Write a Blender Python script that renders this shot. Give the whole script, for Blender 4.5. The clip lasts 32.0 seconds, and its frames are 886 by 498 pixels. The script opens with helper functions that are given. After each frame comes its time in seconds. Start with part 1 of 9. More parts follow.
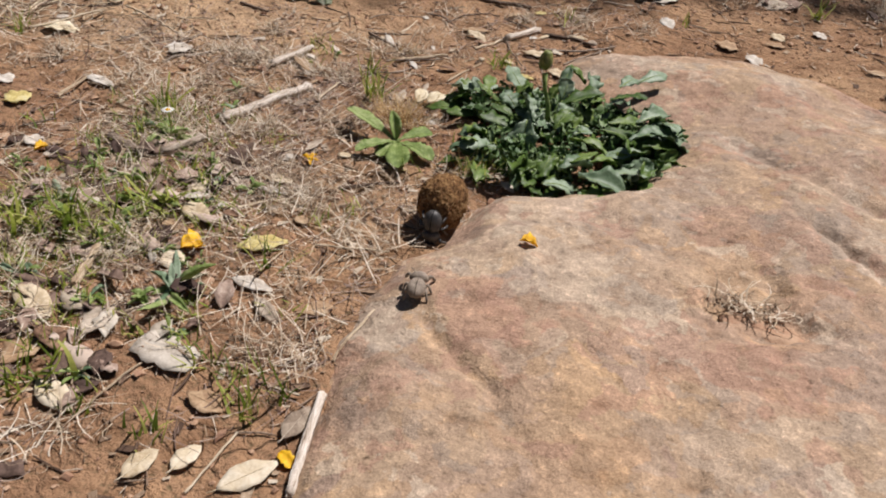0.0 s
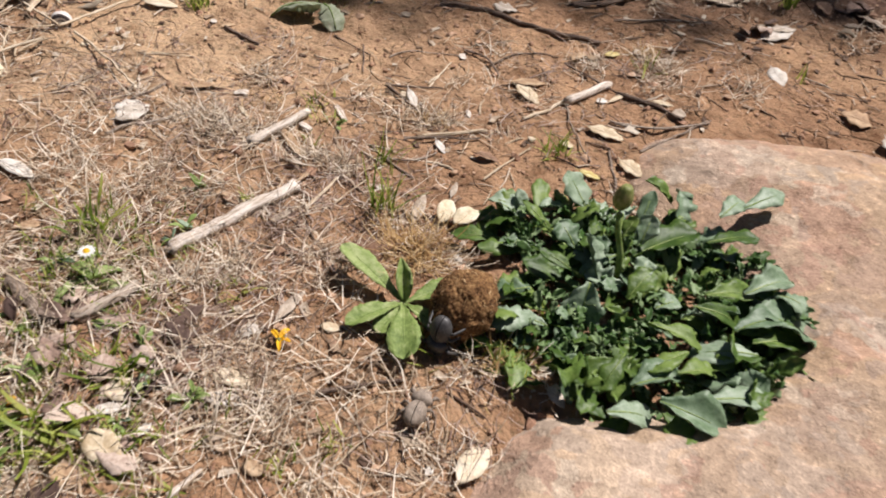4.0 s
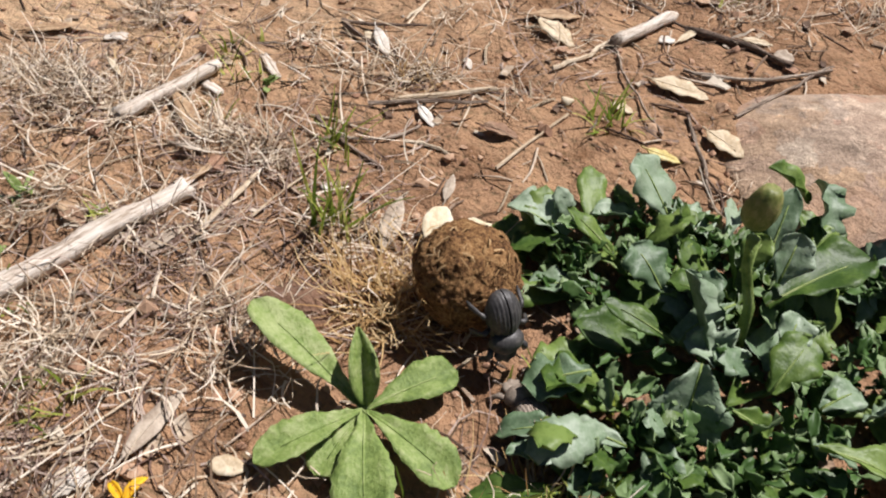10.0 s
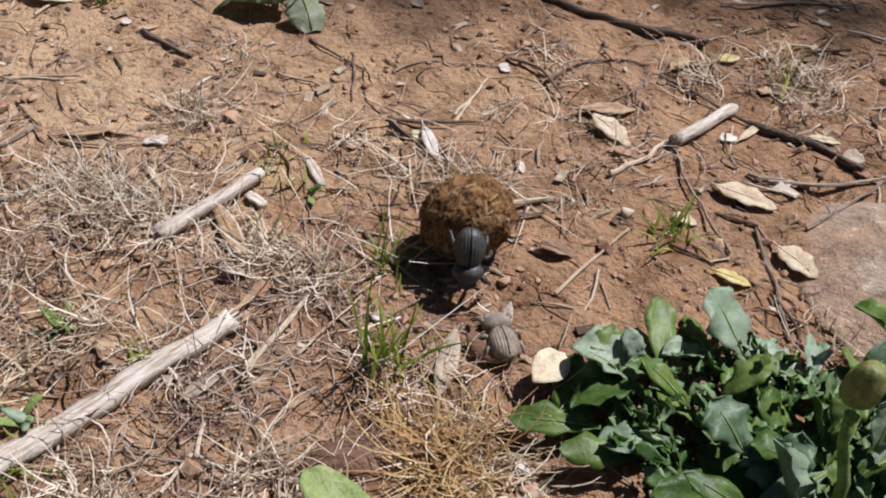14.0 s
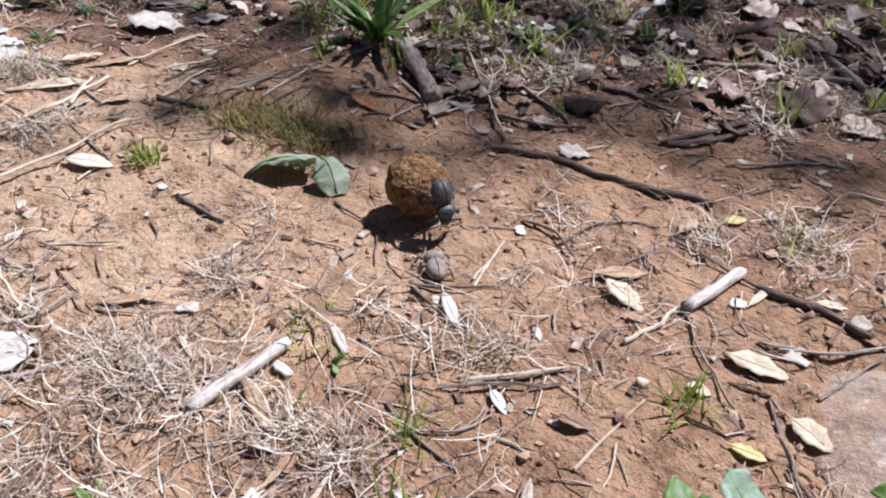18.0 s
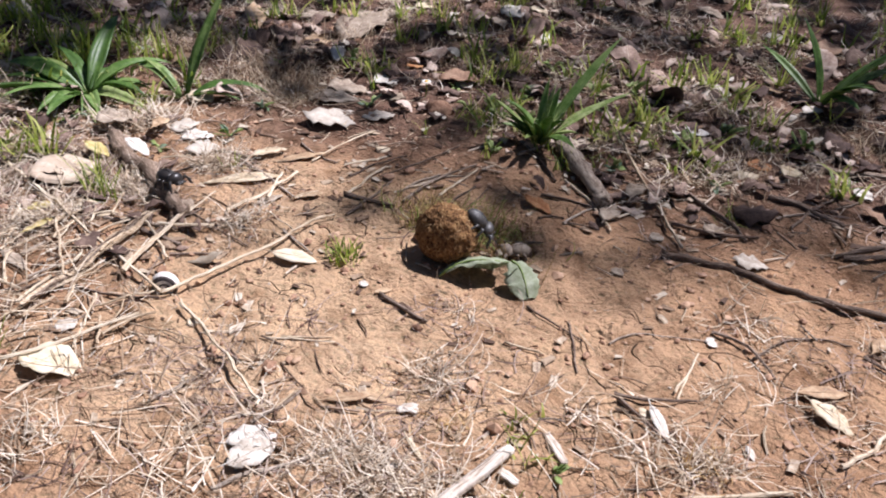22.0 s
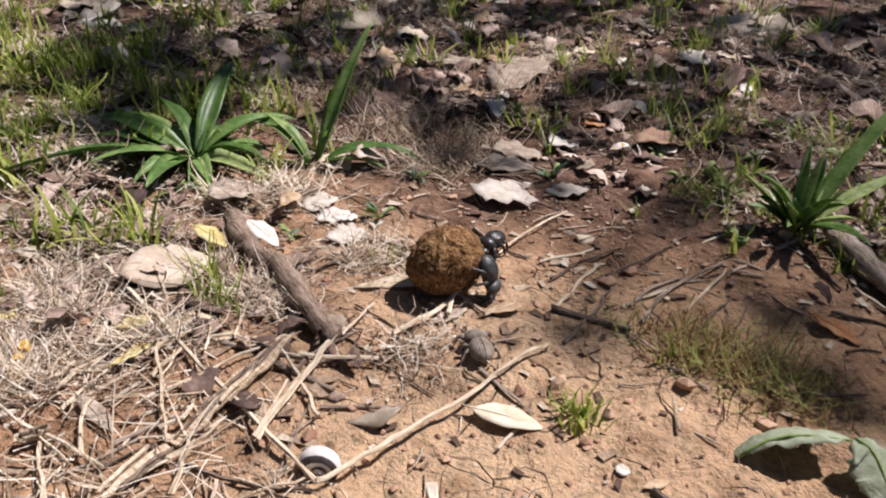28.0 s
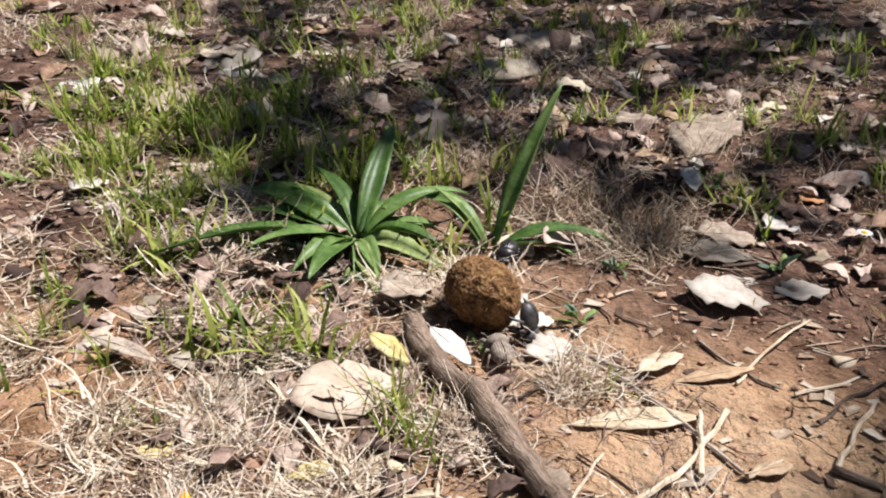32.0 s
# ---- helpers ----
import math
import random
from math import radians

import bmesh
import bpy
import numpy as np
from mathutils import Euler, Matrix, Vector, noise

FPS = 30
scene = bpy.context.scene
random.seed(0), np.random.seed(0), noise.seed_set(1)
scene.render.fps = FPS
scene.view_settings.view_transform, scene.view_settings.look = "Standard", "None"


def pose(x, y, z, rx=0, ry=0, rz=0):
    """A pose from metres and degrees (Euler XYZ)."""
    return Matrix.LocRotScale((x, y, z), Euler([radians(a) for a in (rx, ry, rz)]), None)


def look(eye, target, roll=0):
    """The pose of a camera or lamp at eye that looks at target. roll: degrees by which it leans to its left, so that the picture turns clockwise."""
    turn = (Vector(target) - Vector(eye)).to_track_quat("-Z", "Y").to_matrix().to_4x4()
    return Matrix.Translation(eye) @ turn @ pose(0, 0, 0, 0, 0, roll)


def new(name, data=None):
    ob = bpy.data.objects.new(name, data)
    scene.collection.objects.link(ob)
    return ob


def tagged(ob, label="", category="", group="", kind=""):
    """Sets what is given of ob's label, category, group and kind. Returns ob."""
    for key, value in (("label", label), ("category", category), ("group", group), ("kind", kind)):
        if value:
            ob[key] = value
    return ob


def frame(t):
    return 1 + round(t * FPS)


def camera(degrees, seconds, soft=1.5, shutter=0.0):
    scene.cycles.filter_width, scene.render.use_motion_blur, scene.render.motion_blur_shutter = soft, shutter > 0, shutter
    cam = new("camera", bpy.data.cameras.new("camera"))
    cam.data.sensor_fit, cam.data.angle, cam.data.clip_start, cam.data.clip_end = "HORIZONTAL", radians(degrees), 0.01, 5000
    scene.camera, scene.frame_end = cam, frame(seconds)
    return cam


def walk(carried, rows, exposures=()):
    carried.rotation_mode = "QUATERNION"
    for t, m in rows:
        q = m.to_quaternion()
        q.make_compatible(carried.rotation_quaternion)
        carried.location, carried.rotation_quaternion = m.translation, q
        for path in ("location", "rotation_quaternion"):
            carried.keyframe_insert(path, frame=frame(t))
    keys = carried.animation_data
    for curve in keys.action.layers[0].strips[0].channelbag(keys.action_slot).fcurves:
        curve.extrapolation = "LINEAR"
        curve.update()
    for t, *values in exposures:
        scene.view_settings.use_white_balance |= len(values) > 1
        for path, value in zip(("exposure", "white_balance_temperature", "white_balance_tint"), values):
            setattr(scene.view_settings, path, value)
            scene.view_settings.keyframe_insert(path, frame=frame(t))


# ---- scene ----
cam = camera(57.38, 32.0, 1.95, 0.4)
PATH = [
    (0.0, look((0.1883, -0.5480, 0.3295), (0.1290, -0.3134, 0.1521), 4.96)),
    (0.5, look((0.1838, -0.5426, 0.3568), (0.1297, -0.3102, 0.1750), 5.44)),
    (1.0, look((0.1704, -0.5408, 0.3842), (0.1246, -0.3091, 0.1993), 6.66)),
    (1.5, look((0.1545, -0.5387, 0.4142), (0.1172, -0.3077, 0.2265), 8.34)),
    (2.0, look((0.1484, -0.5320, 0.4415), (0.1142, -0.3020, 0.2519), 9.34)),
    (2.5, look((0.1371, -0.4826, 0.4426), (0.0944, -0.2579, 0.2485), 8.94)),
    (3.0, look((0.1270, -0.4160, 0.4194), (0.0726, -0.1983, 0.2202), 7.86)),
    (3.5, look((0.1159, -0.3534, 0.3855), (0.0593, -0.1391, 0.1834), 7.99)),
    (4.0, look((0.1089, -0.2987, 0.3546), (0.0476, -0.0878, 0.1503), 7.15)),
    (4.5, look((0.0918, -0.2399, 0.3158), (0.0260, -0.0320, 0.1098), 6.29)),
    (6.5, look((0.0693, -0.1429, 0.2471), (0.0160, 0.0551, 0.0281), 7.95)),
    (7.0, look((0.0713, -0.1396, 0.2409), (0.0203, 0.0590, 0.0219), 8.40)),
    (7.5, look((0.0744, -0.1373, 0.2375), (0.0214, 0.0612, 0.0189), 8.02)),
    (8.0, look((0.0722, -0.1358, 0.2332), (0.0187, 0.0634, 0.0154), 7.83)),
    (8.5, look((0.0706, -0.1335, 0.2319), (0.0161, 0.0652, 0.0138), 7.63)),
    (9.0, look((0.0681, -0.1312, 0.2299), (0.0124, 0.0674, 0.0121), 7.22)),
    (9.5, look((0.0634, -0.1291, 0.2294), (0.0084, 0.0700, 0.0118), 6.87)),
    (10.0, look((0.0554, -0.1257, 0.2310), (0.0016, 0.0764, 0.0159), 6.77)),
    (10.5, look((0.0481, -0.1195, 0.2331), (-0.0068, 0.0886, 0.0241), 6.50)),
    (11.0, look((0.0421, -0.1056, 0.2538), (-0.0158, 0.1004, 0.0435), 5.98)),
    (11.5, look((0.0407, -0.0970, 0.2598), (-0.0228, 0.1107, 0.0528), 4.99)),
    (12.0, look((0.0384, -0.0915, 0.2634), (-0.0257, 0.1112, 0.0517), 4.62)),
    (12.5, look((0.0356, -0.0901, 0.2608), (-0.0283, 0.1106, 0.0472), 4.65)),
    (13.0, look((0.0299, -0.0898, 0.2555), (-0.0324, 0.1121, 0.0426), 5.17)),
    (13.5, look((0.0239, -0.0887, 0.2497), (-0.0368, 0.1151, 0.0381), 5.83)),
    (14.0, look((0.0240, -0.0865, 0.2488), (-0.0387, 0.1167, 0.0372), 5.55)),
    (14.5, look((0.0261, -0.0835, 0.2514), (-0.0391, 0.1202, 0.0409), 5.23)),
    (15.0, look((0.0269, -0.0806, 0.2551), (-0.0404, 0.1292, 0.0515), 5.33)),
    (15.5, look((0.0289, -0.0767, 0.2617), (-0.0408, 0.1384, 0.0647), 5.24)),
    (17.5, look((0.0239, -0.0771, 0.2753), (-0.0527, 0.1468, 0.0909), 4.41)),
    (18.0, look((0.0147, -0.0806, 0.2799), (-0.0631, 0.1448, 0.0979), 4.52)),
    (18.5, look((0.0072, -0.0837, 0.2842), (-0.0716, 0.1428, 0.1039), 4.66)),
    (19.0, look((-0.0000, -0.0873, 0.2876), (-0.0806, 0.1403, 0.1095), 4.64)),
    (19.5, look((-0.0075, -0.0915, 0.2915), (-0.0917, 0.1363, 0.1155), 4.47)),
    (20.0, look((-0.0171, -0.0960, 0.2926), (-0.1062, 0.1325, 0.1197), 4.29)),
    (20.5, look((-0.0295, -0.1026, 0.2955), (-0.1220, 0.1266, 0.1255), 4.39)),
    (21.0, look((-0.0398, -0.1079, 0.2980), (-0.1375, 0.1212, 0.1308), 4.16)),
    (21.5, look((-0.0487, -0.1123, 0.2997), (-0.1525, 0.1164, 0.1356), 3.67)),
    (22.0, look((-0.0612, -0.1161, 0.3029), (-0.1663, 0.1132, 0.1404), 3.83)),
    (22.5, look((-0.0809, -0.1078, 0.2995), (-0.1859, 0.1221, 0.1378), 3.91)),
    (23.0, look((-0.1039, -0.0891, 0.2881), (-0.2100, 0.1412, 0.1277), 3.71)),
    (23.5, look((-0.1309, -0.0697, 0.2764), (-0.2363, 0.1606, 0.1157), 3.70)),
    (24.0, look((-0.1424, -0.0564, 0.2629), (-0.2509, 0.1743, 0.1047), 3.19)),
    (24.5, look((-0.1515, -0.0438, 0.2534), (-0.2629, 0.1859, 0.0959), 2.64)),
    (26.5, look((-0.1888, -0.0350, 0.2398), (-0.3038, 0.1948, 0.0850), 3.24)),
    (27.0, look((-0.2031, -0.0258, 0.2399), (-0.3223, 0.2035, 0.0875), 3.25)),
    (27.5, look((-0.2124, -0.0147, 0.2415), (-0.3377, 0.2123, 0.0907), 2.66)),
    (28.0, look((-0.2244, -0.0019, 0.2393), (-0.3560, 0.2234, 0.0912), 2.05)),
    (28.5, look((-0.2343, 0.0085, 0.2384), (-0.3714, 0.2318, 0.0923), 1.63)),
    (29.0, look((-0.2461, 0.0187, 0.2372), (-0.3886, 0.2401, 0.0935), 1.26)),
    (29.5, look((-0.2600, 0.0286, 0.2387), (-0.4070, 0.2476, 0.0959), 0.84)),
    (30.0, look((-0.2757, 0.0366, 0.2397), (-0.4269, 0.2535, 0.0979), 0.41)),
    (30.5, look((-0.2923, 0.0384, 0.2398), (-0.4462, 0.2545, 0.0998), 0.49)),
    (31.0, look((-0.3068, 0.0397, 0.2382), (-0.4634, 0.2544, 0.0989), 0.51)),
    (31.5, look((-0.3174, 0.0413, 0.2380), (-0.4777, 0.2529, 0.0983), 0.18)),
    (32.0, look((-0.3274, 0.0421, 0.2356), (-0.4900, 0.2520, 0.0959), 0.02)),
]
EXPOSURES = [(0.0, -0.2, 6450, 15), (2.0, -0.26, 6350, 16), (4.0, 0.08, 6450, 16), (9.0, 0.13, 6400, 15), (11.0, 0.02, 6250, 14), (13.0, -0.22, 6100, 16), (15.0, 0.0, 5850, 15), (18.0, 0.3, 5450, 18), (20.0, 0.29, 5700, 18), (23.0, 0.37, 5950, 20), (27.0, 0.2, 6200, 20), (29.0, 0.26, 6200, 17), (31.0, 0.41, 6200, 15), (32.0, 0.41, 6200, 14)]
walk(cam, PATH, EXPOSURES)

# ---------------------------------------------------------------- light
SUN_DIR = Vector((0.42, 0.63, 1.27)).normalized()   # towards the sun
sun = new("sun", bpy.data.lights.new("sun", "SUN"))
sun.data.energy, sun.data.angle, sun.data.color = 6.1, radians(0.55), (1.0, 0.965, 0.92)
sun.matrix_world = look(SUN_DIR * 20, (0, 0, 0))
world = bpy.data.worlds.new("world")
scene.world = world
world.use_nodes = True
wn = world.node_tree.nodes
sky = wn.new("ShaderNodeTexSky")
sky.sky_type, sky.sun_disc = "NISHITA", False
sky.sun_elevation = math.asin(SUN_DIR.z)
sky.sun_rotation = math.atan2(SUN_DIR.x, SUN_DIR.y)
world.node_tree.links.new(sky.outputs[0], wn["Background"].inputs[0])
wn["Background"].inputs[1].default_value = 0.029


# ---------------------------------------------------------------- materials
def ramp(nt, fac, stops):
    r = nt.nodes.new("ShaderNodeValToRGB")
    el = r.color_ramp.elements
    while len(el) < len(stops):
        el.new(0.5)
    for e, (p, c) in zip(el, stops):
        e.position, e.color = p, (*c, 1)
    nt.links.new(fac, r.inputs[0])
    return r.outputs[0]


def tex_noise(nt, scale, detail=4, rough=0.6, vector=None):
    n = nt.nodes.new("ShaderNodeTexNoise")
    n.inputs["Scale"].default_value, n.inputs["Detail"].default_value, n.inputs["Roughness"].default_value = scale, detail, rough
    if vector is not None:
        nt.links.new(vector, n.inputs["Vector"])
    return n.outputs["Fac"]


def mix_col(nt, fac, a, b, mode="MIX"):
    m = nt.nodes.new("ShaderNodeMix")
    m.data_type, m.blend_type = "RGBA", mode
    if isinstance(fac, float):
        m.inputs[0].default_value = fac
    else:
        nt.links.new(fac, m.inputs[0])
    for sock, v in ((m.inputs[6], a), (m.inputs[7], b)):
        if isinstance(v, tuple):
            sock.default_value = (*v, 1)
        else:
            nt.links.new(v, sock)
    return m.outputs[2]


def material(name, rough=0.8, spec=0.3):
    m = bpy.data.materials.new(name)
    m.use_nodes = True
    b = m.node_tree.nodes["Principled BSDF"]
    b.inputs["Roughness"].default_value = rough
    b.inputs["Specular IOR Level"].default_value = spec
    return m, m.node_tree, b


def bump(nt, b, fac, strength, dist):
    n = nt.nodes.new("ShaderNodeBump")
    n.inputs["Strength"].default_value, n.inputs["Distance"].default_value = strength, dist
    nt.links.new(fac, n.inputs["Height"])
    nt.links.new(n.outputs[0], b.inputs["Normal"])


def obj_coords(nt):
    return nt.nodes.new("ShaderNodeTexCoord").outputs["Object"]


def mottled(name, stops, scale=60.0, fine=600.0, rough=0.85, spec=0.25, bump_d=0.0006, through_light=0.0, island=0.0, fine_amt=0.5, per_object=0.0, grain=1.0):
    """A surface of mottled colour: patches at one scale, grain at a finer one, relief; islands or objects vary in tone."""
    m, nt, b = material(name, rough, spec)
    co = obj_coords(nt)
    if grain != 1.0:
        mp = nt.nodes.new("ShaderNodeMapping")
        mp.inputs["Scale"].default_value = (grain, 1, 1)
        nt.links.new(co, mp.inputs[0])
        co = mp.outputs[0]
    big, small = tex_noise(nt, scale, 5, 0.65, co), tex_noise(nt, fine, 3, 0.7, co)
    add = nt.nodes.new("ShaderNodeMath")
    add.operation = "MULTIPLY_ADD"
    nt.links.new(small, add.inputs[0])
    add.inputs[1].default_value = fine_amt
    nt.links.new(big, add.inputs[2])
    sub = nt.nodes.new("ShaderNodeMath")
    sub.operation = "SUBTRACT"
    nt.links.new(add.outputs[0], sub.inputs[0])
    sub.inputs[1].default_value = fine_amt / 2
    fac = sub.outputs[0]
    if island or per_object:
        g = nt.nodes.new("ShaderNodeNewGeometry" if island else "ShaderNodeObjectInfo")
        k = nt.nodes.new("ShaderNodeMath")
        k.operation = "MULTIPLY_ADD"
        nt.links.new(g.outputs["Random Per Island" if island else "Random"], k.inputs[0])
        amount = island or per_object
        k.inputs[1].default_value = amount
        sh = nt.nodes.new("ShaderNodeMath")
        sh.operation = "SUBTRACT"
        nt.links.new(fac, sh.inputs[0])
        sh.inputs[1].default_value = amount / 2
        nt.links.new(sh.outputs[0], k.inputs[2])
        fac = k.outputs[0]
    col = ramp(nt, fac, stops)
    nt.links.new(col, b.inputs["Base Color"])
    if bump_d:
        bump(nt, b, add.outputs[0], 0.9, bump_d)
    if through_light:
        t = nt.nodes.new("ShaderNodeBsdfTranslucent")
        nt.links.new(col, t.inputs[0])
        mx = nt.nodes.new("ShaderNodeMixShader")
        mx.inputs[0].default_value = through_light
        nt.links.new(b.outputs[0], mx.inputs[1])
        nt.links.new(t.outputs[0], mx.inputs[2])
        nt.links.new(mx.outputs[0], nt.nodes["Material Output"].inputs[0])
    return m


def soil_material():
    m, nt, b = material("soil", 0.95, 0.15)
    co = obj_coords(nt)
    broad, mid, fine, grit = (tex_noise(nt, s, d, 0.65, co) for s, d in ((5, 4), (38, 5), (260, 4), (1100, 2)))
    red = ramp(nt, broad, [(0.3, (0.27, 0.152, 0.088)), (0.5, (0.345, 0.205, 0.118)), (0.7, (0.415, 0.265, 0.155))])
    ochre = ramp(nt, broad, [(0.3, (0.385, 0.24, 0.142)), (0.5, (0.475, 0.318, 0.192)), (0.7, (0.54, 0.38, 0.243))])
    # dark humus tone, deepened to carry part of the shade under the tree
    shaded_humus = ramp(nt, mid, [(0.3, (0.075, 0.043, 0.031)), (0.5, (0.135, 0.078, 0.055)), (0.7, (0.225, 0.14, 0.1))])
    wob = nt.nodes.new("ShaderNodeTexNoise")
    wob.inputs["Scale"].default_value, wob.inputs["Detail"].default_value = 9, 4
    nt.links.new(co, wob.inputs["Vector"])
    place = mix_col(nt, 0.14, co, wob.outputs["Color"])

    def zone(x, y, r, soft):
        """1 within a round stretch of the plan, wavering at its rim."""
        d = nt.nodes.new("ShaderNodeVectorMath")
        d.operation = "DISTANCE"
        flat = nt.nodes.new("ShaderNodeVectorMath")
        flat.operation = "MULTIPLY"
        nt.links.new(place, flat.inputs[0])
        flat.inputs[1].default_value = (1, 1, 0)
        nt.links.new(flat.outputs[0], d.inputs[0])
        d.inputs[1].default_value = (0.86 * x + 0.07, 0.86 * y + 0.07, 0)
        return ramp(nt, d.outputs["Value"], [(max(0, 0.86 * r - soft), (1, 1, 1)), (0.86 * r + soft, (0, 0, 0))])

    base = mix_col(nt, zone(-0.30, 0.23, 0.15, 0.05), red, ochre)
    base = mix_col(nt, calc(nt, "MULTIPLY", zone(-0.13, 0.27, 0.10, 0.05), 0.5), base, ochre)
    # humus patches, widened so their colour also stands in for shade there
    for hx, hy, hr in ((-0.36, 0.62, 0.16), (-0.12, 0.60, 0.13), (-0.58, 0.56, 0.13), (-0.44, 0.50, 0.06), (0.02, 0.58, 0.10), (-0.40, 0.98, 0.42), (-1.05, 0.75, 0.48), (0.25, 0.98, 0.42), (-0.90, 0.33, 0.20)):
        base = mix_col(nt, zone(hx, hy, hr, 0.06), base, shaded_humus)
    tone = ramp(nt, mid, [(0.3, (0.5, 0.43, 0.37)), (0.5, (1, 1, 1)), (0.72, (1.26, 1.25, 1.2))])
    c = mix_col(nt, 1.0, base, tone, "MULTIPLY")
    spots = ramp(nt, fine, [(0.32, (0.42, 0.5, 0.46)), (0.46, (1, 1, 1)), (0.75, (1.18, 1.16, 1.12))])
    c = mix_col(nt, 0.8, c, spots, "MULTIPLY")
    nt.links.new(c, b.inputs["Base Color"])
    add = nt.nodes.new("ShaderNodeMath")
    add.operation = "MULTIPLY_ADD"
    nt.links.new(grit, add.inputs[0])
    add.inputs[1].default_value = 0.35
    nt.links.new(fine, add.inputs[2])
    clods = tex_noise(nt, 95, 3, 0.55, co)
    high = calc(nt, "MULTIPLY_ADD", clods, 1.5)
    nt.links.new(add.outputs[0], high.node.inputs[2])
    cr = cells(nt, 26, place, "DISTANCE_TO_EDGE")
    shut = ramp(nt, tex_noise(nt, 13, 3, 0.6, co), [(0.5, (0, 0, 0)), (0.58, (1, 1, 1))])
    line = ramp(nt, cr.outputs["Distance"], [(0.0, (1, 1, 1)), (0.035, (0, 0, 0))])
    deep = calc(nt, "MULTIPLY", line, shut)
    high = calc(nt, "SUBTRACT", high, calc(nt, "MULTIPLY", deep, 0.9))
    bump(nt, b, high, 1.0, 0.0034)
    return m


def cells(nt, scale, vector, feature="F1"):
    n = nt.nodes.new("ShaderNodeTexVoronoi")
    n.feature = feature
    n.inputs["Scale"].default_value = scale
    nt.links.new(vector, n.inputs["Vector"])
    return n


def calc(nt, op, a, b):
    n = nt.nodes.new("ShaderNodeMath")
    n.operation = op
    for sock, v in zip(n.inputs, (a, b)):
        if isinstance(v, (int, float)):
            sock.default_value = v
        else:
            nt.links.new(v, sock)
    return n.outputs[0]


def rock_material():
    m, nt, b = material("sandstone", 0.9, 0.2)
    co = obj_coords(nt)
    warp = nt.nodes.new("ShaderNodeTexNoise")
    warp.inputs["Scale"].default_value, warp.inputs["Detail"].default_value = 38, 8
    nt.links.new(co, warp.inputs["Vector"])
    bent = mix_col(nt, 0.075, co, warp.outputs["Color"])
    broad, mid, fine, grit, pits = (tex_noise(nt, s, d, r, v) for s, d, r, v in ((7, 3, 0.5, co), (42, 6, 0.7, co), (150, 5, 0.75, co), (620, 3, 0.7, co), (75, 3, 0.6, co)))
    base = ramp(nt, broad, [(0.36, (0.365, 0.262, 0.186)), (0.5, (0.405, 0.285, 0.186)), (0.64, (0.4, 0.294, 0.208))])
    # stained patches with crisp rims: orange iron, rosy skin, grey and pale crusts
    for size, much in ((9, 0.8), (22, 1.25), (55, 1.2)):
        patch = cells(nt, size, bent)
        pick = nt.nodes.new("ShaderNodeSeparateColor")
        nt.links.new(patch.outputs["Color"], pick.inputs[0])
        for sock, lo, hi, col, amount in (("Red", 0.84, 0.88, (0.46, 0.29, 0.15), 0.18), ("Green", 0.80, 0.84, (0.37, 0.225, 0.165), 0.45), ("Blue", 0.84, 0.88, (0.31, 0.255, 0.21), 0.35), ("Red", 0.10, 0.06, (0.50, 0.41, 0.315), 0.45), ("Green", 0.12, 0.08, (0.33, 0.235, 0.175), 0.4)):
            a, z = sorted((lo, hi))
            on = ramp(nt, pick.outputs[sock], [(a, (0, 0, 0)), (z, (1, 1, 1))] if hi > lo else [(a, (1, 1, 1)), (z, (0, 0, 0))])
            base = mix_col(nt, calc(nt, "MULTIPLY", on, amount * much), base, col)
    tone = ramp(nt, mid, [(0.3, (0.68, 0.62, 0.58)), (0.44, (0.94, 0.93, 0.92)), (0.56, (1.06, 1.05, 1.04)), (0.7, (1.3, 1.28, 1.26))])
    c = mix_col(nt, 1.0, base, tone, "MULTIPLY")
    spots = ramp(nt, fine, [(0.3, (0.42, 0.39, 0.37)), (0.42, (0.88, 0.87, 0.86)), (0.57, (1.08, 1.08, 1.07)), (0.67, (1.6, 1.57, 1.53))])
    c = mix_col(nt, 0.75, c, spots, "MULTIPLY")
    grain = ramp(nt, grit, [(0.3, (0.6, 0.58, 0.56)), (0.45, (0.96, 0.96, 0.96)), (0.58, (1.06, 1.06, 1.06)), (0.68, (1.55, 1.53, 1.5))])
    c = mix_col(nt, 0.65, c, grain, "MULTIPLY")
    hole = ramp(nt, pits, [(0.22, (0.45, 0.42, 0.4)), (0.29, (1, 1, 1))])
    c = mix_col(nt, 1.0, c, hole, "MULTIPLY")
    nt.links.new(c, b.inputs["Base Color"])
    high = calc(nt, "MULTIPLY_ADD", grit, 0.25)
    nt.links.new(calc(nt, "MULTIPLY_ADD", mid, 2.4), high.node.inputs[2])
    nt.links.new(fine, nt.nodes[-1].inputs[2])
    bump(nt, b, high, 0.8, 0.0022)
    return m


SOIL, ROCK = soil_material(), rock_material()
EARTH = mottled("dark_earth_clod", [(0.3, (0.11, 0.06, 0.04)), (0.5, (0.19, 0.11, 0.072)), (0.7, (0.28, 0.175, 0.115))], 60, 500, 0.95, 0.1, 0.0016)
CLOD = mottled("soil_crumbs", [(0.3, (0.27, 0.15, 0.095)), (0.5, (0.38, 0.23, 0.145)), (0.7, (0.48, 0.32, 0.21))], 90, 700, island=0.35)
STONE = mottled("field_stone", [(0.3, (0.22, 0.18, 0.14)), (0.5, (0.36, 0.3, 0.23)), (0.7, (0.48, 0.42, 0.33))], 40, 500, 0.9, 0.2, 0.0012)
GRIT = mottled("pebble_grit", [(0.3, (0.2, 0.15, 0.115)), (0.5, (0.36, 0.28, 0.21)), (0.75, (0.52, 0.45, 0.37))], 90, 700, island=0.5)
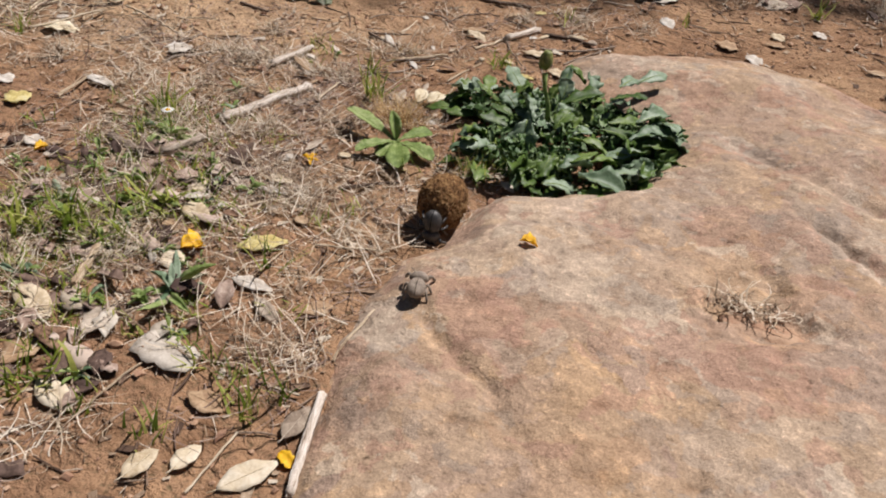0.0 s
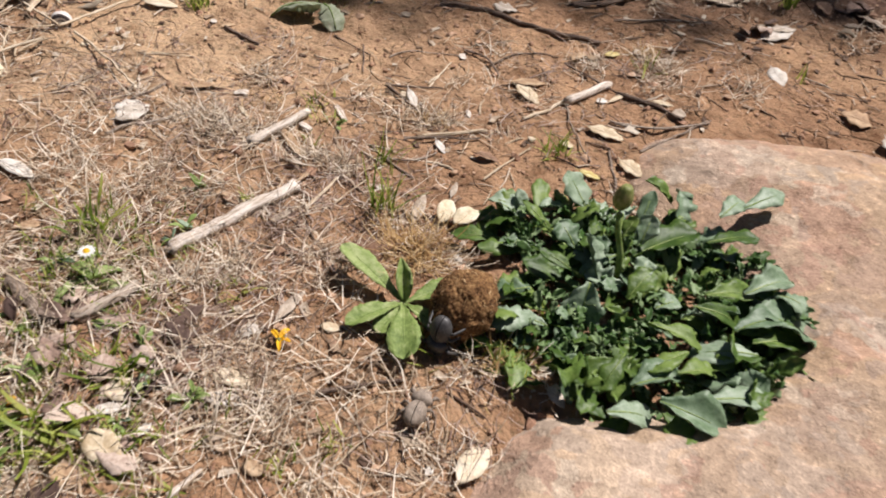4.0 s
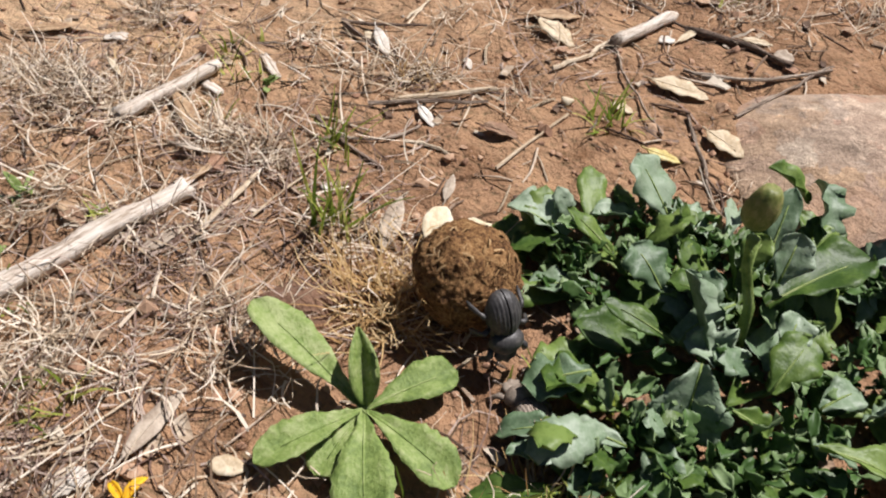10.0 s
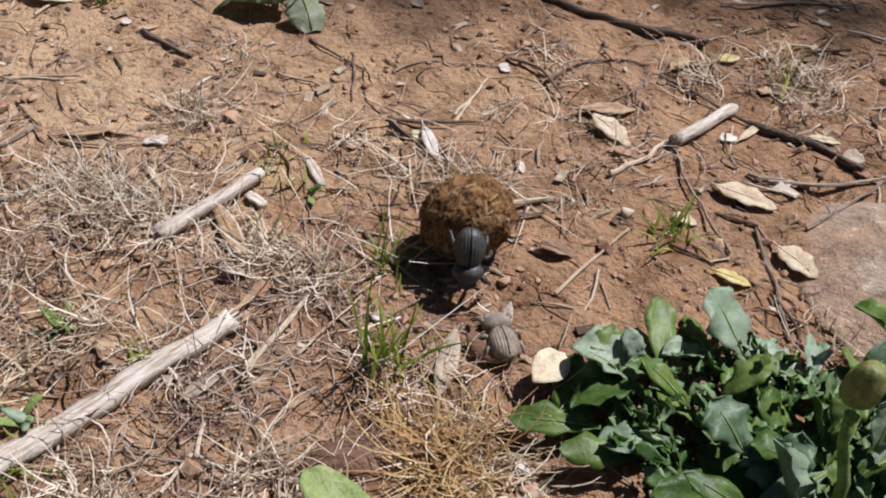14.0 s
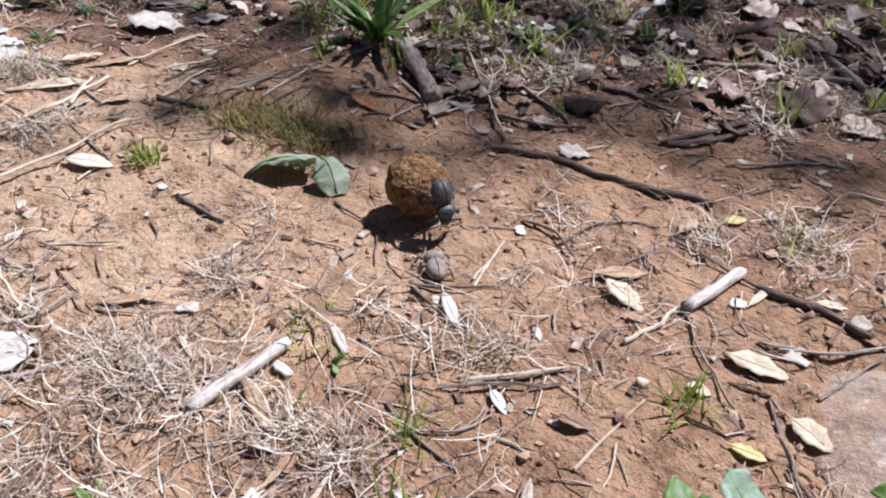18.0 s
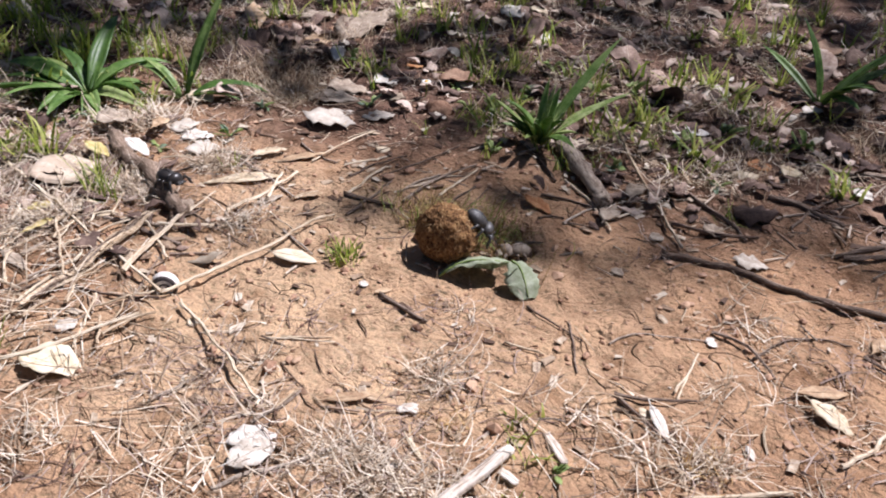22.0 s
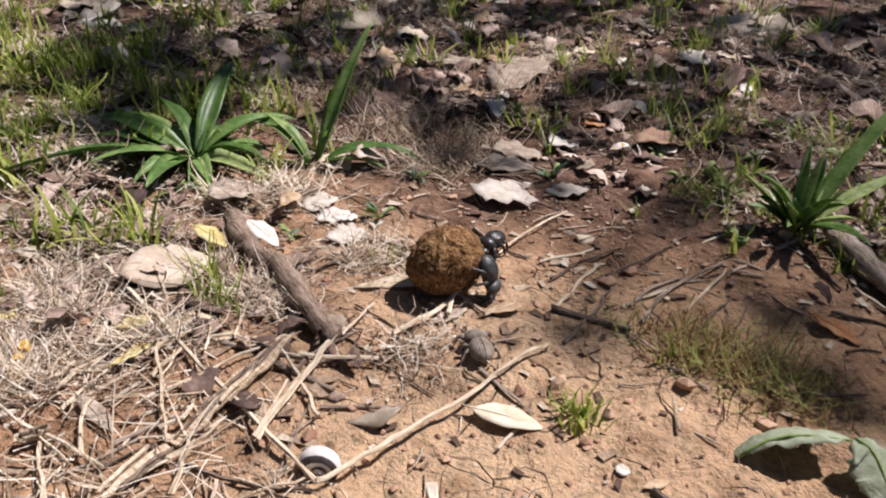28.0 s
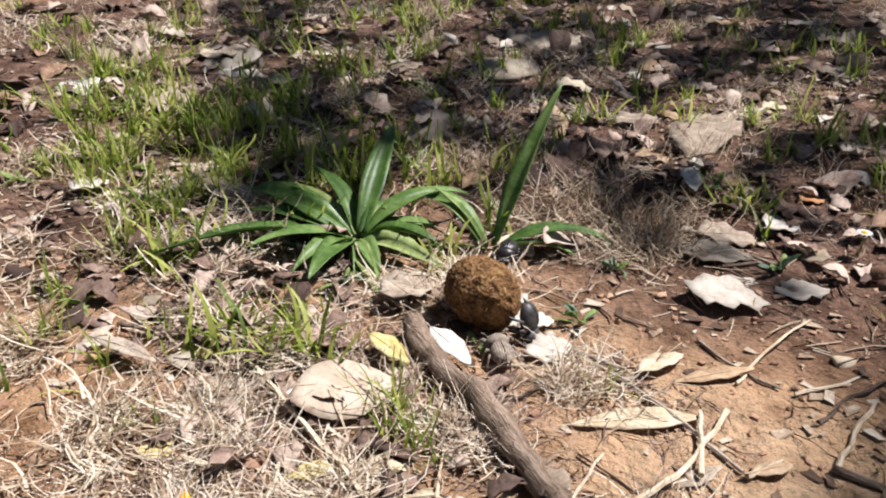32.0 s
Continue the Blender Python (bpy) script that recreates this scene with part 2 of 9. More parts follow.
STRAW = mottled("dry_grass", [(0.2, (0.2, 0.135, 0.085)), (0.42, (0.46, 0.35, 0.235)), (0.6, (0.64, 0.53, 0.39)), (0.78, (0.78, 0.69, 0.56))], 30, 500, 0.75, 0.3, 0, 0.2, island=0.75)
STRAW_DULL = mottled("dull_dead_grass", [(0.2, (0.17, 0.105, 0.062)), (0.45, (0.39, 0.275, 0.17)), (0.65, (0.58, 0.445, 0.295)), (0.82, (0.74, 0.62, 0.45))], 30, 500, 0.8, 0.2, 0, 0.25, island=0.8)
STRAW_GOLD = mottled("golden_dry_grass", [(0.2, (0.33, 0.19, 0.07)), (0.5, (0.5, 0.33, 0.14)), (0.8, (0.62, 0.46, 0.25))], 30, 500, 0.75, 0.3, 0, 0.2, island=0.7)
ROOTS = mottled("dead_rootlets", [(0.2, (0.13, 0.08, 0.06)), (0.5, (0.27, 0.19, 0.15)), (0.8, (0.42, 0.33, 0.27))], 30, 500, 0.85, 0.2, 0, island=0.7)
GRASS = mottled("green_grass", [(0.25, (0.12, 0.18, 0.022)), (0.5, (0.29, 0.365, 0.05)), (0.8, (0.52, 0.54, 0.14))], 40, 400, 0.55, 0.4, 0, 0.5, island=0.75)
GRASS_BLADE = mottled("green_grass_blade", [(0.25, (0.12, 0.18, 0.022)), (0.5, (0.29, 0.365, 0.05)), (0.8, (0.52, 0.54, 0.14))], 40, 400, 0.55, 0.4, 0, 0.5, per_object=0.75)
MOSS = mottled("mossy_grass", [(0.2, (0.15, 0.085, 0.035)), (0.5, (0.33, 0.215, 0.085)), (0.75, (0.42, 0.36, 0.13)), (0.9, (0.3, 0.36, 0.1))], 40, 400, 0.8, 0.2, 0, 0.25, island=0.9)
LEAF_CREAM = mottled("cream_leaf", [(0.3, (0.46, 0.345, 0.21)), (0.48, (0.64, 0.53, 0.365)), (0.7, (0.76, 0.67, 0.52))], 90, 600, 0.65, 0.3, 0.0005, 0.15, per_object=0.18)
LEAF_PALE = mottled("pale_cream_leaf", [(0.3, (0.55, 0.44, 0.27)), (0.48, (0.72, 0.62, 0.43)), (0.7, (0.8, 0.73, 0.58))], 90, 600, 0.65, 0.3, 0.0004, 0.15)
LEAF_DUSTY = mottled("dusty_pale_leaf", [(0.3, (0.34, 0.28, 0.22)), (0.48, (0.5, 0.44, 0.365)), (0.7, (0.62, 0.56, 0.48))], 90, 600, 0.75, 0.25, 0.0005, 0.1, per_object=0.25)
LEAF_BEIGE = mottled("beige_leaf", [(0.3, (0.4, 0.3, 0.21)), (0.5, (0.54, 0.43, 0.32)), (0.7, (0.64, 0.54, 0.43))], 70, 500, 0.7, 0.3, 0.0004, 0.12)
LEAF_WHITE = mottled("bleached_leaf", [(0.3, (0.44, 0.37, 0.29)), (0.48, (0.62, 0.56, 0.48)), (0.7, (0.76, 0.72, 0.65))], 90, 600, 0.7, 0.3, 0.0005, 0.1, per_object=0.2)
LEAF_TAN = mottled("tan_leaf", [(0.3, (0.3, 0.18, 0.1)), (0.5, (0.47, 0.32, 0.19)), (0.7, (0.58, 0.44, 0.29))], 70, 500, 0.7, 0.3, 0.0004, 0.15, per_object=0.15)
LEAF_GREY = mottled("grey_leaf", [(0.3, (0.24, 0.18, 0.13)), (0.5, (0.39, 0.315, 0.24)), (0.7, (0.54, 0.455, 0.36))], 80, 550, 0.8, 0.25, 0.0006, 0.1, per_object=0.25)
LEAF_BROWN = mottled("brown_leaf", [(0.3, (0.14, 0.075, 0.045)), (0.5, (0.27, 0.16, 0.1)), (0.7, (0.38, 0.25, 0.16))], 70, 500, 0.75, 0.3, 0.0005, 0.1, per_object=0.15)
LITTER = mottled("old_leaf_litter", [(0.2, (0.07, 0.043, 0.034)), (0.45, (0.175, 0.115, 0.088)), (0.65, (0.31, 0.215, 0.165)), (0.85, (0.54, 0.43, 0.35))], 50, 450, 0.8, 0.25, 0.0005, 0.1, island=0.8)
LITTER_PALE = mottled("pale_leaf_litter", [(0.25, (0.3, 0.235, 0.165)), (0.5, (0.46, 0.39, 0.3)), (0.75, (0.62, 0.56, 0.47))], 50, 450, 0.75, 0.3, 0.0004, 0.12, island=0.6)
LEAF_RUST = mottled("rust_leaf", [(0.3, (0.28, 0.1, 0.035)), (0.5, (0.42, 0.19, 0.075)), (0.7, (0.52, 0.3, 0.14))], 70, 500, 0.7, 0.3, 0.0004, 0.15)
LEAF_YELLOW = mottled("yellowed_leaf", [(0.3, (0.45, 0.33, 0.1)), (0.5, (0.66, 0.55, 0.22)), (0.7, (0.75, 0.68, 0.42))], 60, 500, 0.65, 0.3, 0.0004, 0.2)
PETAL = mottled("yellow_petal", [(0.3, (0.65, 0.33, 0.01)), (0.55, (0.85, 0.52, 0.02)), (0.75, (0.9, 0.62, 0.05))], 120, 600, 0.6, 0.3, 0.0002, 0.25)
PETAL_WHITE = mottled("white_petal", [(0.3, (0.7, 0.68, 0.62)), (0.6, (0.82, 0.81, 0.77))], 120, 600, 0.6, 0.3, 0.0002, 0.2)
LEAF_GREEN = mottled("thistle_leaf", [(0.28, (0.055, 0.11, 0.018)), (0.5, (0.115, 0.19, 0.035)), (0.72, (0.22, 0.31, 0.075))], 90, 420, 0.46, 0.4, 0.0006, 0.33, per_object=0.4)
LEAF_GREY_GREEN = mottled("bloomy_leaf", [(0.28, (0.105, 0.17, 0.085)), (0.5, (0.195, 0.275, 0.16)), (0.72, (0.32, 0.4, 0.275))], 90, 420, 0.48, 0.42, 0.0006, 0.22, per_object=0.4)
LEAF_GREEN_MIX = mottled("young_thistle_leaves", [(0.25, (0.055, 0.12, 0.025)), (0.5, (0.13, 0.22, 0.07)), (0.78, (0.25, 0.34, 0.16))], 75, 380, 0.5, 0.35, 0, 0.25, island=0.8)
LEAF_LIGHT = mottled("light_green_leaf", [(0.28, (0.13, 0.2, 0.045)), (0.48, (0.26, 0.35, 0.095)), (0.72, (0.44, 0.5, 0.22))], 130, 700, 0.55, 0.35, 0.0011, 0.3, per_object=0.2)
LEAF_PLANTAIN = mottled("plantain_leaf", [(0.28, (0.07, 0.14, 0.03)), (0.5, (0.14, 0.25, 0.055)), (0.72, (0.26, 0.37, 0.12))], 60, 400, 0.42, 0.45, 0.0005, 0.42, per_object=0.35)
WOOD_PALE = mottled("bleached_wood", [(0.34, (0.2, 0.145, 0.105)), (0.44, (0.45, 0.365, 0.285)), (0.56, (0.61, 0.53, 0.445)), (0.7, (0.74, 0.68, 0.6))], 480, 1900, 0.88, 0.2, 0.0008, per_object=0.14, grain=0.07)
WOOD_GREY = mottled("weathered_wood", [(0.32, (0.12, 0.085, 0.065)), (0.48, (0.29, 0.225, 0.17)), (0.68, (0.47, 0.395, 0.32))], 480, 1900, 0.9, 0.2, 0.0009, per_object=0.18, grain=0.07)
WOOD_DARK = mottled("dark_bark", [(0.3, (0.06, 0.042, 0.032)), (0.48, (0.15, 0.105, 0.078)), (0.7, (0.29, 0.22, 0.17))], 480, 1900, 0.9, 0.2, 0.001, per_object=0.18, grain=0.09)
WOOD_BROWN = mottled("brown_branch_bark", [(0.3, (0.09, 0.062, 0.045)), (0.48, (0.22, 0.155, 0.11)), (0.7, (0.38, 0.29, 0.22))], 420, 1700, 0.9, 0.2, 0.0012, grain=0.1)
TWIGLET = mottled("twig_bits", [(0.2, (0.09, 0.055, 0.038)), (0.4, (0.21, 0.14, 0.095)), (0.6, (0.38, 0.28, 0.2)), (0.8, (0.58, 0.48, 0.37))], 60, 700, 0.85, 0.2, 0, island=0.85)
WOOD_TAN = mottled("tan_straw", [(0.32, (0.3, 0.21, 0.13)), (0.48, (0.52, 0.405, 0.275)), (0.68, (0.7, 0.6, 0.45))], 480, 1900, 0.8, 0.25, 0.0006, per_object=0.25, grain=0.07)
DUNG = mottled("dung", [(0.26, (0.036, 0.019, 0.010)), (0.42, (0.125, 0.064, 0.029)), (0.57, (0.23, 0.125, 0.053)), (0.8, (0.36, 0.225, 0.105))], 170, 700, 0.97, 0.1, 0.0014, fine_amt=0.8)
FIBRE = mottled("dung_fibres", [(0.2, (0.13, 0.07, 0.03)), (0.5, (0.3, 0.18, 0.08)), (0.8, (0.46, 0.32, 0.17))], 30, 500, 0.9, 0.15, 0, island=0.7)
CHITIN = mottled("black_chitin", [(0.3, (0.022, 0.02, 0.019)), (0.55, (0.055, 0.051, 0.049)), (0.8, (0.13, 0.12, 0.108))], 200, 900, 0.5, 0.5, 0.0002)
CHITIN_DUSTY = mottled("dusty_chitin", [(0.3, (0.13, 0.1, 0.076)), (0.5, (0.26, 0.208, 0.16)), (0.75, (0.41, 0.34, 0.27))], 180, 900, 0.7, 0.35, 0.0003)
CHITIN_GLOSS = mottled("glossy_black_chitin", [(0.3, (0.012, 0.010, 0.010)), (0.6, (0.03, 0.025, 0.022))], 200, 900, 0.36, 0.5, 0.0001)
SHELL_WHITE = mottled("snail_shell_white", [(0.3, (0.55, 0.47, 0.42)), (0.55, (0.75, 0.7, 0.64))], 90, 500, 0.45, 0.4, 0.0002)
SHELL_DARK = mottled("snail_shell_band", [(0.3, (0.03, 0.025, 0.025)), (0.6, (0.09, 0.07, 0.065))], 90, 500, 0.4, 0.4, 0.0002)
LEAF_PALE_GREEN = mottled("pale_fading_leaf", [(0.28, (0.26, 0.295, 0.17)), (0.5, (0.41, 0.45, 0.3)), (0.72, (0.55, 0.58, 0.44))], 110, 500, 0.6, 0.35, 0.0008, 0.4)
BUD = mottled("flower_bud", [(0.3, (0.1, 0.13, 0.03)), (0.5, (0.2, 0.22, 0.06)), (0.7, (0.33, 0.31, 0.12))], 120, 500, 0.5, 0.4, 0.0004, 0.15)


# ---------------------------------------------------------------- shaping helpers
def lattice(seed):
    return np.random.RandomState(seed).rand(256, 256)


LATTICES = [lattice(s) for s in range(6)]


def vnoise(x, y, size, k=0):
    """Smooth value noise in -1..1 with cells of that size, for arrays."""
    u, v = np.asarray(x, float) / size + 91.7 * (k + 1), np.asarray(y, float) / size + 47.3 * (k + 1)
    i, j = np.floor(u).astype(int), np.floor(v).astype(int)
    f, g = u - i, v - j
    f, g = f * f * (3 - 2 * f), g * g * (3 - 2 * g)
    a = LATTICES[k % 6]
    p = a[i % 256, j % 256] * (1 - f) + a[(i + 1) % 256, j % 256] * f
    q = a[i % 256, (j + 1) % 256] * (1 - f) + a[(i + 1) % 256, (j + 1) % 256] * f
    return (p * (1 - g) + q * g) * 2 - 1


def crumbly(x, y):
    """How broken up the soil is: 1 in the crumbly patches, little on the trodden crust."""
    out = 0.5 + 0.0 * np.asarray(x, float)
    for cx, cy, r in ((0.0, -0.06, 0.06), (-0.06, -0.13, 0.09), (-0.41, 0.46, 0.05), (-0.34, 0.43, 0.05), (-0.05, 0.03, 0.06), (-0.6, 0.6, 0.2), (-0.2, 0.5, 0.12)):
        out = np.maximum(out, np.exp(-((x - cx) ** 2 + (y - cy) ** 2) / r**2))
    return out


def ground_z(x, y):
    x, y = np.asarray(x, float), np.asarray(y, float)
    near = np.exp(-((x + 0.15) ** 2 + (y - 0.2) ** 2) / 4.0)
    z = 0.004 * vnoise(x, y, 0.11, 0) + 0.0021 * vnoise(x, y, 0.034, 1) + 0.0009 * np.tanh(5 * vnoise(x, y, 0.021, 5))
    c = crumbly(x, y)
    z = z + c * (0.0026 * vnoise(x, y, 0.015, 2) + 0.0015 * vnoise(x, y, 0.008, 3)) + 0.0005 * vnoise(x, y, 0.006, 4)
    return z * near + 0.05 * vnoise(x, y, 2.5, 5) * (1 - near) - 0.001


def gz(x, y):
    return float(ground_z(x, y))


OUTLINE = [(0.075, -0.40), (0.060, -0.275), (0.052, -0.231), (0.053, -0.170), (0.060, -0.135), (0.078, -0.108), (0.085, -0.058), (0.100, -0.034),
           (0.142, -0.012), (0.186, 0.012), (0.206, 0.060), (0.204, 0.105), (0.165, 0.148), (0.118, 0.190), (0.098, 0.226), (0.120, 0.262),
           (0.180, 0.300), (0.240, 0.318), (0.300, 0.325), (0.360, 0.302), (0.420, 0.245), (0.60, 0.10), (0.72, -0.3), (0.6, -0.85), (0.2, -0.9), (0.09, -0.6)]


def inside_depth(x, y):
    """Signed distance to the boulder's outline, positive inside."""
    x, y = np.asarray(x, float), np.asarray(y, float)
    best, odd = np.full(x.shape, 9.0), np.zeros(x.shape, bool)
    for (ax, ay), (bx, by) in zip(OUTLINE, OUTLINE[1:] + OUTLINE[:1]):
        dx, dy = bx - ax, by - ay
        s = np.clip(((x - ax) * dx + (y - ay) * dy) / (dx * dx + dy * dy), 0, 1)
        best = np.minimum(best, np.hypot(x - ax - s * dx, y - ay - s * dy))
        cross = ((ay > y) != (by > y)) & (x < (bx - ax) * (y - ay) / (by - ay + 1e-12) + ax)
        odd ^= cross
    return np.where(odd, best, -best)


def rock_z(x, y):
    d = inside_depth(x, y) + 0.004 * vnoise(x, y, 0.03, 1) + 0.0015 * vnoise(x, y, 0.009, 2)
    rise = np.clip(d / 0.04, -1, 1)
    z = 0.0125 * np.sign(rise) * (1 - (1 - np.abs(rise)) ** 2.2)
    z = z + 0.026 * (1 - np.exp(-np.maximum(d, 0) / 0.13))
    z = z + 0.003 * vnoise(x, y, 0.06, 3) + 0.0012 * vnoise(x, y, 0.018, 4) + 0.0007 * vnoise(x, y, 0.007, 5) + 0.0014 * np.tanh(7 * vnoise(x, y, 0.09, 0)) + 0.0008 * np.tanh(9 * vnoise(x, y, 0.04, 2))
    z = z * (1 - 0.55 * np.exp(-((x - 0.13) ** 2 + (y - 0.19) ** 2) / 0.075**2))
    # weathered pits, and grooves where the bedding has split
    for px, py, r, deep in ((0.276, -0.138, 0.034, 0.005), (0.300, -0.150, 0.018, 0.004), (0.258, -0.142, 0.014, 0.004), (0.286, -0.100, 0.012, 0.003), (0.153, 0.213, 0.008, 0.003), (0.370, -0.151, 0.006, 0.003), (0.348, -0.168, 0.008, 0.003)):
        e = np.hypot((x - px), (y - py)) / r + 0.45 * vnoise(x, y, 0.012, 0) + 0.2 * vnoise(x, y, 0.005, 1)
        z = z - deep * np.exp(-np.maximum(e, 0) ** 5)
    wx, wy = x + 0.004 * vnoise(x, y, 0.02, 3), y + 0.004 * vnoise(x, y, 0.02, 4)
    for line, width, deep in GROOVES:
        away = np.full(np.shape(x), 9.0)
        for (ax, ay), (bx, by) in zip(line, line[1:]):
            dx, dy = bx - ax, by - ay
            u = np.clip(((wx - ax) * dx + (wy - ay) * dy) / (dx * dx + dy * dy), 0, 1)
            away = np.minimum(away, np.hypot(wx - ax - u * dx, wy - ay - u * dy))
        z = z - deep * np.exp(-(away / width) ** 1.5)
    return z


GROOVES = (([(0.092, -0.204), (0.110, -0.218), (0.128, -0.235), (0.147, -0.250)], 0.004, 0.0045), ([(0.147, -0.250), (0.169, -0.280), (0.185, -0.316)], 0.006, 0.002), ([(0.262, 0.098), (0.276, 0.084), (0.310, 0.056), (0.342, 0.031), (0.363, 0.010)], 0.007, 0.0045),
           ([(0.320, -0.030), (0.348, -0.060), (0.362, -0.084), (0.387, -0.077), (0.414, -0.072)], 0.006, 0.008), ([(0.367, 0.012), (0.425, -0.012)], 0.005, 0.003))


def surface_z(x, y):
    """The height of what lies on top: the boulder or the soil."""
    g = gz(x, y)
    return max(g, float(rock_z(x, y))) if x > 0.03 else g


def mesh_object(name, verts, faces, mat, parent=None, smooth=True, slots=None):
    me = bpy.data.meshes.new(name)
    me.from_pydata([tuple(v) for v in verts], [], [tuple(f) for f in faces])
    for mt in (mat if isinstance(mat, (list, tuple)) else [mat]):
        me.materials.append(mt)
    if slots is not None:
        me.polygons.foreach_set("material_index", slots)
    if smooth:
        me.polygons.foreach_set("use_smooth", [True] * len(me.polygons))
    me.update()
    ob = new(name, me)
    ob.parent = parent
    return ob


def from_arrays(name, verts, faces, mat, smooth=True):
    """One mesh from numpy arrays of places and of equal-sided faces."""
    n, k = faces.shape
    me = bpy.data.meshes.new(name)
    me.vertices.add(len(verts))
    me.vertices.foreach_set("co", verts.astype(np.float32).ravel())
    me.loops.add(n * k)
    me.loops.foreach_set("vertex_index", faces.astype(np.int32).ravel())
    me.polygons.add(n)
    me.polygons.foreach_set("loop_start", np.arange(0, n * k, k, dtype=np.int32))
    me.polygons.foreach_set("use_smooth", np.full(n, smooth))
    me.materials.append(mat)
    me.update(calc_edges=True)
    return new(name, me)


def part(name, bm, mat, parent, label=""):
    me = bpy.data.meshes.new(name)
    bm.to_mesh(me)
    bm.free()
    for mt in (mat if isinstance(mat, (list, tuple)) else [mat]):
        me.materials.append(mt)
    me.polygons.foreach_set("use_smooth", [True] * len(me.polygons))
    ob = new(name, me)
    ob.parent = parent
    return tagged(ob, label)


def tube(points, radii, sides=6, cap=True):
    """Rings along a line of points: verts and faces of a solid rod."""
    pts = [Vector(p) for p in points]
    verts, faces = [], []
    for i, p in enumerate(pts):
        t = (pts[min(i + 1, len(pts) - 1)] - pts[max(i - 1, 0)]).normalized()
        side = t.cross(Vector((0, 0, 1)))
        side = side.normalized() if side.length > 1e-4 else Vector((1, 0, 0))
        up = side.cross(t)
        for s in range(sides):
            a = 2 * math.pi * s / sides
            verts.append(p + radii[i] * (math.cos(a) * side + math.sin(a) * up))
    for i in range(len(pts) - 1):
        for s in range(sides):
            a, b = i * sides + s, i * sides + (s + 1) % sides
            faces.append((a, b, b + sides, a + sides))
    if cap:
        faces.append(tuple(range(sides))[::-1])
        faces.append(tuple((len(pts) - 1) * sides + s for s in range(sides)))
    return verts, faces


def along(pts, n):
    """n + 1 places evenly along a bent line of (x, y) pairs, smoothed."""
    out = []
    m = len(pts) - 1
    for i in range(n + 1):
        u = i / n * m
        k = min(int(u), m - 1)
        f = u - k
        p0, p1, p2, p3 = (Vector(pts[max(0, min(m, k + d))]) for d in (-1, 0, 1, 2))
        out.append(0.5 * (2 * p1 + (p2 - p0) * f + (2 * p0 - 5 * p1 + 4 * p2 - p3) * f * f + (3 * p1 - p0 - 3 * p2 + p3) * f**3))
    return out


RNG = random.Random(11)


# ---------------------------------------------------------------- ground and boulder
def spaced(a, b, step, far):
    """Even steps from a to b, then ever longer ones out to far on either side."""
    mid = list(np.arange(a, b + step / 2, step))
    lo, hi, s = [mid[0]], [mid[-1]], step
    while hi[-1] < far:
        s *= 1.12
        lo.append(lo[-1] - s)
        hi.append(hi[-1] + s)
    return np.array(lo[:0:-1] + mid + hi[1:])


def build_ground():
    xs, ys = spaced(-0.95, 0.3, 0.0030, 60), spaced(-0.36, 0.8, 0.0030, 60)
    gx, gy = np.meshgrid(xs, ys)
    verts = np.stack([gx, gy, ground_z(gx, gy)], -1).reshape(-1, 3)
    w = len(xs)
    i = (np.arange(len(ys) - 1)[:, None] * w + np.arange(w - 1)).ravel()
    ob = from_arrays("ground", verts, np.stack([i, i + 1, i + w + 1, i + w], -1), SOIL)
    tagged(ob, "dry reddish-brown soil, cracked and crumbly, scattered with litter", "ground", kind="structure")


def build_boulder():
    xs, ys = np.arange(0.03, 0.76, 0.0026), np.arange(-0.94, 0.345, 0.0026)
    gx, gy = np.meshgrid(xs, ys)
    z = rock_z(gx, gy)
    keep = inside_depth(gx, gy) > -0.014
    verts = np.stack([gx, gy, z], -1).reshape(-1, 3)
    w = len(xs)
    cell = keep[:-1, :-1] & keep[1:, :-1] & keep[:-1, 1:] & keep[1:, 1:]
    i = (np.arange(len(ys) - 1)[:, None] * w + np.arange(w - 1))[cell]
    faces = np.stack([i, i + 1, i + w + 1, i + w], -1)
    used = np.unique(faces)
    back = np.zeros(len(verts), int)
    back[used] = np.arange(len(used))
    ob = from_arrays("boulder", verts[used], back[faces], ROCK)
    sol = ob.modifiers.new("depth", "SOLIDIFY")
    sol.thickness, sol.offset = 0.03, -1
    tagged(ob, "flat weathered tan sandstone boulder sunk into the soil", "rock")


build_ground()
build_boulder()


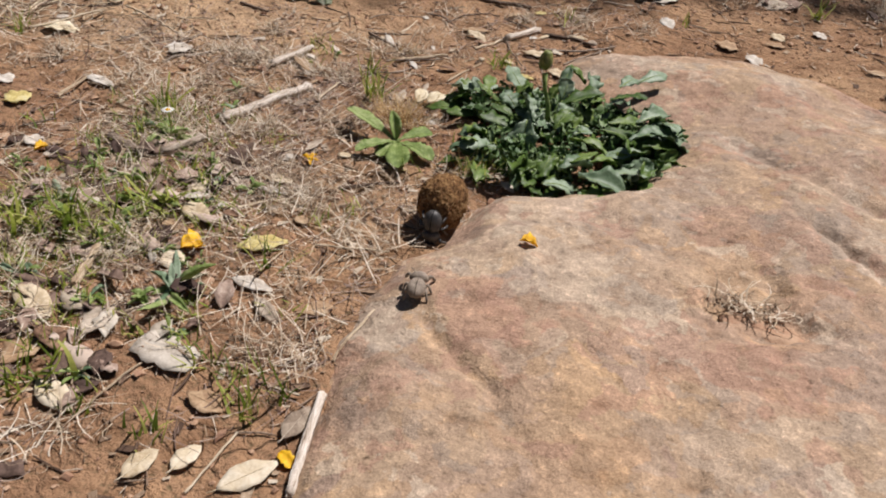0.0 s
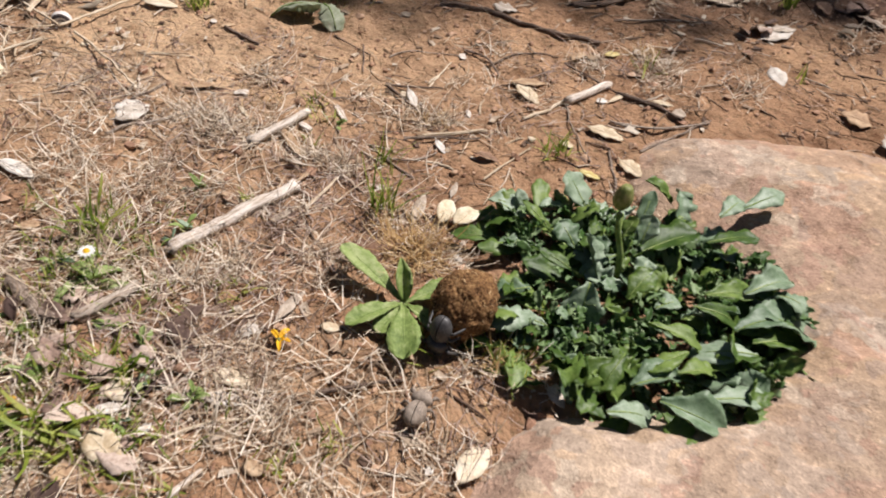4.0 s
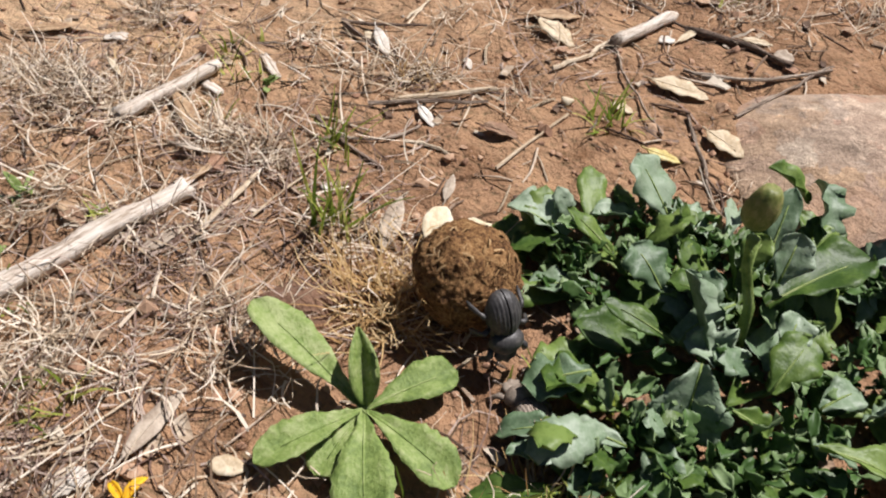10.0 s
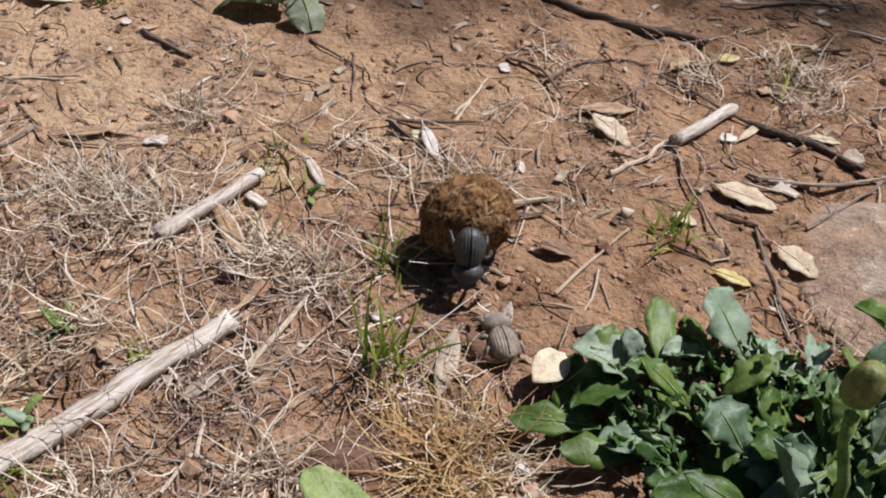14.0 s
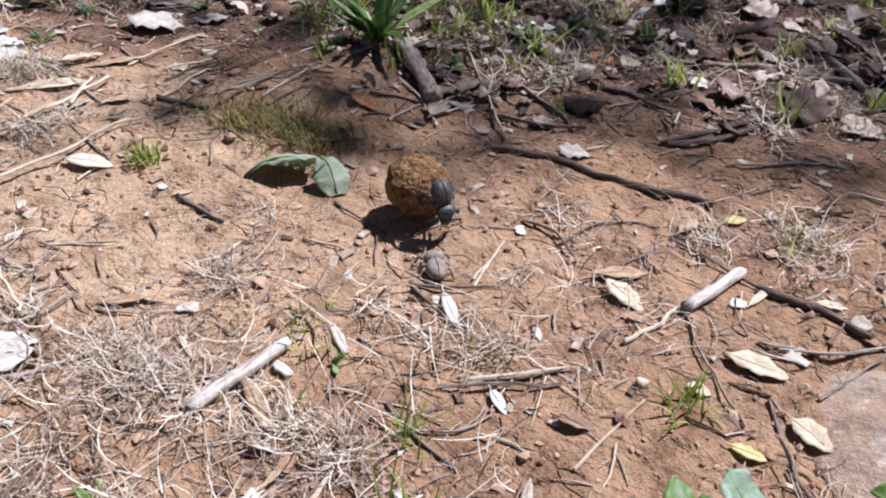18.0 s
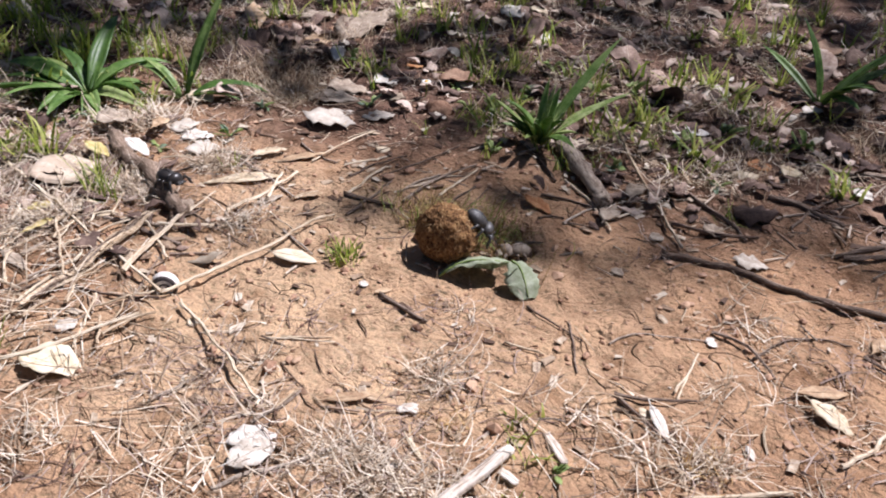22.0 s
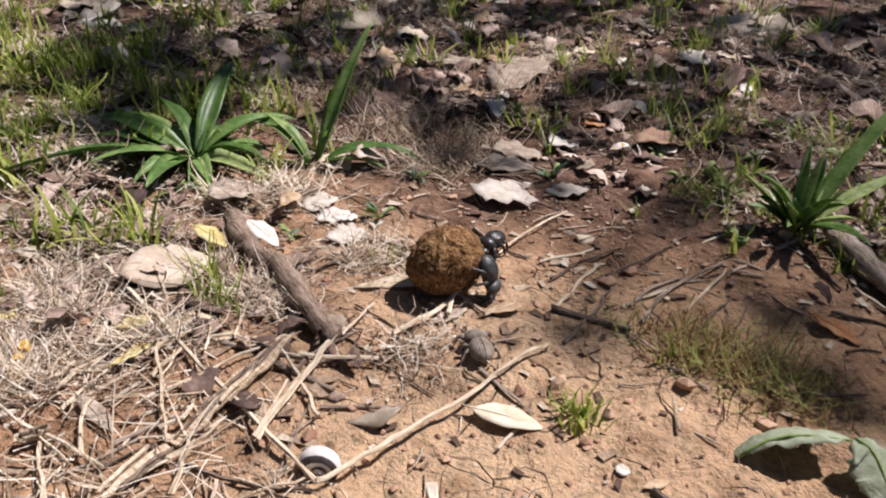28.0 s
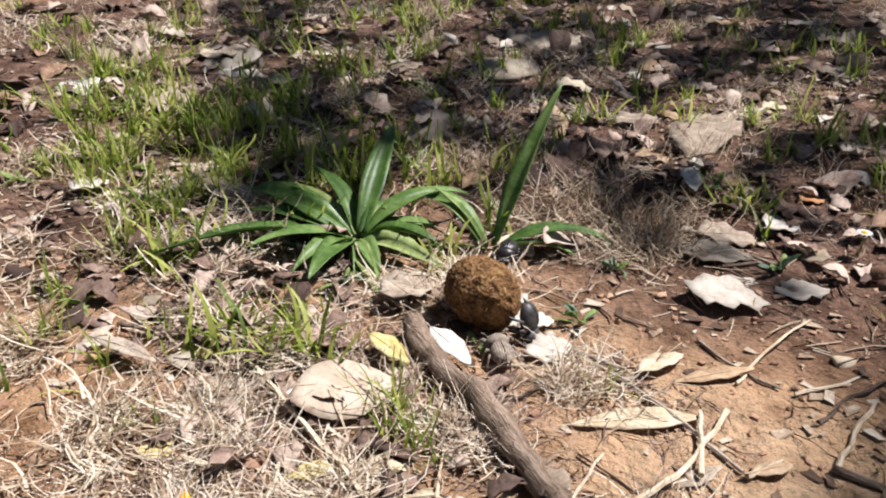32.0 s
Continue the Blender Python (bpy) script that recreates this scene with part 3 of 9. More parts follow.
# ---------------------------------------------------------------- kinds of litter
def rod(name, label, category, pts, d, mat, taper=0.75, knots=0.12, sides=8, lift=0.0, group="", crook=0.35):
    """A stick, twig or straw that lies along a bent line of (x, y) places."""
    length = sum((Vector(b) - Vector(a)).length for a, b in zip(pts, pts[1:]))
    n = max(4, min(18, int(length / 0.007)))
    line = along(pts, n)
    r = d / 2
    floor_z = [surface_z(p.x, p.y) for p in line]
    z0, z1 = floor_z[0], floor_z[-1]
    places, radii = [], []
    for i, p in enumerate(line):
        u = i / n
        jit = r * crook if d > 0.0025 else r * 0.9
        places.append((p.x + RNG.uniform(-jit, jit), p.y + RNG.uniform(-jit, jit), max(z0 + (z1 - z0) * u, floor_z[i] - r * 0.2) + r * 0.92 + lift))
        radii.append(r * (1 + (taper - 1) * u) * (1 + RNG.uniform(-knots, knots)))
    v, f = tube(places, radii, sides)
    ends = set(range(sides)) | set(range(n * sides, (n + 1) * sides))
    groove = [RNG.uniform(-0.16, 0.12) for _ in range(sides)]
    axis = [Vector(places[i // sides]) for i in range(len(v))]
    v = [q + (p - q) * (1 + groove[i % sides]) for i, (p, q) in enumerate(zip(v, axis))]
    v = [p + Vector((RNG.uniform(-1, 1), RNG.uniform(-1, 1), RNG.uniform(-1, 1))) * r * (0.28 if i in ends else 0.1) for i, p in enumerate(v)]
    chord = Vector(places[-1]) - Vector(places[0])
    m = Matrix.Translation(places[0]) @ pose(0, 0, 0, 0, 0, math.degrees(math.atan2(chord.y, chord.x)))
    back = m.inverted()
    ob = mesh_object(name, [back @ p for p in v], f, mat, smooth=sides > 6)
    ob.matrix_world = m
    if d > 0.0042:
        for end, near in ((0, 1), (n, n - 1)):
            c, out = back @ Vector(places[end]), (back.to_3x3() @ (Vector(places[end]) - Vector(places[near]))).normalized()
            sv, sf = [], []
            for q in range(5):
                off = Vector((0, RNG.uniform(-1, 1), RNG.uniform(-0.6, 0.8))) * radii[end] * 0.7
                tv, tf = tube([c + off - out * d * 0.5, c + off * 1.05 + out * d * RNG.uniform(0.05, 0.5)], [d * RNG.uniform(0.1, 0.2), d * 0.04], 4)
                sf += [tuple(z + len(sv) for z in face) for face in tf]
                sv += tv
            tagged(mesh_object("broken_end", sv, sf, mat, ob, smooth=False), "splintered broken end")
    return tagged(ob, label, category, group)


def branch_stick(pts, d):
    return rod("branch", "curved thick brown branch with peeling bark on the litter", "branch", pts, d * 1.05, WOOD_BROWN, 0.85, 0.12, 12)


def pale_stick(pts, d):
    return rod("stick", "bleached pale wooden stick with broken ends lying on soil", "stick", pts, d * 1.12, WOOD_PALE, 0.97, 0.05, 10, crook=0.1)


def grey_stick(pts, d):
    return rod("stick", "weathered grey-brown wooden stick lying on soil", "stick", pts, d * 1.1, WOOD_GREY, 0.85, 0.1, 10)


def dark_stick(pts, d):
    return rod("stick", "dark brown bark-covered stick lying on soil", "stick", pts, d, WOOD_DARK, 0.75, 0.18)


def dark_twig(pts, d):
    return rod("twig", "thin dark brown twig lying on soil", "twig", pts, d, WOOD_DARK, 0.6, 0.2, 6, 0.0005)


def grey_twig(pts, d):
    return rod("twig", "thin weathered grey twig lying on soil", "twig", pts, d, WOOD_GREY, 0.6, 0.2, 6, 0.0005)


def straw(pts, d):
    return rod("straw", "dry pale straw stalk lying across the litter", "straw", pts, d, WOOD_TAN, 0.7, 0.08, 6, 0.0035 if pts[0][0] < -0.36 and pts[0][1] < 0.3 else 0.001)


def flat_sliver(name, pts, d, mat, parent=None, raise_by=0.0):
    """A flat, slightly dished sliver along a line, thin at both ends."""
    length = sum((Vector(b) - Vector(a)).length for a, b in zip(pts, pts[1:]))
    n = max(6, int(length / 0.006))
    line = along(pts, n)
    verts, faces = [], []
    for i, p in enumerate(line):
        t = (line[min(i + 1, n)] - line[max(i - 1, 0)]).normalized()
        s = Vector((-t.y, t.x))
        w = d / 2 * (0.35 + 0.65 * math.sin(math.pi * min(1, (i + 0.5) / (n + 1.0))) ** 0.6) * RNG.uniform(0.75, 1.2)
        drift = RNG.uniform(-0.15, 0.15) * d
        for k in (-1, -0.4, 0.3, 1):
            q = p + s * (w * k + drift)
            z = surface_z(q.x, q.y) + 0.0022 + raise_by + 0.0012 * abs(k) + RNG.uniform(0, 0.0008)
            verts += [(q.x, q.y, z), (q.x, q.y, z - 0.001)]
    for i in range(n):
        a, b = i * 8, i * 8 + 8
        for k in range(3):
            faces.append((a + 2 * k, a + 2 * k + 2, b + 2 * k + 2, b + 2 * k))
            faces.append((a + 2 * k + 1, b + 2 * k + 1, b + 2 * k + 3, a + 2 * k + 3))
        faces += [(a, b, b + 1, a + 1), (a + 6, a + 7, b + 7, b + 6)]
    faces += [(0, 1, 3, 2), (2, 3, 5, 4), (4, 5, 7, 6)]
    e = n * 8
    faces += [(e, e + 2, e + 3, e + 1), (e + 2, e + 4, e + 5, e + 3), (e + 4, e + 6, e + 7, e + 5)]
    return mesh_object(name, verts, faces, mat, parent, smooth=False)


def strip(pts, d):
    """A strip of bark that has split into slivers."""
    ob = flat_sliver("bark_strip", pts, d * 0.8, WOOD_TAN, None, 0.002)
    a, b = Vector(pts[0]), Vector(pts[-1])
    s = Vector((-(b - a).y, (b - a).x)).normalized()
    for k in range(5):
        u, v = RNG.uniform(0, 0.45), RNG.uniform(0.55, 1.0)
        off = RNG.uniform(-0.55, 0.55) * d
        flat_sliver("sliver", [a.lerp(b, u) + s * off, a.lerp(b, v) + s * (off + RNG.uniform(-0.3, 0.3) * d)], d * RNG.uniform(0.1, 0.26), (WOOD_TAN, WOOD_GREY, WOOD_TAN, WOOD_BROWN)[k % 4], ob, 0.002 + RNG.uniform(-0.0012, 0.0018))
    return tagged(ob, "strip of tan bark split into slivers on the litter", "bark")


def blade(length, width, profile, nu=10, nv=4, cup=0.15, arch=0.0, wave=0.0, teeth=0.0, thick=0.0003, ragged=0.0, rng=RNG, waves=3.0):
    """A leaf along +x from the origin: two skins with a rim. cup lifts the edges, arch bends it over, wave ruffles the edge."""
    verts, faces = [], []
    ph = rng.uniform(0, 6.28)
    for i in range(nu + 1):
        u = i / nu
        w = width / 2 * profile(u)
        a = arch * u
        cx = length * (math.sin(a) / arch if abs(arch) > 1e-3 else u)
        cz = -length * ((1 - math.cos(a)) / arch if abs(arch) > 1e-3 else 0)
        for j in range(nv + 1):
            v = 2 * j / nv - 1
            edge = abs(v)
            tooth = 1 + teeth * (1 if i % 2 else -1) * edge
            y = v * w * tooth * (1 + (rng.uniform(-ragged, ragged) if edge > 0.9 else 0))
            up = cup * w * edge**1.5 * 2 + wave * width * edge * math.sin(waves * 6.28 * u + ph + 1.3 * v) + 0.03 * w * (1 - edge)
            x = cx + up * math.sin(a) + (rng.uniform(-ragged, ragged) * width * 0.4 if i in (0, nu) else 0)
            verts.append((x, y, cz + up * math.cos(a)))
    m = len(verts)
    verts += [(x, y, z - thick) for x, y, z in verts]
    q = nv + 1
    for i in range(nu):
        for j in range(nv):
            a = i * q + j
            faces.append((a, a + q, a + q + 1, a + 1))
            faces.append((m + a, m + a + 1, m + a + q + 1, m + a + q))
        a = i * q
        faces.append((a, m + a, m + a + q, a + q))
        b = i * q + nv
        faces.append((b, b + q, m + b + q, m + b))
    for j in range(nv):
        faces.append((j, j + 1, m + j + 1, m + j))
        b = nu * q + j
        faces.append((b, m + b, m + b + 1, b + 1))
    return verts, faces


def oval(u):
    return max(0.04, math.sin(math.pi * min(1, max(0, u)) ** 0.9)) ** 0.75


def lance(u):
    return max(0.03, math.sin(math.pi * u**1.15)) ** 0.9


def strap(u):
    return max(0.03, min(1.0, 0.32 + 2.2 * u) * (1 - u**3.2))


def broad(u):
    """A broad leaf with shallow lobes along its rim."""
    return max(0.05, math.sin(math.pi * min(1, 0.06 + 0.94 * u**0.85))) ** 0.6 * (1 + 0.13 * math.sin(19 * u + 1))


def blunt(u):
    return 0.75 + 0.25 * math.sin(3.1 * u)


def spoon(u):
    return max(0.03, (0.22 + 0.9 * u**1.3) * (1 - u**7))


def litter_leaf(x, y, length, width, heading, mat, label, cup=0.06, arch=0.2, profile=oval, ragged=0.0, tilt=0.0, wave=0.05, name="fallen_leaf", stalk=True, category="leaf"):
    v, f = blade(length, width, profile, 10, 4, cup * RNG.uniform(0.6, 1.4), arch * RNG.uniform(0.4, 1.3), wave, 0, 0.0004, ragged)
    v = [(px - length / 2, py, pz) for px, py, pz in v]
    low = min(p[2] for p in v)
    ob = mesh_object(name, v, f, mat)
    ca, sa = math.cos(radians(heading)) * length * 0.38, math.sin(radians(heading)) * length * 0.38
    z = max(surface_z(x + k * ca, y + k * sa) for k in (-1, 0, 1))
    ob.matrix_world = pose(x, y, z - low * 0.6 + 0.0009 + (0.006 if length > 0.026 and x < -0.52 and y < 0.36 else 0), RNG.uniform(-8, 8) + tilt, RNG.uniform(-5, 5), heading)
    if stalk and length > 0.014:
        sv, sf = tube([(-length / 2 - length * 0.16, 0.0006, v[0][2]), (-length / 2 - length * 0.06, 0, v[0][2]), (-length * 0.35, 0, v[2][2] + 0.0002), (length * 0.3, 0, v[len(v) // 4][2] + 0.0002)], [0.00035, 0.0004, 0.00022, 0.0001], 5)
        mesh_object("leaf_stalk", sv, sf, mat, ob)
    return tagged(ob, label, category)


def cream_leaf(x, y, l, w, a, **k):
    return litter_leaf(x, y, l, w, a, LEAF_CREAM, "dry cream-coloured fallen leaf lying on the ground", **k)


def white_leaf(x, y, l, w, a, **k):
    return litter_leaf(x, y, l, w, a, LEAF_WHITE, "sun-bleached whitish dead leaf lying on the ground", ragged=0.03, **k)


def ragged_leaf(x, y, l, w, a, **k):
    return litter_leaf(x, y, l, w, a, LEAF_DUSTY, "torn bleached dead leaf with ragged edges on the litter", ragged=0.2, profile=blunt, stalk=False, wave=0.04, **k)


def tan_leaf(x, y, l, w, a, **k):
    return litter_leaf(x, y, l, w, a, LEAF_TAN, "dry tan fallen leaf lying on the ground", profile=lance, **k)


def grey_leaf(x, y, l, w, a, **k):
    return litter_leaf(x, y, l, w, a, LEAF_GREY, "old grey weathered fallen leaf lying on the litter", ragged=0.08, **k)


def brown_leaf(x, y, l, w, a, **k):
    return litter_leaf(x, y, l, w, a, LEAF_BROWN, "dull brown curled fallen leaf lying on the soil", cup=0.15, **k)


def rust_leaf(x, y, l, w, a, **k):
    return litter_leaf(x, y, l, w, a, LEAF_RUST, "small rust-coloured dead leaf on the soil", **k)


def yellow_leaf(x, y, l, w, a, **k):
    return litter_leaf(x, y, l, w, a, LEAF_YELLOW, "yellowed fallen leaf with a pale rim on the litter", **k)


def wood_chip(x, y, l, w, a):
    v, f = blade(l, w, blunt, 6, 3, 0.1, 0.1, 0.03, 0, 0.0022, 0.2)
    v = [(p[0] - l / 2, p[1], p[2]) for p in v]
    ob = mesh_object("wood_chip", v, f, WOOD_PALE)
    ob.matrix_world = pose(x, y, surface_z(x, y) + 0.0024, 0, 0, a)
    return tagged(ob, "small bleached splinter of wood on soil", "wood chip")


def petal(x, y, l, w, a):
    ob = litter_leaf(x, y, l, w, a, PETAL, "fallen bright yellow petals of a daisy flower", cup=0.5, arch=0.5, ragged=0.3, name="fallen_petal", stalk=False, category="petal")
    return ob


def flake(x, y, l, w, a):
    """A small rounded cap or pebble-like disc."""
    v, f = blade(l, w, oval, 8, 4, -0.35, 0.2, 0, 0, 0.0015)
    v = [(p[0] - l / 2, p[1], p[2]) for p in v]
    ob = mesh_object("seed_disc", v, f, LEAF_CREAM)
    ob.matrix_world = pose(x, y, surface_z(x, y) + 0.004, 6, 0, a)
    return tagged(ob, "pale flat rounded seed disc on the soil", "seed")


def flat_stone(x, y, l, w, a):
    return stone(x, y, l, w, a, 0.09, STONE, "flat grey-tan stone lying among the litter")


def stone(x, y, l, w, a, h=0.4, mat=None, label="brown earthy stone half sunk in the soil"):
    bm = bmesh.new()
    bmesh.ops.create_icosphere(bm, subdivisions=3, radius=1)
    for q in bm.verts:
        n = 1 + 0.34 * noise.noise(q.co * 1.5 + Vector((x * 90, y * 90, 0))) + 0.13 * noise.noise(q.co * 4.3) + 0.05 * noise.noise(q.co * 11)
        q.co = Vector((q.co.x * l / 2 * n, q.co.y * w / 2 * n, max(-0.4, q.co.z) * h * w * n))
    me = bpy.data.meshes.new("stone")
    bm.to_mesh(me)
    bm.free()
    me.materials.append(mat or EARTH)
    me.polygons.foreach_set("use_smooth", [True] * len(me.polygons))
    ob = new("stone", me)
    ob.matrix_world = pose(x, y, surface_z(x, y), 0, 0, a)
    return tagged(ob, label, "stone")


# ---------------------------------------------------------------- strands in bulk
def strands(count, roots, length, width, lean, curl, rise, rng, taper=0.35, seg=4):
    """Thin ribbons: roots is (count, 3); lean is how far they lie over, curl how much they wind. Returns places and faces."""
    a = rng.uniform(0, 2 * np.pi, count)
    l = rng.uniform(*length, count)
    w = rng.uniform(*width, count)
    tilt = np.clip(rng.normal(lean, 0.25, count), 0.0, 1.62)
    bend = rng.normal(0, curl, count)
    droop = rng.uniform(0, rise, count)
    p = roots.copy()
    out = []
    step = (l / seg)[:, None]
    for k in range(seg + 1):
        d = np.stack([np.sin(tilt) * np.cos(a), np.sin(tilt) * np.sin(a), np.cos(tilt)], -1)
        side = np.stack([-np.sin(a), np.cos(a), 0 * a], -1)
        half = (w * (1 - (1 - taper) * k / seg) / 2)[:, None]
        out += [p - side * half, p + side * half]
        p = p + d * step
        a = a + bend * (1 + 0.4 * k)
        tilt = np.clip(tilt + droop, 0, 2.0)
    v = np.stack(out, 1).reshape(-1, 3)
    base = (np.arange(count) * (2 * seg + 2))[:, None]
    f = np.concatenate([base + np.array([2 * k, 2 * k + 1, 2 * k + 3, 2 * k + 2]) for k in range(seg)], 0)
    return v, f


def strand_stuff(name, label, category, mat, spots, length, width, lean, curl, rise, seed, seg=4, floor_lift=0.0008, clump=0.011, loose=16, gaps=-9.0):
    """One object of loose strands: spots are (x, y, radius along x, radius along y, how many)."""
    rng = np.random.RandomState(seed)
    vs, fs, at = [], [], 0
    for x, y, rx, ry, n in spots:
        whorls = max(1, n // loose)
        wx, wy = x + rng.normal(0, rx * 0.6, whorls), y + rng.normal(0, ry * 0.6, whorls)
        pick = rng.randint(0, whorls, n)
        px, py = wx[pick] + rng.normal(0, clump, n), wy[pick] + rng.normal(0, clump, n)
        keep = (inside_depth(px, py) < 0.0) if x > -0.05 else np.ones(n, bool)
        keep &= vnoise(px, py, 0.03, 3) + 0.6 * vnoise(px, py, 0.011, 4) > gaps
        px, py = px[keep], py[keep]
        if not len(px):
            continue
        roots = np.stack([px, py, ground_z(px, py) + floor_lift * rng.uniform(0, 1, len(px))], -1)
        v, f = strands(len(px), roots, length, width, lean, curl, rise, rng, seg=seg)
        under = v[:, 2] < ground_z(v[:, 0], v[:, 1]) + 0.0004
        v[under, 2] = ground_z(v[under, 0], v[under, 1]) + 0.0004 + 0.002 * rng.uniform(0, 1, under.sum())
        vs.append(v)
        fs.append(f + at)
        at += len(v)
    ob = from_arrays(name, np.concatenate(vs), np.concatenate(fs), mat)
    return tagged(ob, label, category, kind="stuff")


def tuft(x, y, n, h, spread, mat, label, name="grass_tuft", width=(0.0012, 0.0024), lean=0.45, curl=0.06, rise=0.16, category="grass", radius=0.006):
    """A tuft of grass blades springing from one place, built round its own base."""
    rng = np.random.RandomState(int(abs(x) * 7919 + abs(y) * 104729) % 100000)
    roots = np.stack([rng.normal(0, radius, n), rng.normal(0, radius, n), np.full(n, -0.001)], -1)
    v, f = strands(n, roots, (h * 0.45, h), width, lean, curl, rise, rng, 0.2, 5)
    v[:, 2] = np.maximum(v[:, 2], -0.001)
    if mat is GRASS:
        th = stemmed(name, x, y, label, category)
        quads = np.array([[2 * k, 2 * k + 1, 2 * k + 3, 2 * k + 2] for k in range(5)])
        for one in v.reshape(n, -1, 3):
            from_arrays("blade", one, quads, GRASS_BLADE).parent = th
        return th
    ob = from_arrays(name, v, f, mat)
    ob.location = (x, y, surface_z(x, y))
    return tagged(ob, label, category)


def green_tuft(x, y, h, n=14):
    return tuft(x, y, n, h, 0, GRASS, "tuft of fresh yellow-green grass blades growing in soil", radius=0.005)


def dry_tuft(x, y, h, n=60):
    return tuft(x, y, n, h, 0, STRAW_GOLD, "dense tuft of dry golden grass", lean=0.8, curl=0.2, rise=0.2, radius=0.008, width=(0.0006, 0.0012))


def plant_leaf(parent, base, heading, lift, length, width, mat, profile=strap, arch=0.6, cup=0.2, wave=0.0, teeth=0.0, nu=10, roll=0.0, waves=3.0, name="leaf"):
    v, f = blade(length, width, profile, nu, 4, cup, arch, wave, teeth, 0.0004, waves=waves)
    ob = mesh_object(name, v, f, mat, parent)
    ob.matrix_local = pose(*base, 0, 0, heading) @ pose(0, 0, 0, 0, -lift, 0) @ pose(0, 0, 0, roll)
    return ob


def stemmed(name, x, y, label, category, z=None):
    ob = new(name)
    ob.empty_display_size = 0.01
    ob.location = (x, y, surface_z(x, y) if z is None else z)
    return tagged(ob, label, category)


def crinkled(length, width, rng, lobes=5, depth=0.3, crimp=0.1, arch=0.6, cup=0.2, nu=20, nv=6, twist=0.3, spooned=False):
    """A broad leaf with an angular, toothed rim and crimped, buckled blade along +x; spooned ones narrow towards a long base."""
    verts, faces = [], []
    ph, p2 = rng.uniform(0, 6.28), rng.uniform(0, 6.28)
    for i in range(nu + 1):
        u = i / nu
        body = max(0.0, math.sin(math.pi * min(1, 0.05 + 0.95 * u**1.25))) ** 0.7 * (0.55 + 0.55 * u)
        if spooned:
            body = (0.14 + 0.86 * math.sin(math.pi / 2 * min(1, u / 0.68)) ** 1.9) * math.sqrt(max(0.0, 1 - max(0, (u - 0.68) / 0.32) ** 2.2))
        a = arch * u * u
        cx, cz = length * (u - 0.16 * arch * u**3), -length * 0.42 * arch * u**2.2
        for j in range(nv + 1):
            v = 2 * j / nv - 1
            e = abs(v)
            side = 1.7 if v > 0 else 0
            cut = 1 - depth * abs((lobes * u + (side + ph) / 6.28) % 1 * 2 - 1) * 1.5 * e
            w = width / 2 * max(0.05, body * cut)
            z = cup * w * e**1.6 + crimp * width * e**1.3 * math.sin(2 * math.pi * lobes * 0.8 * u + ph + side) + 0.035 * width * math.sin(23 * u + 5 * v + p2) * e
            z += twist * v * w * (u - 0.4) - 0.05 * width * (1 - e) ** 3
            verts.append((cx + z * math.sin(a) * 0.8, v * w, cz + z))
    m = len(verts)
    verts += [(x, y, z - 0.00035) for x, y, z in verts]
    q = nv + 1
    for i in range(nu):
        for j in range(nv):
            a = i * q + j
            faces += [(a, a + q, a + q + 1, a + 1), (m + a, m + a + 1, m + a + q + 1, m + a + q)]
        a, b = i * q, i * q + nv
        faces += [(a, m + a, m + a + q, a + q), (b, b + q, m + b + q, m + b)]
    return verts, faces


def rosette_leaf(parent, base, heading, lift, length, width, mat, rng, roll=0.0, rib=True, **shape):
    v, f = crinkled(length, width, rng, **shape)
    ob = mesh_object("leaf", v, f, mat, parent)
    ob.matrix_local = pose(*base, 0, 0, heading) @ pose(0, 0, 0, 0, -lift, 0) @ pose(0, 0, 0, roll)
    if rib:
        q = 7
        line = [Vector(v[i * q + 3]) + Vector((0, 0, 0.0002)) for i in range(0, 18, 3)]
        rv, rf = tube(line, [0.0007, 0.0006, 0.0005, 0.0004, 0.0003, 0.0002], 5)
        mesh_object("midrib", rv, rf, LEAF_LIGHT, ob)
    return ob


# ---------------------------------------------------------------- the things, one by one
petal(0.137, -0.120, 0.012, 0.009, 12)
pale_stick([(-0.147, -0.011), (-0.130, 0.030), (-0.110, 0.080)], 0.0079)
pale_stick([(-0.162, 0.106), (-0.154, 0.132), (-0.145, 0.162)], 0.0065)
grey_twig([(-0.068, 0.166), (-0.043, 0.180), (-0.015, 0.190)], 0.0024)
straw([(0.003, 0.147), (0.023, 0.197)], 0.0016)
pale_stick([(0.031, 0.272), (0.043, 0.295), (0.056, 0.323)], 0.0068)
straw([(0.007, 0.233), (0.024, 0.263), (0.040, 0.299)], 0.0025)
dark_stick([(0.067, 0.310), (0.096, 0.301), (0.122, 0.286)], 0.0056)
dark_stick([(-0.122, 0.386), (-0.069, 0.391), (-0.022, 0.387), (0.033, 0.388)], 0.0059)
grey_twig([(0.079, 0.259), (0.112, 0.271), (0.144, 0.293)], 0.0022)
grey_twig([(0.100, 0.234), (0.120, 0.263), (0.144, 0.298)], 0.0022)
grey_twig([(0.032, 0.270), (0.042, 0.245), (0.052, 0.227), (0.068, 0.201)], 0.0020)
grey_twig([(0.077, 0.224), (0.090, 0.188), (0.097, 0.163)], 0.0019)
straw([(-0.117, -0.244), (-0.123, -0.219), (-0.134, -0.183)], 0.0067)
pale_stick([(0.070, -0.334), (0.064, -0.304), (0.058, -0.269)], 0.0045)
grey_stick([(-0.159, -0.083), (-0.146, -0.043)], 0.0071)
grey_stick([(-0.212, -0.070), (-0.167, -0.091)], 0.0083)
dark_twig([(-0.018, -0.067), (0.001, -0.051), (0.020, -0.038)], 0.0031)
straw([(-0.002, -0.144), (0.045, -0.128)], 0.0016)
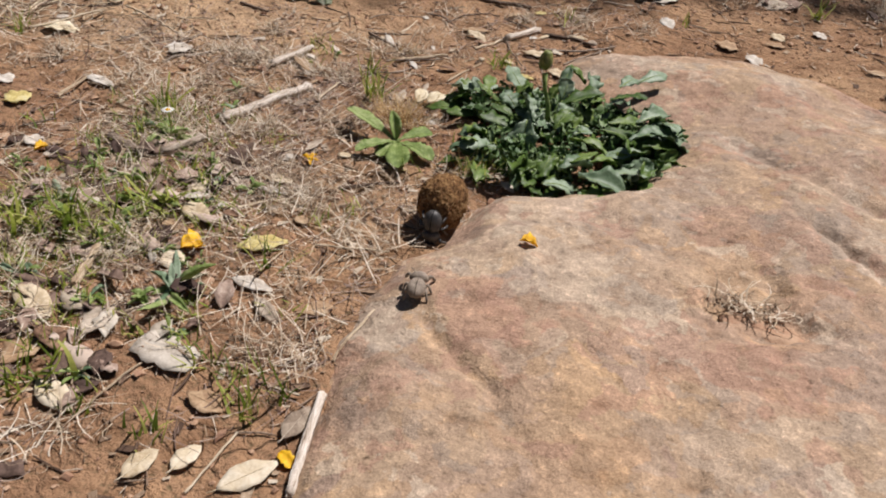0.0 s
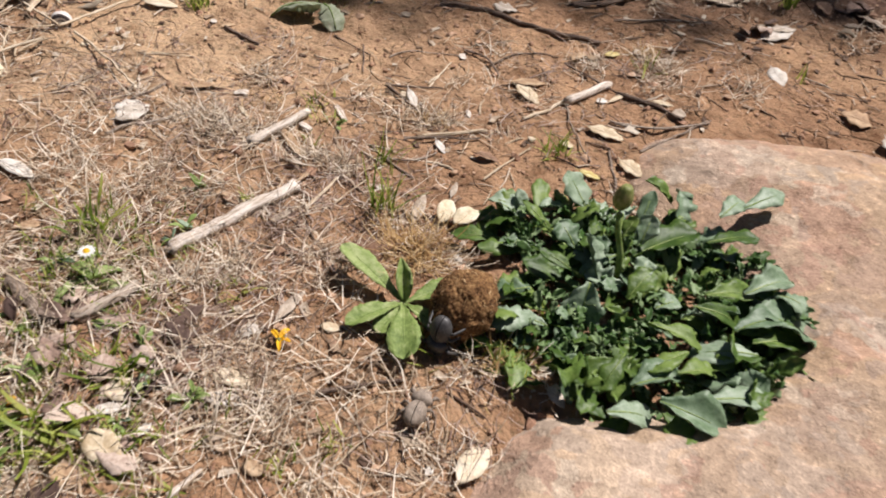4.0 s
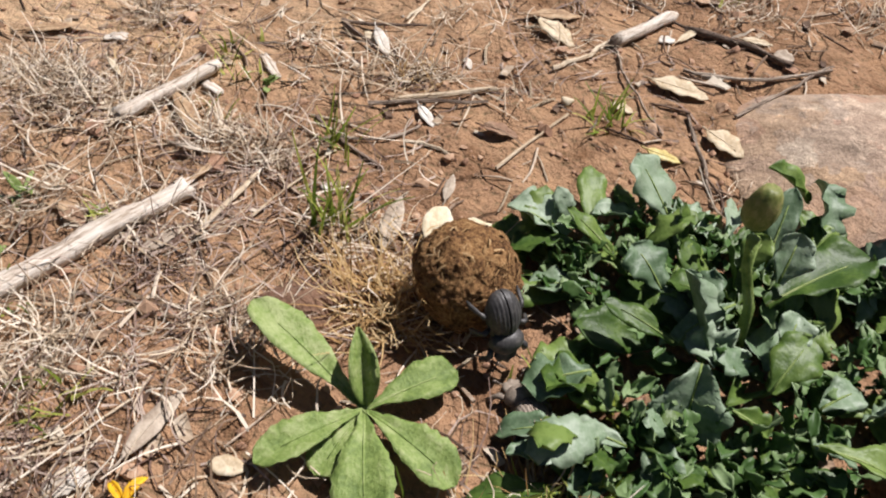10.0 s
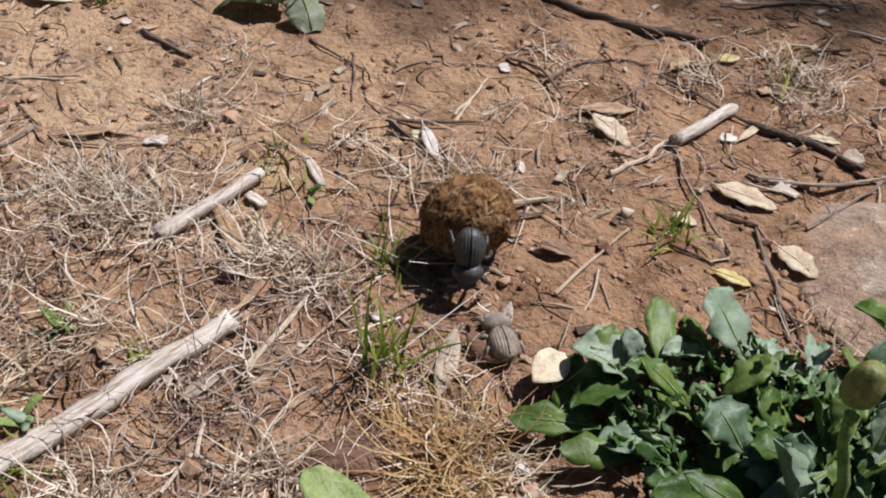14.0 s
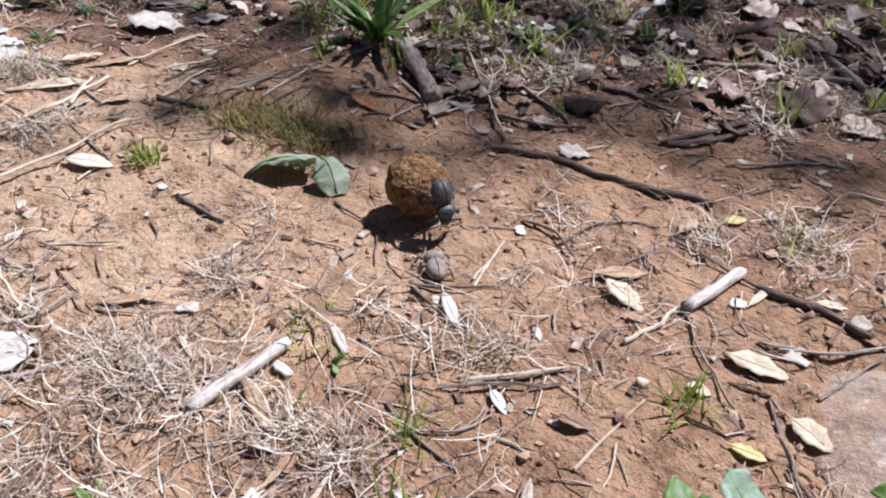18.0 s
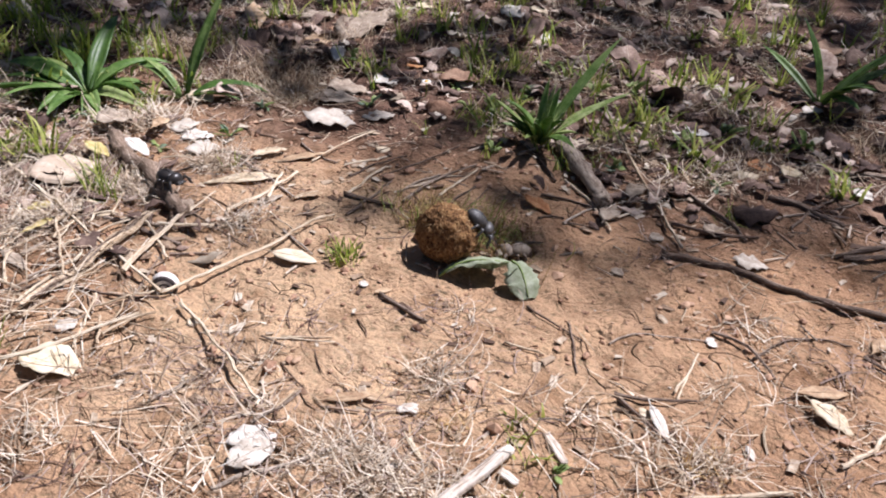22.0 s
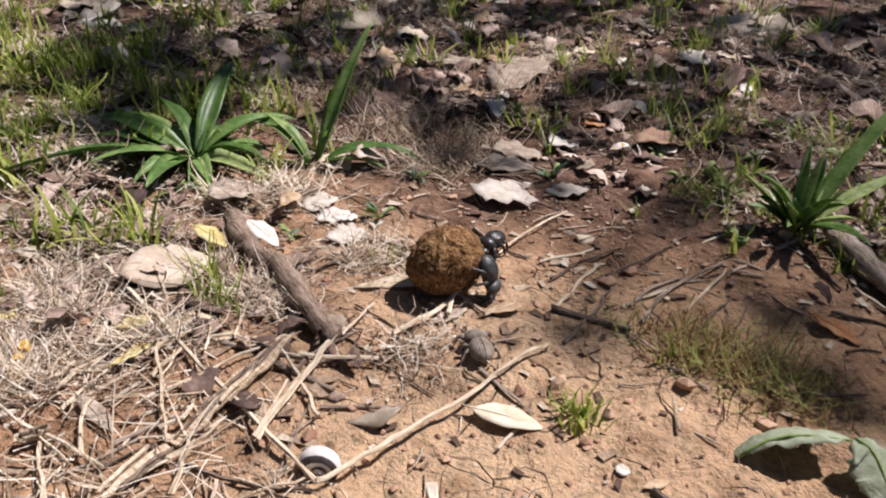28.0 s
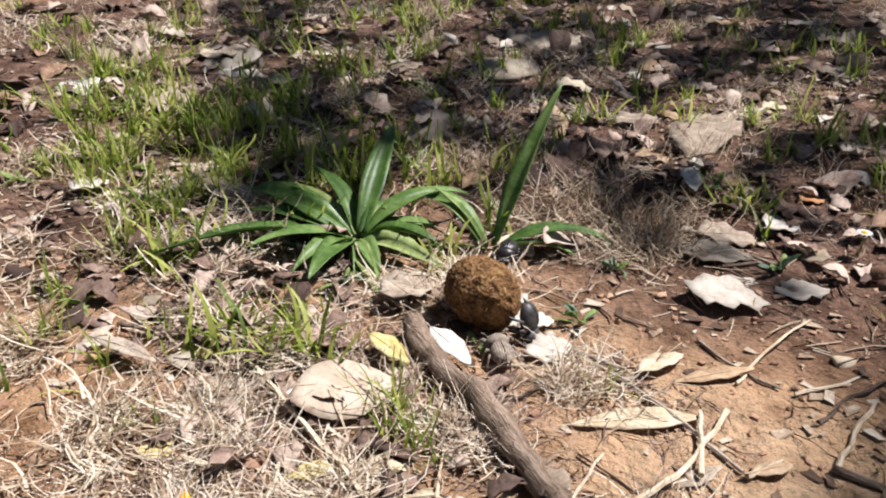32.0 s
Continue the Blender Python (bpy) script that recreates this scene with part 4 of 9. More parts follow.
straw([(0.009, -0.104), (0.025, -0.062)], 0.0012)
straw([(-0.074, -0.146), (-0.072, -0.125), (-0.055, -0.105), (-0.026, -0.089)], 0.0018)
pale_stick([(-0.051, -0.151), (-0.046, -0.132)], 0.0027)
straw([(-0.593, 0.238), (-0.467, 0.198), (-0.379, 0.171)], 0.0028)
straw([(-0.378, 0.171), (-0.360, 0.229), (-0.340, 0.303)], 0.0023)
grey_twig([(-0.257, 0.071), (-0.235, 0.099), (-0.214, 0.132)], 0.0026)
grey_twig([(-0.264, 0.111), (-0.258, 0.145)], 0.0022)
dark_stick([(-0.267, 0.243), (-0.249, 0.237), (-0.229, 0.233)], 0.0032)
dark_twig([(-0.155, 0.283), (-0.134, 0.238)], 0.0016)
dark_twig([(-0.183, 0.282), (-0.159, 0.274), (-0.141, 0.268)], 0.0017)
dark_twig([(-0.111, 0.230), (-0.088, 0.239), (-0.069, 0.250)], 0.0022)
dark_twig([(-0.108, 0.228), (-0.086, 0.216), (-0.067, 0.203)], 0.0027)
dark_stick([(-0.085, 0.148), (-0.067, 0.136), (-0.043, 0.127)], 0.0026)
grey_twig([(-0.075, 0.135), (-0.050, 0.147), (-0.039, 0.163)], 0.0018)
straw([(-0.271, 0.682), (-0.175, 0.508), (-0.112, 0.402)], 0.0034)
grey_stick([(-0.240, 0.508), (-0.208, 0.471), (-0.179, 0.432)], 0.0130)
dark_stick([(-0.068, 0.507), (-0.038, 0.501), (-0.011, 0.488)], 0.0046)
dark_stick([(-0.011, 0.451), (0.027, 0.487), (0.058, 0.517), (0.115, 0.558)], 0.0043)
dark_twig([(-0.007, 0.450), (0.021, 0.465), (0.056, 0.506)], 0.0044)
grey_stick([(-0.044, 0.587), (0.039, 0.614), (0.125, 0.635)], 0.0053)
grey_stick([(0.081, 0.691), (0.128, 0.622)], 0.0066)
grey_twig([(0.035, 0.443), (0.079, 0.460), (0.123, 0.476)], 0.0022)
dark_twig([(0.012, 0.340), (0.042, 0.325), (0.068, 0.312)], 0.0025)
grey_twig([(0.070, 0.262), (0.092, 0.264), (0.116, 0.273)], 0.0023)
dark_twig([(-0.073, 0.319), (-0.049, 0.312), (-0.033, 0.290)], 0.0024)
straw([(-0.081, 0.252), (-0.076, 0.293)], 0.0017)
dark_twig([(-0.048, 0.306), (-0.027, 0.336), (0.006, 0.347)], 0.0018)
dark_twig([(-0.128, 0.482), (-0.090, 0.457), (-0.072, 0.437)], 0.0035)
dark_twig([(-0.130, 0.435), (-0.093, 0.434), (-0.065, 0.443)], 0.0034)
grey_twig([(-0.310, 0.349), (-0.308, 0.391), (-0.291, 0.441)], 0.0027)
branch_stick([(-0.554, 0.307), (-0.521, 0.290), (-0.486, 0.279), (-0.452, 0.260), (-0.433, 0.247)], 0.0130)
strip([(-0.440, 0.157), (-0.444, 0.197), (-0.450, 0.244)], 0.0107)
strip([(-0.442, 0.123), (-0.442, 0.155)], 0.0076)
straw([(-0.361, 0.168), (-0.311, 0.146), (-0.267, 0.121)], 0.0025)
straw([(-0.294, 0.177), (-0.270, 0.192)], 0.0017)
straw([(-0.261, 0.125), (-0.260, 0.147)], 0.0018)
straw([(-0.355, 0.340), (-0.351, 0.405)], 0.0025)
grey_twig([(-0.321, 0.362), (-0.316, 0.392), (-0.301, 0.417)], 0.0020)
straw([(-0.181, 0.240), (-0.157, 0.243)], 0.0021)
straw([(-0.413, 0.083), (-0.397, 0.103), (-0.387, 0.124), (-0.374, 0.148)], 0.0027)
grey_twig([(-0.322, 0.101), (-0.316, 0.119), (-0.313, 0.136)], 0.0027)
grey_twig([(-0.126, 0.274), (-0.113, 0.291), (-0.071, 0.311)], 0.0013)
grey_stick([(-0.577, 0.193), (-0.581, 0.217), (-0.582, 0.242)], 0.0060)
straw([(-0.411, 0.270), (-0.402, 0.298), (-0.402, 0.345)], 0.0029)
straw([(-0.395, 0.298), (-0.412, 0.338)], 0.0026)
dark_stick([(-0.355, 0.339), (-0.331, 0.338), (-0.312, 0.340)], 0.0041)
straw([(-0.381, 0.311), (-0.373, 0.330)], 0.0030)
straw([(-0.383, 0.383), (-0.364, 0.408)], 0.0019)
straw([(-0.318, 0.375), (-0.298, 0.419)], 0.0016)
straw([(-0.385, 0.283), (-0.353, 0.270)], 0.0012)
grey_twig([(-0.360, 0.269), (-0.326, 0.254)], 0.0021)
dark_stick([(-0.442, 0.220), (-0.410, 0.222)], 0.0040)
dark_twig([(-0.408, 0.209), (-0.380, 0.228)], 0.0021)
straw([(-0.496, 0.198), (-0.469, 0.176), (-0.445, 0.157)], 0.0022)
straw([(-0.429, 0.253), (-0.432, 0.284)], 0.0015)
grey_twig([(-0.322, 0.362), (-0.311, 0.396), (-0.293, 0.423)], 0.0017)
straw([(-0.421, 0.136), (-0.433, 0.157)], 0.0025)
grey_stick([(-0.488, 0.349), (-0.452, 0.346)], 0.0034)
dark_twig([(-0.433, 0.153), (-0.406, 0.157), (-0.379, 0.168)], 0.0021)
dark_stick([(-0.622, 0.246), (-0.582, 0.258), (-0.558, 0.274)], 0.0042)
dark_twig([(-0.618, 0.227), (-0.590, 0.252), (-0.564, 0.267)], 0.0029)
dark_stick([(-0.615, 0.243), (-0.683, 0.222)], 0.0032)
grey_twig([(-0.554, 0.131), (-0.559, 0.158)], 0.0022)
straw([(-0.470, 0.222), (-0.488, 0.251)], 0.0016)
grey_stick([(-0.993, 0.431), (-0.924, 0.461)], 0.0052)
straw([(-0.481, 0.181), (-0.485, 0.207)], 0.0023)
straw([(-0.414, 0.175), (-0.432, 0.256)], 0.0045)
grey_twig([(0.190, 0.649), (0.339, 0.670), (0.420, 0.674)], 0.0064)
dark_stick([(0.404, 0.259), (0.480, 0.234)], 0.0060)
straw([(-0.060, 0.176), (-0.015, 0.201)], 0.0036)
straw([(-0.094, 0.061), (-0.090, 0.103)], 0.0027)
straw([(0.053, -0.243), (0.060, -0.198)], 0.0017)
straw([(-0.296, -0.028), (-0.295, 0.017)], 0.0034)
straw([(-0.056, -0.325), (-0.042, -0.280)], 0.0017)
straw([(0.023, -0.348), (0.027, -0.306)], 0.0015)
grey_twig([(-0.118, 0.016), (-0.090, 0.021), (-0.061, 0.029)], 0.0015)
dark_twig([(-0.096, 0.060), (-0.075, 0.040)], 0.0017)
straw([(-0.080, 0.076), (-0.070, 0.113)], 0.0012)
dark_twig([(-0.089, 0.139), (-0.071, 0.130)], 0.0015)
dark_twig([(-0.117, 0.149), (-0.096, 0.123)], 0.0012)
straw([(-0.079, 0.247), (-0.078, 0.271)], 0.0013)
dark_twig([(-0.191, 0.087), (-0.170, 0.093)], 0.0016)
grey_twig([(-0.205, 0.191), (-0.186, 0.209)], 0.0013)
straw([(-0.302, 0.172), (-0.266, 0.190)], 0.0010)
dark_twig([(-0.149, 0.208), (-0.141, 0.234)], 0.0009)
straw([(-0.090, -0.046), (-0.080, -0.034), (-0.071, -0.016)], 0.0012)
straw([(-0.418, 0.085), (-0.442, 0.098), (-0.469, 0.115)], 0.0015)
straw([(-0.403, 0.142), (-0.392, 0.157), (-0.383, 0.172)], 0.0015)
straw([(-0.521, 0.157), (-0.525, 0.165), (-0.528, 0.176)], 0.0021)
straw([(-0.433, 0.115), (-0.431, 0.125), (-0.430, 0.136)], 0.0020)
straw([(-0.445, 0.114), (-0.429, 0.123), (-0.414, 0.133)], 0.0013)
straw([(-0.396, 0.106), (-0.393, 0.116), (-0.388, 0.127)], 0.0010)
straw([(-0.385, 0.109), (-0.398, 0.129), (-0.413, 0.152)], 0.0020)
straw([(-0.494, 0.189), (-0.494, 0.203), (-0.493, 0.216)], 0.0023)
straw([(-0.377, 0.119), (-0.384, 0.126), (-0.393, 0.136)], 0.0019)
straw([(-0.509, 0.152), (-0.512, 0.165), (-0.512, 0.177)], 0.0023)
straw([(-0.382, 0.126), (-0.376, 0.141), (-0.366, 0.154)], 0.0016)
straw([(-0.498, 0.146), (-0.501, 0.167), (-0.505, 0.192)], 0.0014)
straw([(-0.441, 0.134), (-0.436, 0.153), (-0.427, 0.170)], 0.0013)
straw([(-0.454, 0.076), (-0.448, 0.082), (-0.442, 0.087)], 0.0021)
dark_twig([(-0.387, 0.148), (-0.400, 0.179), (-0.415, 0.214)], 0.0013)
straw([(-0.506, 0.131), (-0.481, 0.133), (-0.457, 0.134)], 0.0021)
straw([(-0.403, 0.202), (-0.427, 0.217), (-0.451, 0.232)], 0.0025)
straw([(-0.476, 0.101), (-0.451, 0.090), (-0.430, 0.082)], 0.0016)
dark_twig([(-0.475, 0.096), (-0.464, 0.097), (-0.452, 0.100)], 0.0015)
straw([(-0.460, 0.092), (-0.463, 0.106), (-0.469, 0.122)], 0.0014)
straw([(-0.440, 0.147), (-0.435, 0.160), (-0.434, 0.175)], 0.0017)
straw([(-0.442, 0.075), (-0.437, 0.082), (-0.434, 0.089)], 0.0021)
grey_twig([(-0.465, 0.147), (-0.459, 0.159), (-0.456, 0.171)], 0.0021)
grey_twig([(-0.404, 0.117), (-0.406, 0.133), (-0.408, 0.151)], 0.0010)
straw([(-0.423, 0.098), (-0.418, 0.105), (-0.411, 0.112)], 0.0020)
straw([(-0.442, 0.103), (-0.443, 0.113), (-0.441, 0.123)], 0.0014)
grey_twig([(-0.439, 0.129), (-0.442, 0.137), (-0.445, 0.146)], 0.0016)
straw([(-0.541, 0.134), (-0.502, 0.131), (-0.468, 0.128)], 0.0015)
dark_twig([(-0.519, 0.188), (-0.520, 0.218), (-0.525, 0.254)], 0.0020)
grey_twig([(-0.487, 0.160), (-0.486, 0.166), (-0.485, 0.177)], 0.0021)
dark_twig([(-0.425, 0.127), (-0.416, 0.121), (-0.411, 0.115)], 0.0012)
grey_twig([(-0.530, 0.207), (-0.516, 0.200), (-0.502, 0.197)], 0.0019)
straw([(-0.467, 0.132), (-0.482, 0.145), (-0.491, 0.157)], 0.0020)
grey_twig([(-0.428, 0.105), (-0.435, 0.118), (-0.442, 0.131)], 0.0017)
straw([(-0.374, 0.140), (-0.350, 0.144), (-0.328, 0.148)], 0.0010)
dark_twig([(-0.528, 0.131), (-0.514, 0.142), (-0.502, 0.155)], 0.0018)
straw([(-0.467, 0.175), (-0.461, 0.202), (-0.454, 0.228)], 0.0017)
grey_twig([(-0.470, 0.118), (-0.464, 0.136), (-0.459, 0.156)], 0.0014)
dark_twig([(-0.490, 0.223), (-0.473, 0.228), (-0.454, 0.231)], 0.0016)
strip([(-0.498, 0.124), (-0.494, 0.129), (-0.491, 0.136)], 0.0068)
straw([(-0.460, 0.221), (-0.454, 0.227), (-0.453, 0.236)], 0.0012)
dark_twig([(-0.460, 0.131), (-0.455, 0.147), (-0.447, 0.161)], 0.0017)
dark_twig([(-0.514, 0.184), (-0.516, 0.210), (-0.515, 0.237)], 0.0025)
straw([(-0.492, 0.115), (-0.485, 0.119), (-0.478, 0.127)], 0.0017)
straw([(-0.384, 0.137), (-0.387, 0.147), (-0.392, 0.155)], 0.0011)
straw([(-0.489, 0.129), (-0.469, 0.116), (-0.451, 0.107)], 0.0020)
grey_twig([(-0.473, 0.106), (-0.465, 0.113), (-0.456, 0.119)], 0.0014)
straw([(-0.455, 0.161), (-0.450, 0.169), (-0.452, 0.179)], 0.0025)
grey_twig([(-0.474, 0.218), (-0.447, 0.227), (-0.427, 0.236)], 0.0023)
grey_twig([(-0.208, 0.490), (-0.177, 0.481), (-0.149, 0.485)], 0.0021)
dark_twig([(-0.215, 0.387), (-0.210, 0.395), (-0.199, 0.401)], 0.0019)
grey_twig([(-0.459, 0.342), (-0.424, 0.331), (-0.383, 0.313)], 0.0027)
grey_twig([(-0.267, 0.473), (-0.250, 0.509), (-0.226, 0.536)], 0.0028)
dark_twig([(-0.368, 0.366), (-0.361, 0.398), (-0.349, 0.426)], 0.0023)
dark_twig([(-0.432, 0.220), (-0.433, 0.241), (-0.426, 0.263)], 0.0021)
dark_twig([(-0.228, 0.423), (-0.195, 0.427), (-0.162, 0.420)], 0.0025)
straw([(-0.170, 0.417), (-0.160, 0.428), (-0.152, 0.445)], 0.0022)
grey_twig([(-0.288, 0.324), (-0.272, 0.316), (-0.264, 0.313)], 0.0017)
dark_twig([(-0.408, 0.261), (-0.395, 0.261), (-0.388, 0.262)], 0.0025)
dark_twig([(-0.487, 0.278), (-0.469, 0.275), (-0.451, 0.268)], 0.0020)
dark_twig([(0.054, 0.644), (0.069, 0.704), (0.091, 0.765)], 0.0033)
straw([(-0.219, 0.458), (-0.190, 0.432), (-0.163, 0.401)], 0.0024)
dark_twig([(-0.444, 0.310), (-0.437, 0.319), (-0.426, 0.320)], 0.0017)
dark_twig([(-0.275, 0.499), (-0.249, 0.478), (-0.226, 0.454)], 0.0026)
straw([(-0.407, 0.372), (-0.404, 0.419), (-0.396, 0.454)], 0.0017)
dark_twig([(-0.018, 0.484), (-0.009, 0.493), (-0.000, 0.498)], 0.0018)
straw([(-0.436, 0.230), (-0.421, 0.239), (-0.404, 0.251)], 0.0024)
grey_twig([(-0.198, 0.393), (-0.190, 0.419), (-0.179, 0.436)], 0.0020)
dark_twig([(-0.287, 0.353), (-0.281, 0.382), (-0.278, 0.415)], 0.0021)
straw([(-0.296, 0.380), (-0.291, 0.403), (-0.287, 0.436)], 0.0019)
dark_twig([(-0.262, 0.334), (-0.267, 0.378), (-0.268, 0.417)], 0.0013)
dark_twig([(0.041, 0.515), (0.062, 0.575), (0.081, 0.655)], 0.0021)
grey_twig([(-0.058, 0.478), (-0.039, 0.495), (-0.019, 0.503)], 0.0017)
grey_twig([(-0.439, 0.402), (-0.415, 0.388), (-0.390, 0.382)], 0.0023)
dark_twig([(-0.302, 0.296), (-0.295, 0.300), (-0.286, 0.308)], 0.0013)
dark_twig([(-0.018, 0.518), (-0.009, 0.530), (0.001, 0.545)], 0.0022)
dark_twig([(-0.274, 0.345), (-0.261, 0.352), (-0.244, 0.358)], 0.0023)
dark_twig([(-0.174, 0.533), (-0.148, 0.549), (-0.123, 0.574)], 0.0026)
grey_twig([(-0.231, 0.343), (-0.216, 0.350), (-0.202, 0.361)], 0.0023)
grey_twig([(-0.540, 0.271), (-0.504, 0.263), (-0.476, 0.258)], 0.0015)
dark_twig([(-0.337, 0.313), (-0.335, 0.345), (-0.336, 0.377)], 0.0023)
dark_twig([(-0.433, 0.256), (-0.399, 0.250), (-0.371, 0.245)], 0.0014)
dark_twig([(-0.494, 0.274), (-0.484, 0.296), (-0.477, 0.321)], 0.0024)
dark_twig([(-0.343, 0.386), (-0.330, 0.423), (-0.318, 0.466)], 0.0017)
dark_twig([(-0.045, 0.471), (-0.029, 0.518), (-0.014, 0.556)], 0.0025)
dark_twig([(0.051, 0.595), (0.068, 0.601), (0.086, 0.600)], 0.0019)
straw([(-0.271, 0.358), (-0.258, 0.364), (-0.248, 0.371)], 0.0016)
dark_twig([(-0.407, 0.251), (-0.404, 0.264), (-0.405, 0.284)], 0.0021)
straw([(-0.243, 0.502), (-0.212, 0.490), (-0.178, 0.472)], 0.0022)
straw([(-0.475, 0.207), (-0.482, 0.218), (-0.492, 0.226)], 0.0017)
grey_twig([(-0.586, 0.220), (-0.563, 0.207), (-0.551, 0.198)], 0.0017)
straw([(-0.519, 0.156), (-0.517, 0.160), (-0.517, 0.168)], 0.0019)
dark_twig([(-0.566, 0.223), (-0.539, 0.217), (-0.510, 0.208)], 0.0013)
grey_twig([(-0.571, 0.172), (-0.552, 0.164), (-0.532, 0.151)], 0.0020)
dark_twig([(-0.542, 0.167), (-0.525, 0.159), (-0.516, 0.152)], 0.0020)
straw([(-0.552, 0.135), (-0.534, 0.137), (-0.522, 0.141)], 0.0015)
grey_twig([(-0.590, 0.233), (-0.596, 0.250), (-0.597, 0.261)], 0.0021)
grey_twig([(-0.598, 0.176), (-0.589, 0.178), (-0.576, 0.177)], 0.0018)
grey_twig([(-0.670, 0.183), (-0.671, 0.190), (-0.684, 0.198)], 0.0017)
straw([(-0.475, 0.177), (-0.467, 0.184), (-0.461, 0.193)], 0.0013)
straw([(-0.569, 0.199), (-0.553, 0.187), (-0.534, 0.178)], 0.0016)
straw([(-0.565, 0.131), (-0.583, 0.144), (-0.601, 0.163)], 0.0014)
straw([(-0.516, 0.161), (-0.508, 0.168), (-0.503, 0.175)], 0.0017)
straw([(-0.569, 0.179), (-0.560, 0.178), (-0.554, 0.182)], 0.0022)
straw([(-0.599, 0.153), (-0.613, 0.165), (-0.628, 0.177)], 0.0022)
dark_twig([(-0.545, 0.124), (-0.556, 0.134), (-0.564, 0.147)], 0.0013)
grey_twig([(-0.526, 0.150), (-0.537, 0.164), (-0.552, 0.184)], 0.0019)
straw([(-0.665, 0.205), (-0.655, 0.208), (-0.648, 0.209)], 0.0018)
straw([(-0.566, 0.144), (-0.556, 0.149), (-0.551, 0.154)], 0.0014)
dark_twig([(-0.501, 0.262), (-0.482, 0.264), (-0.466, 0.271)], 0.0016)
grey_twig([(-0.485, 0.250), (-0.481, 0.263), (-0.471, 0.273)], 0.0021)
dark_twig([(-0.549, 0.223), (-0.554, 0.236), (-0.556, 0.243)], 0.0012)
straw([(-0.485, 0.261), (-0.476, 0.254), (-0.461, 0.246)], 0.0015)
grey_twig([(-0.567, 0.181), (-0.547, 0.180), (-0.523, 0.178)], 0.0014)
dark_twig([(-0.470, 0.179), (-0.466, 0.185), (-0.461, 0.192)], 0.0010)
grey_twig([(-0.568, 0.222), (-0.555, 0.234), (-0.550, 0.250)], 0.0015)
straw([(-0.576, 0.301), (-0.553, 0.282), (-0.534, 0.263)], 0.0018)
dark_twig([(-0.530, 0.256), (-0.518, 0.245), (-0.505, 0.236)], 0.0014)
dark_twig([(-0.524, 0.235), (-0.516, 0.245), (-0.500, 0.252)], 0.0022)
straw([(-0.500, 0.263), (-0.517, 0.289), (-0.537, 0.314)], 0.0016)
straw([(-0.503, 0.162), (-0.510, 0.171), (-0.513, 0.179)], 0.0010)
straw([(-0.524, 0.184), (-0.528, 0.192), (-0.534, 0.199)], 0.0021)
dark_twig([(-0.582, 0.277), (-0.556, 0.279), (-0.542, 0.285)], 0.0018)
straw([(-0.507, 0.241), (-0.526, 0.265), (-0.552, 0.290)], 0.0015)
straw([(-0.600, 0.167), (-0.590, 0.169), (-0.583, 0.169)], 0.0019)
straw([(-0.603, 0.166), (-0.619, 0.183), (-0.628, 0.199)], 0.0016)
straw([(-0.536, 0.246), (-0.539, 0.256), (-0.541, 0.265)], 0.0022)
straw([(-0.542, 0.261), (-0.527, 0.249), (-0.508, 0.235)], 0.0013)
grey_twig([(-0.556, 0.145), (-0.548, 0.148), (-0.546, 0.154)], 0.0019)
straw([(-0.498, 0.151), (-0.494, 0.164), (-0.490, 0.177)], 0.0011)
straw([(-0.477, 0.181), (-0.479, 0.189), (-0.485, 0.198)], 0.0011)
straw([(-0.495, 0.223), (-0.509, 0.237), (-0.525, 0.255)], 0.0013)
grey_twig([(-0.573, 0.191), (-0.557, 0.184), (-0.549, 0.178)], 0.0020)
straw([(-0.481, 0.216), (-0.472, 0.223), (-0.463, 0.223)], 0.0018)
dark_twig([(-0.505, 0.196), (-0.485, 0.179), (-0.467, 0.167)], 0.0010)
cream_leaf(-0.132, -0.260, 0.0366, 0.0173, -21)
cream_leaf(-0.074, -0.317, 0.0287, 0.0149, -19)
tan_leaf(-0.112, -0.296, 0.0280, 0.0210, 84)
brown_leaf(-0.097, -0.284, 0.0368, 0.0136, -14)
grey_leaf(-0.084, -0.263, 0.0298, 0.0148, 91)
ragged_leaf(-0.035, -0.272, 0.0368, 0.0212, -5)
tan_leaf(0.003, -0.296, 0.0231, 0.0156, -6)
cream_leaf(-0.005, -0.342, 0.0215, 0.0119, 72)
cream_leaf(0.012, -0.329, 0.0216, 0.0116, 83)
cream_leaf(0.046, -0.330, 0.0309, 0.0149, 50)
yellow_leaf(-0.320, -0.046, 0.0234, 0.0219, 73)
cream_leaf(-0.094, -0.142, 0.0264, 0.0163, -19)
cream_leaf(-0.108, -0.108, 0.0201, 0.0142, 35)
cream_leaf(-0.061, -0.079, 0.0215, 0.0121, 13)
tan_leaf(-0.192, -0.165, 0.0146, 0.0114, 38)
white_leaf(-0.021, -0.199, 0.0278, 0.0108, -2)
grey_leaf(-0.002, -0.217, 0.0259, 0.0101, -32)
tan_leaf(0.026, -0.205, 0.0216, 0.0125, 43)
yellow_leaf(-0.034, -0.159, 0.0333, 0.0166, 31)
cream_leaf(-0.077, -0.198, 0.0173, 0.0164, -13)
white_leaf(-0.258, 0.103, 0.0241, 0.0181, 47)
grey_leaf(0.053, -0.290, 0.0263, 0.0118, 82)
white_leaf(-0.261, -0.100, 0.0174, 0.0165, -7)
tan_leaf(-0.247, -0.096, 0.0142, 0.0135, 43)
tan_leaf(0.260, 0.375, 0.0280, 0.0252, -8)
white_leaf(-0.356, -0.019, 0.0163, 0.0155, -20)
white_leaf(0.289, 0.341, 0.0248, 0.0205, -58)
yellow_leaf(0.433, 0.338, 0.0231, 0.0216, -56)
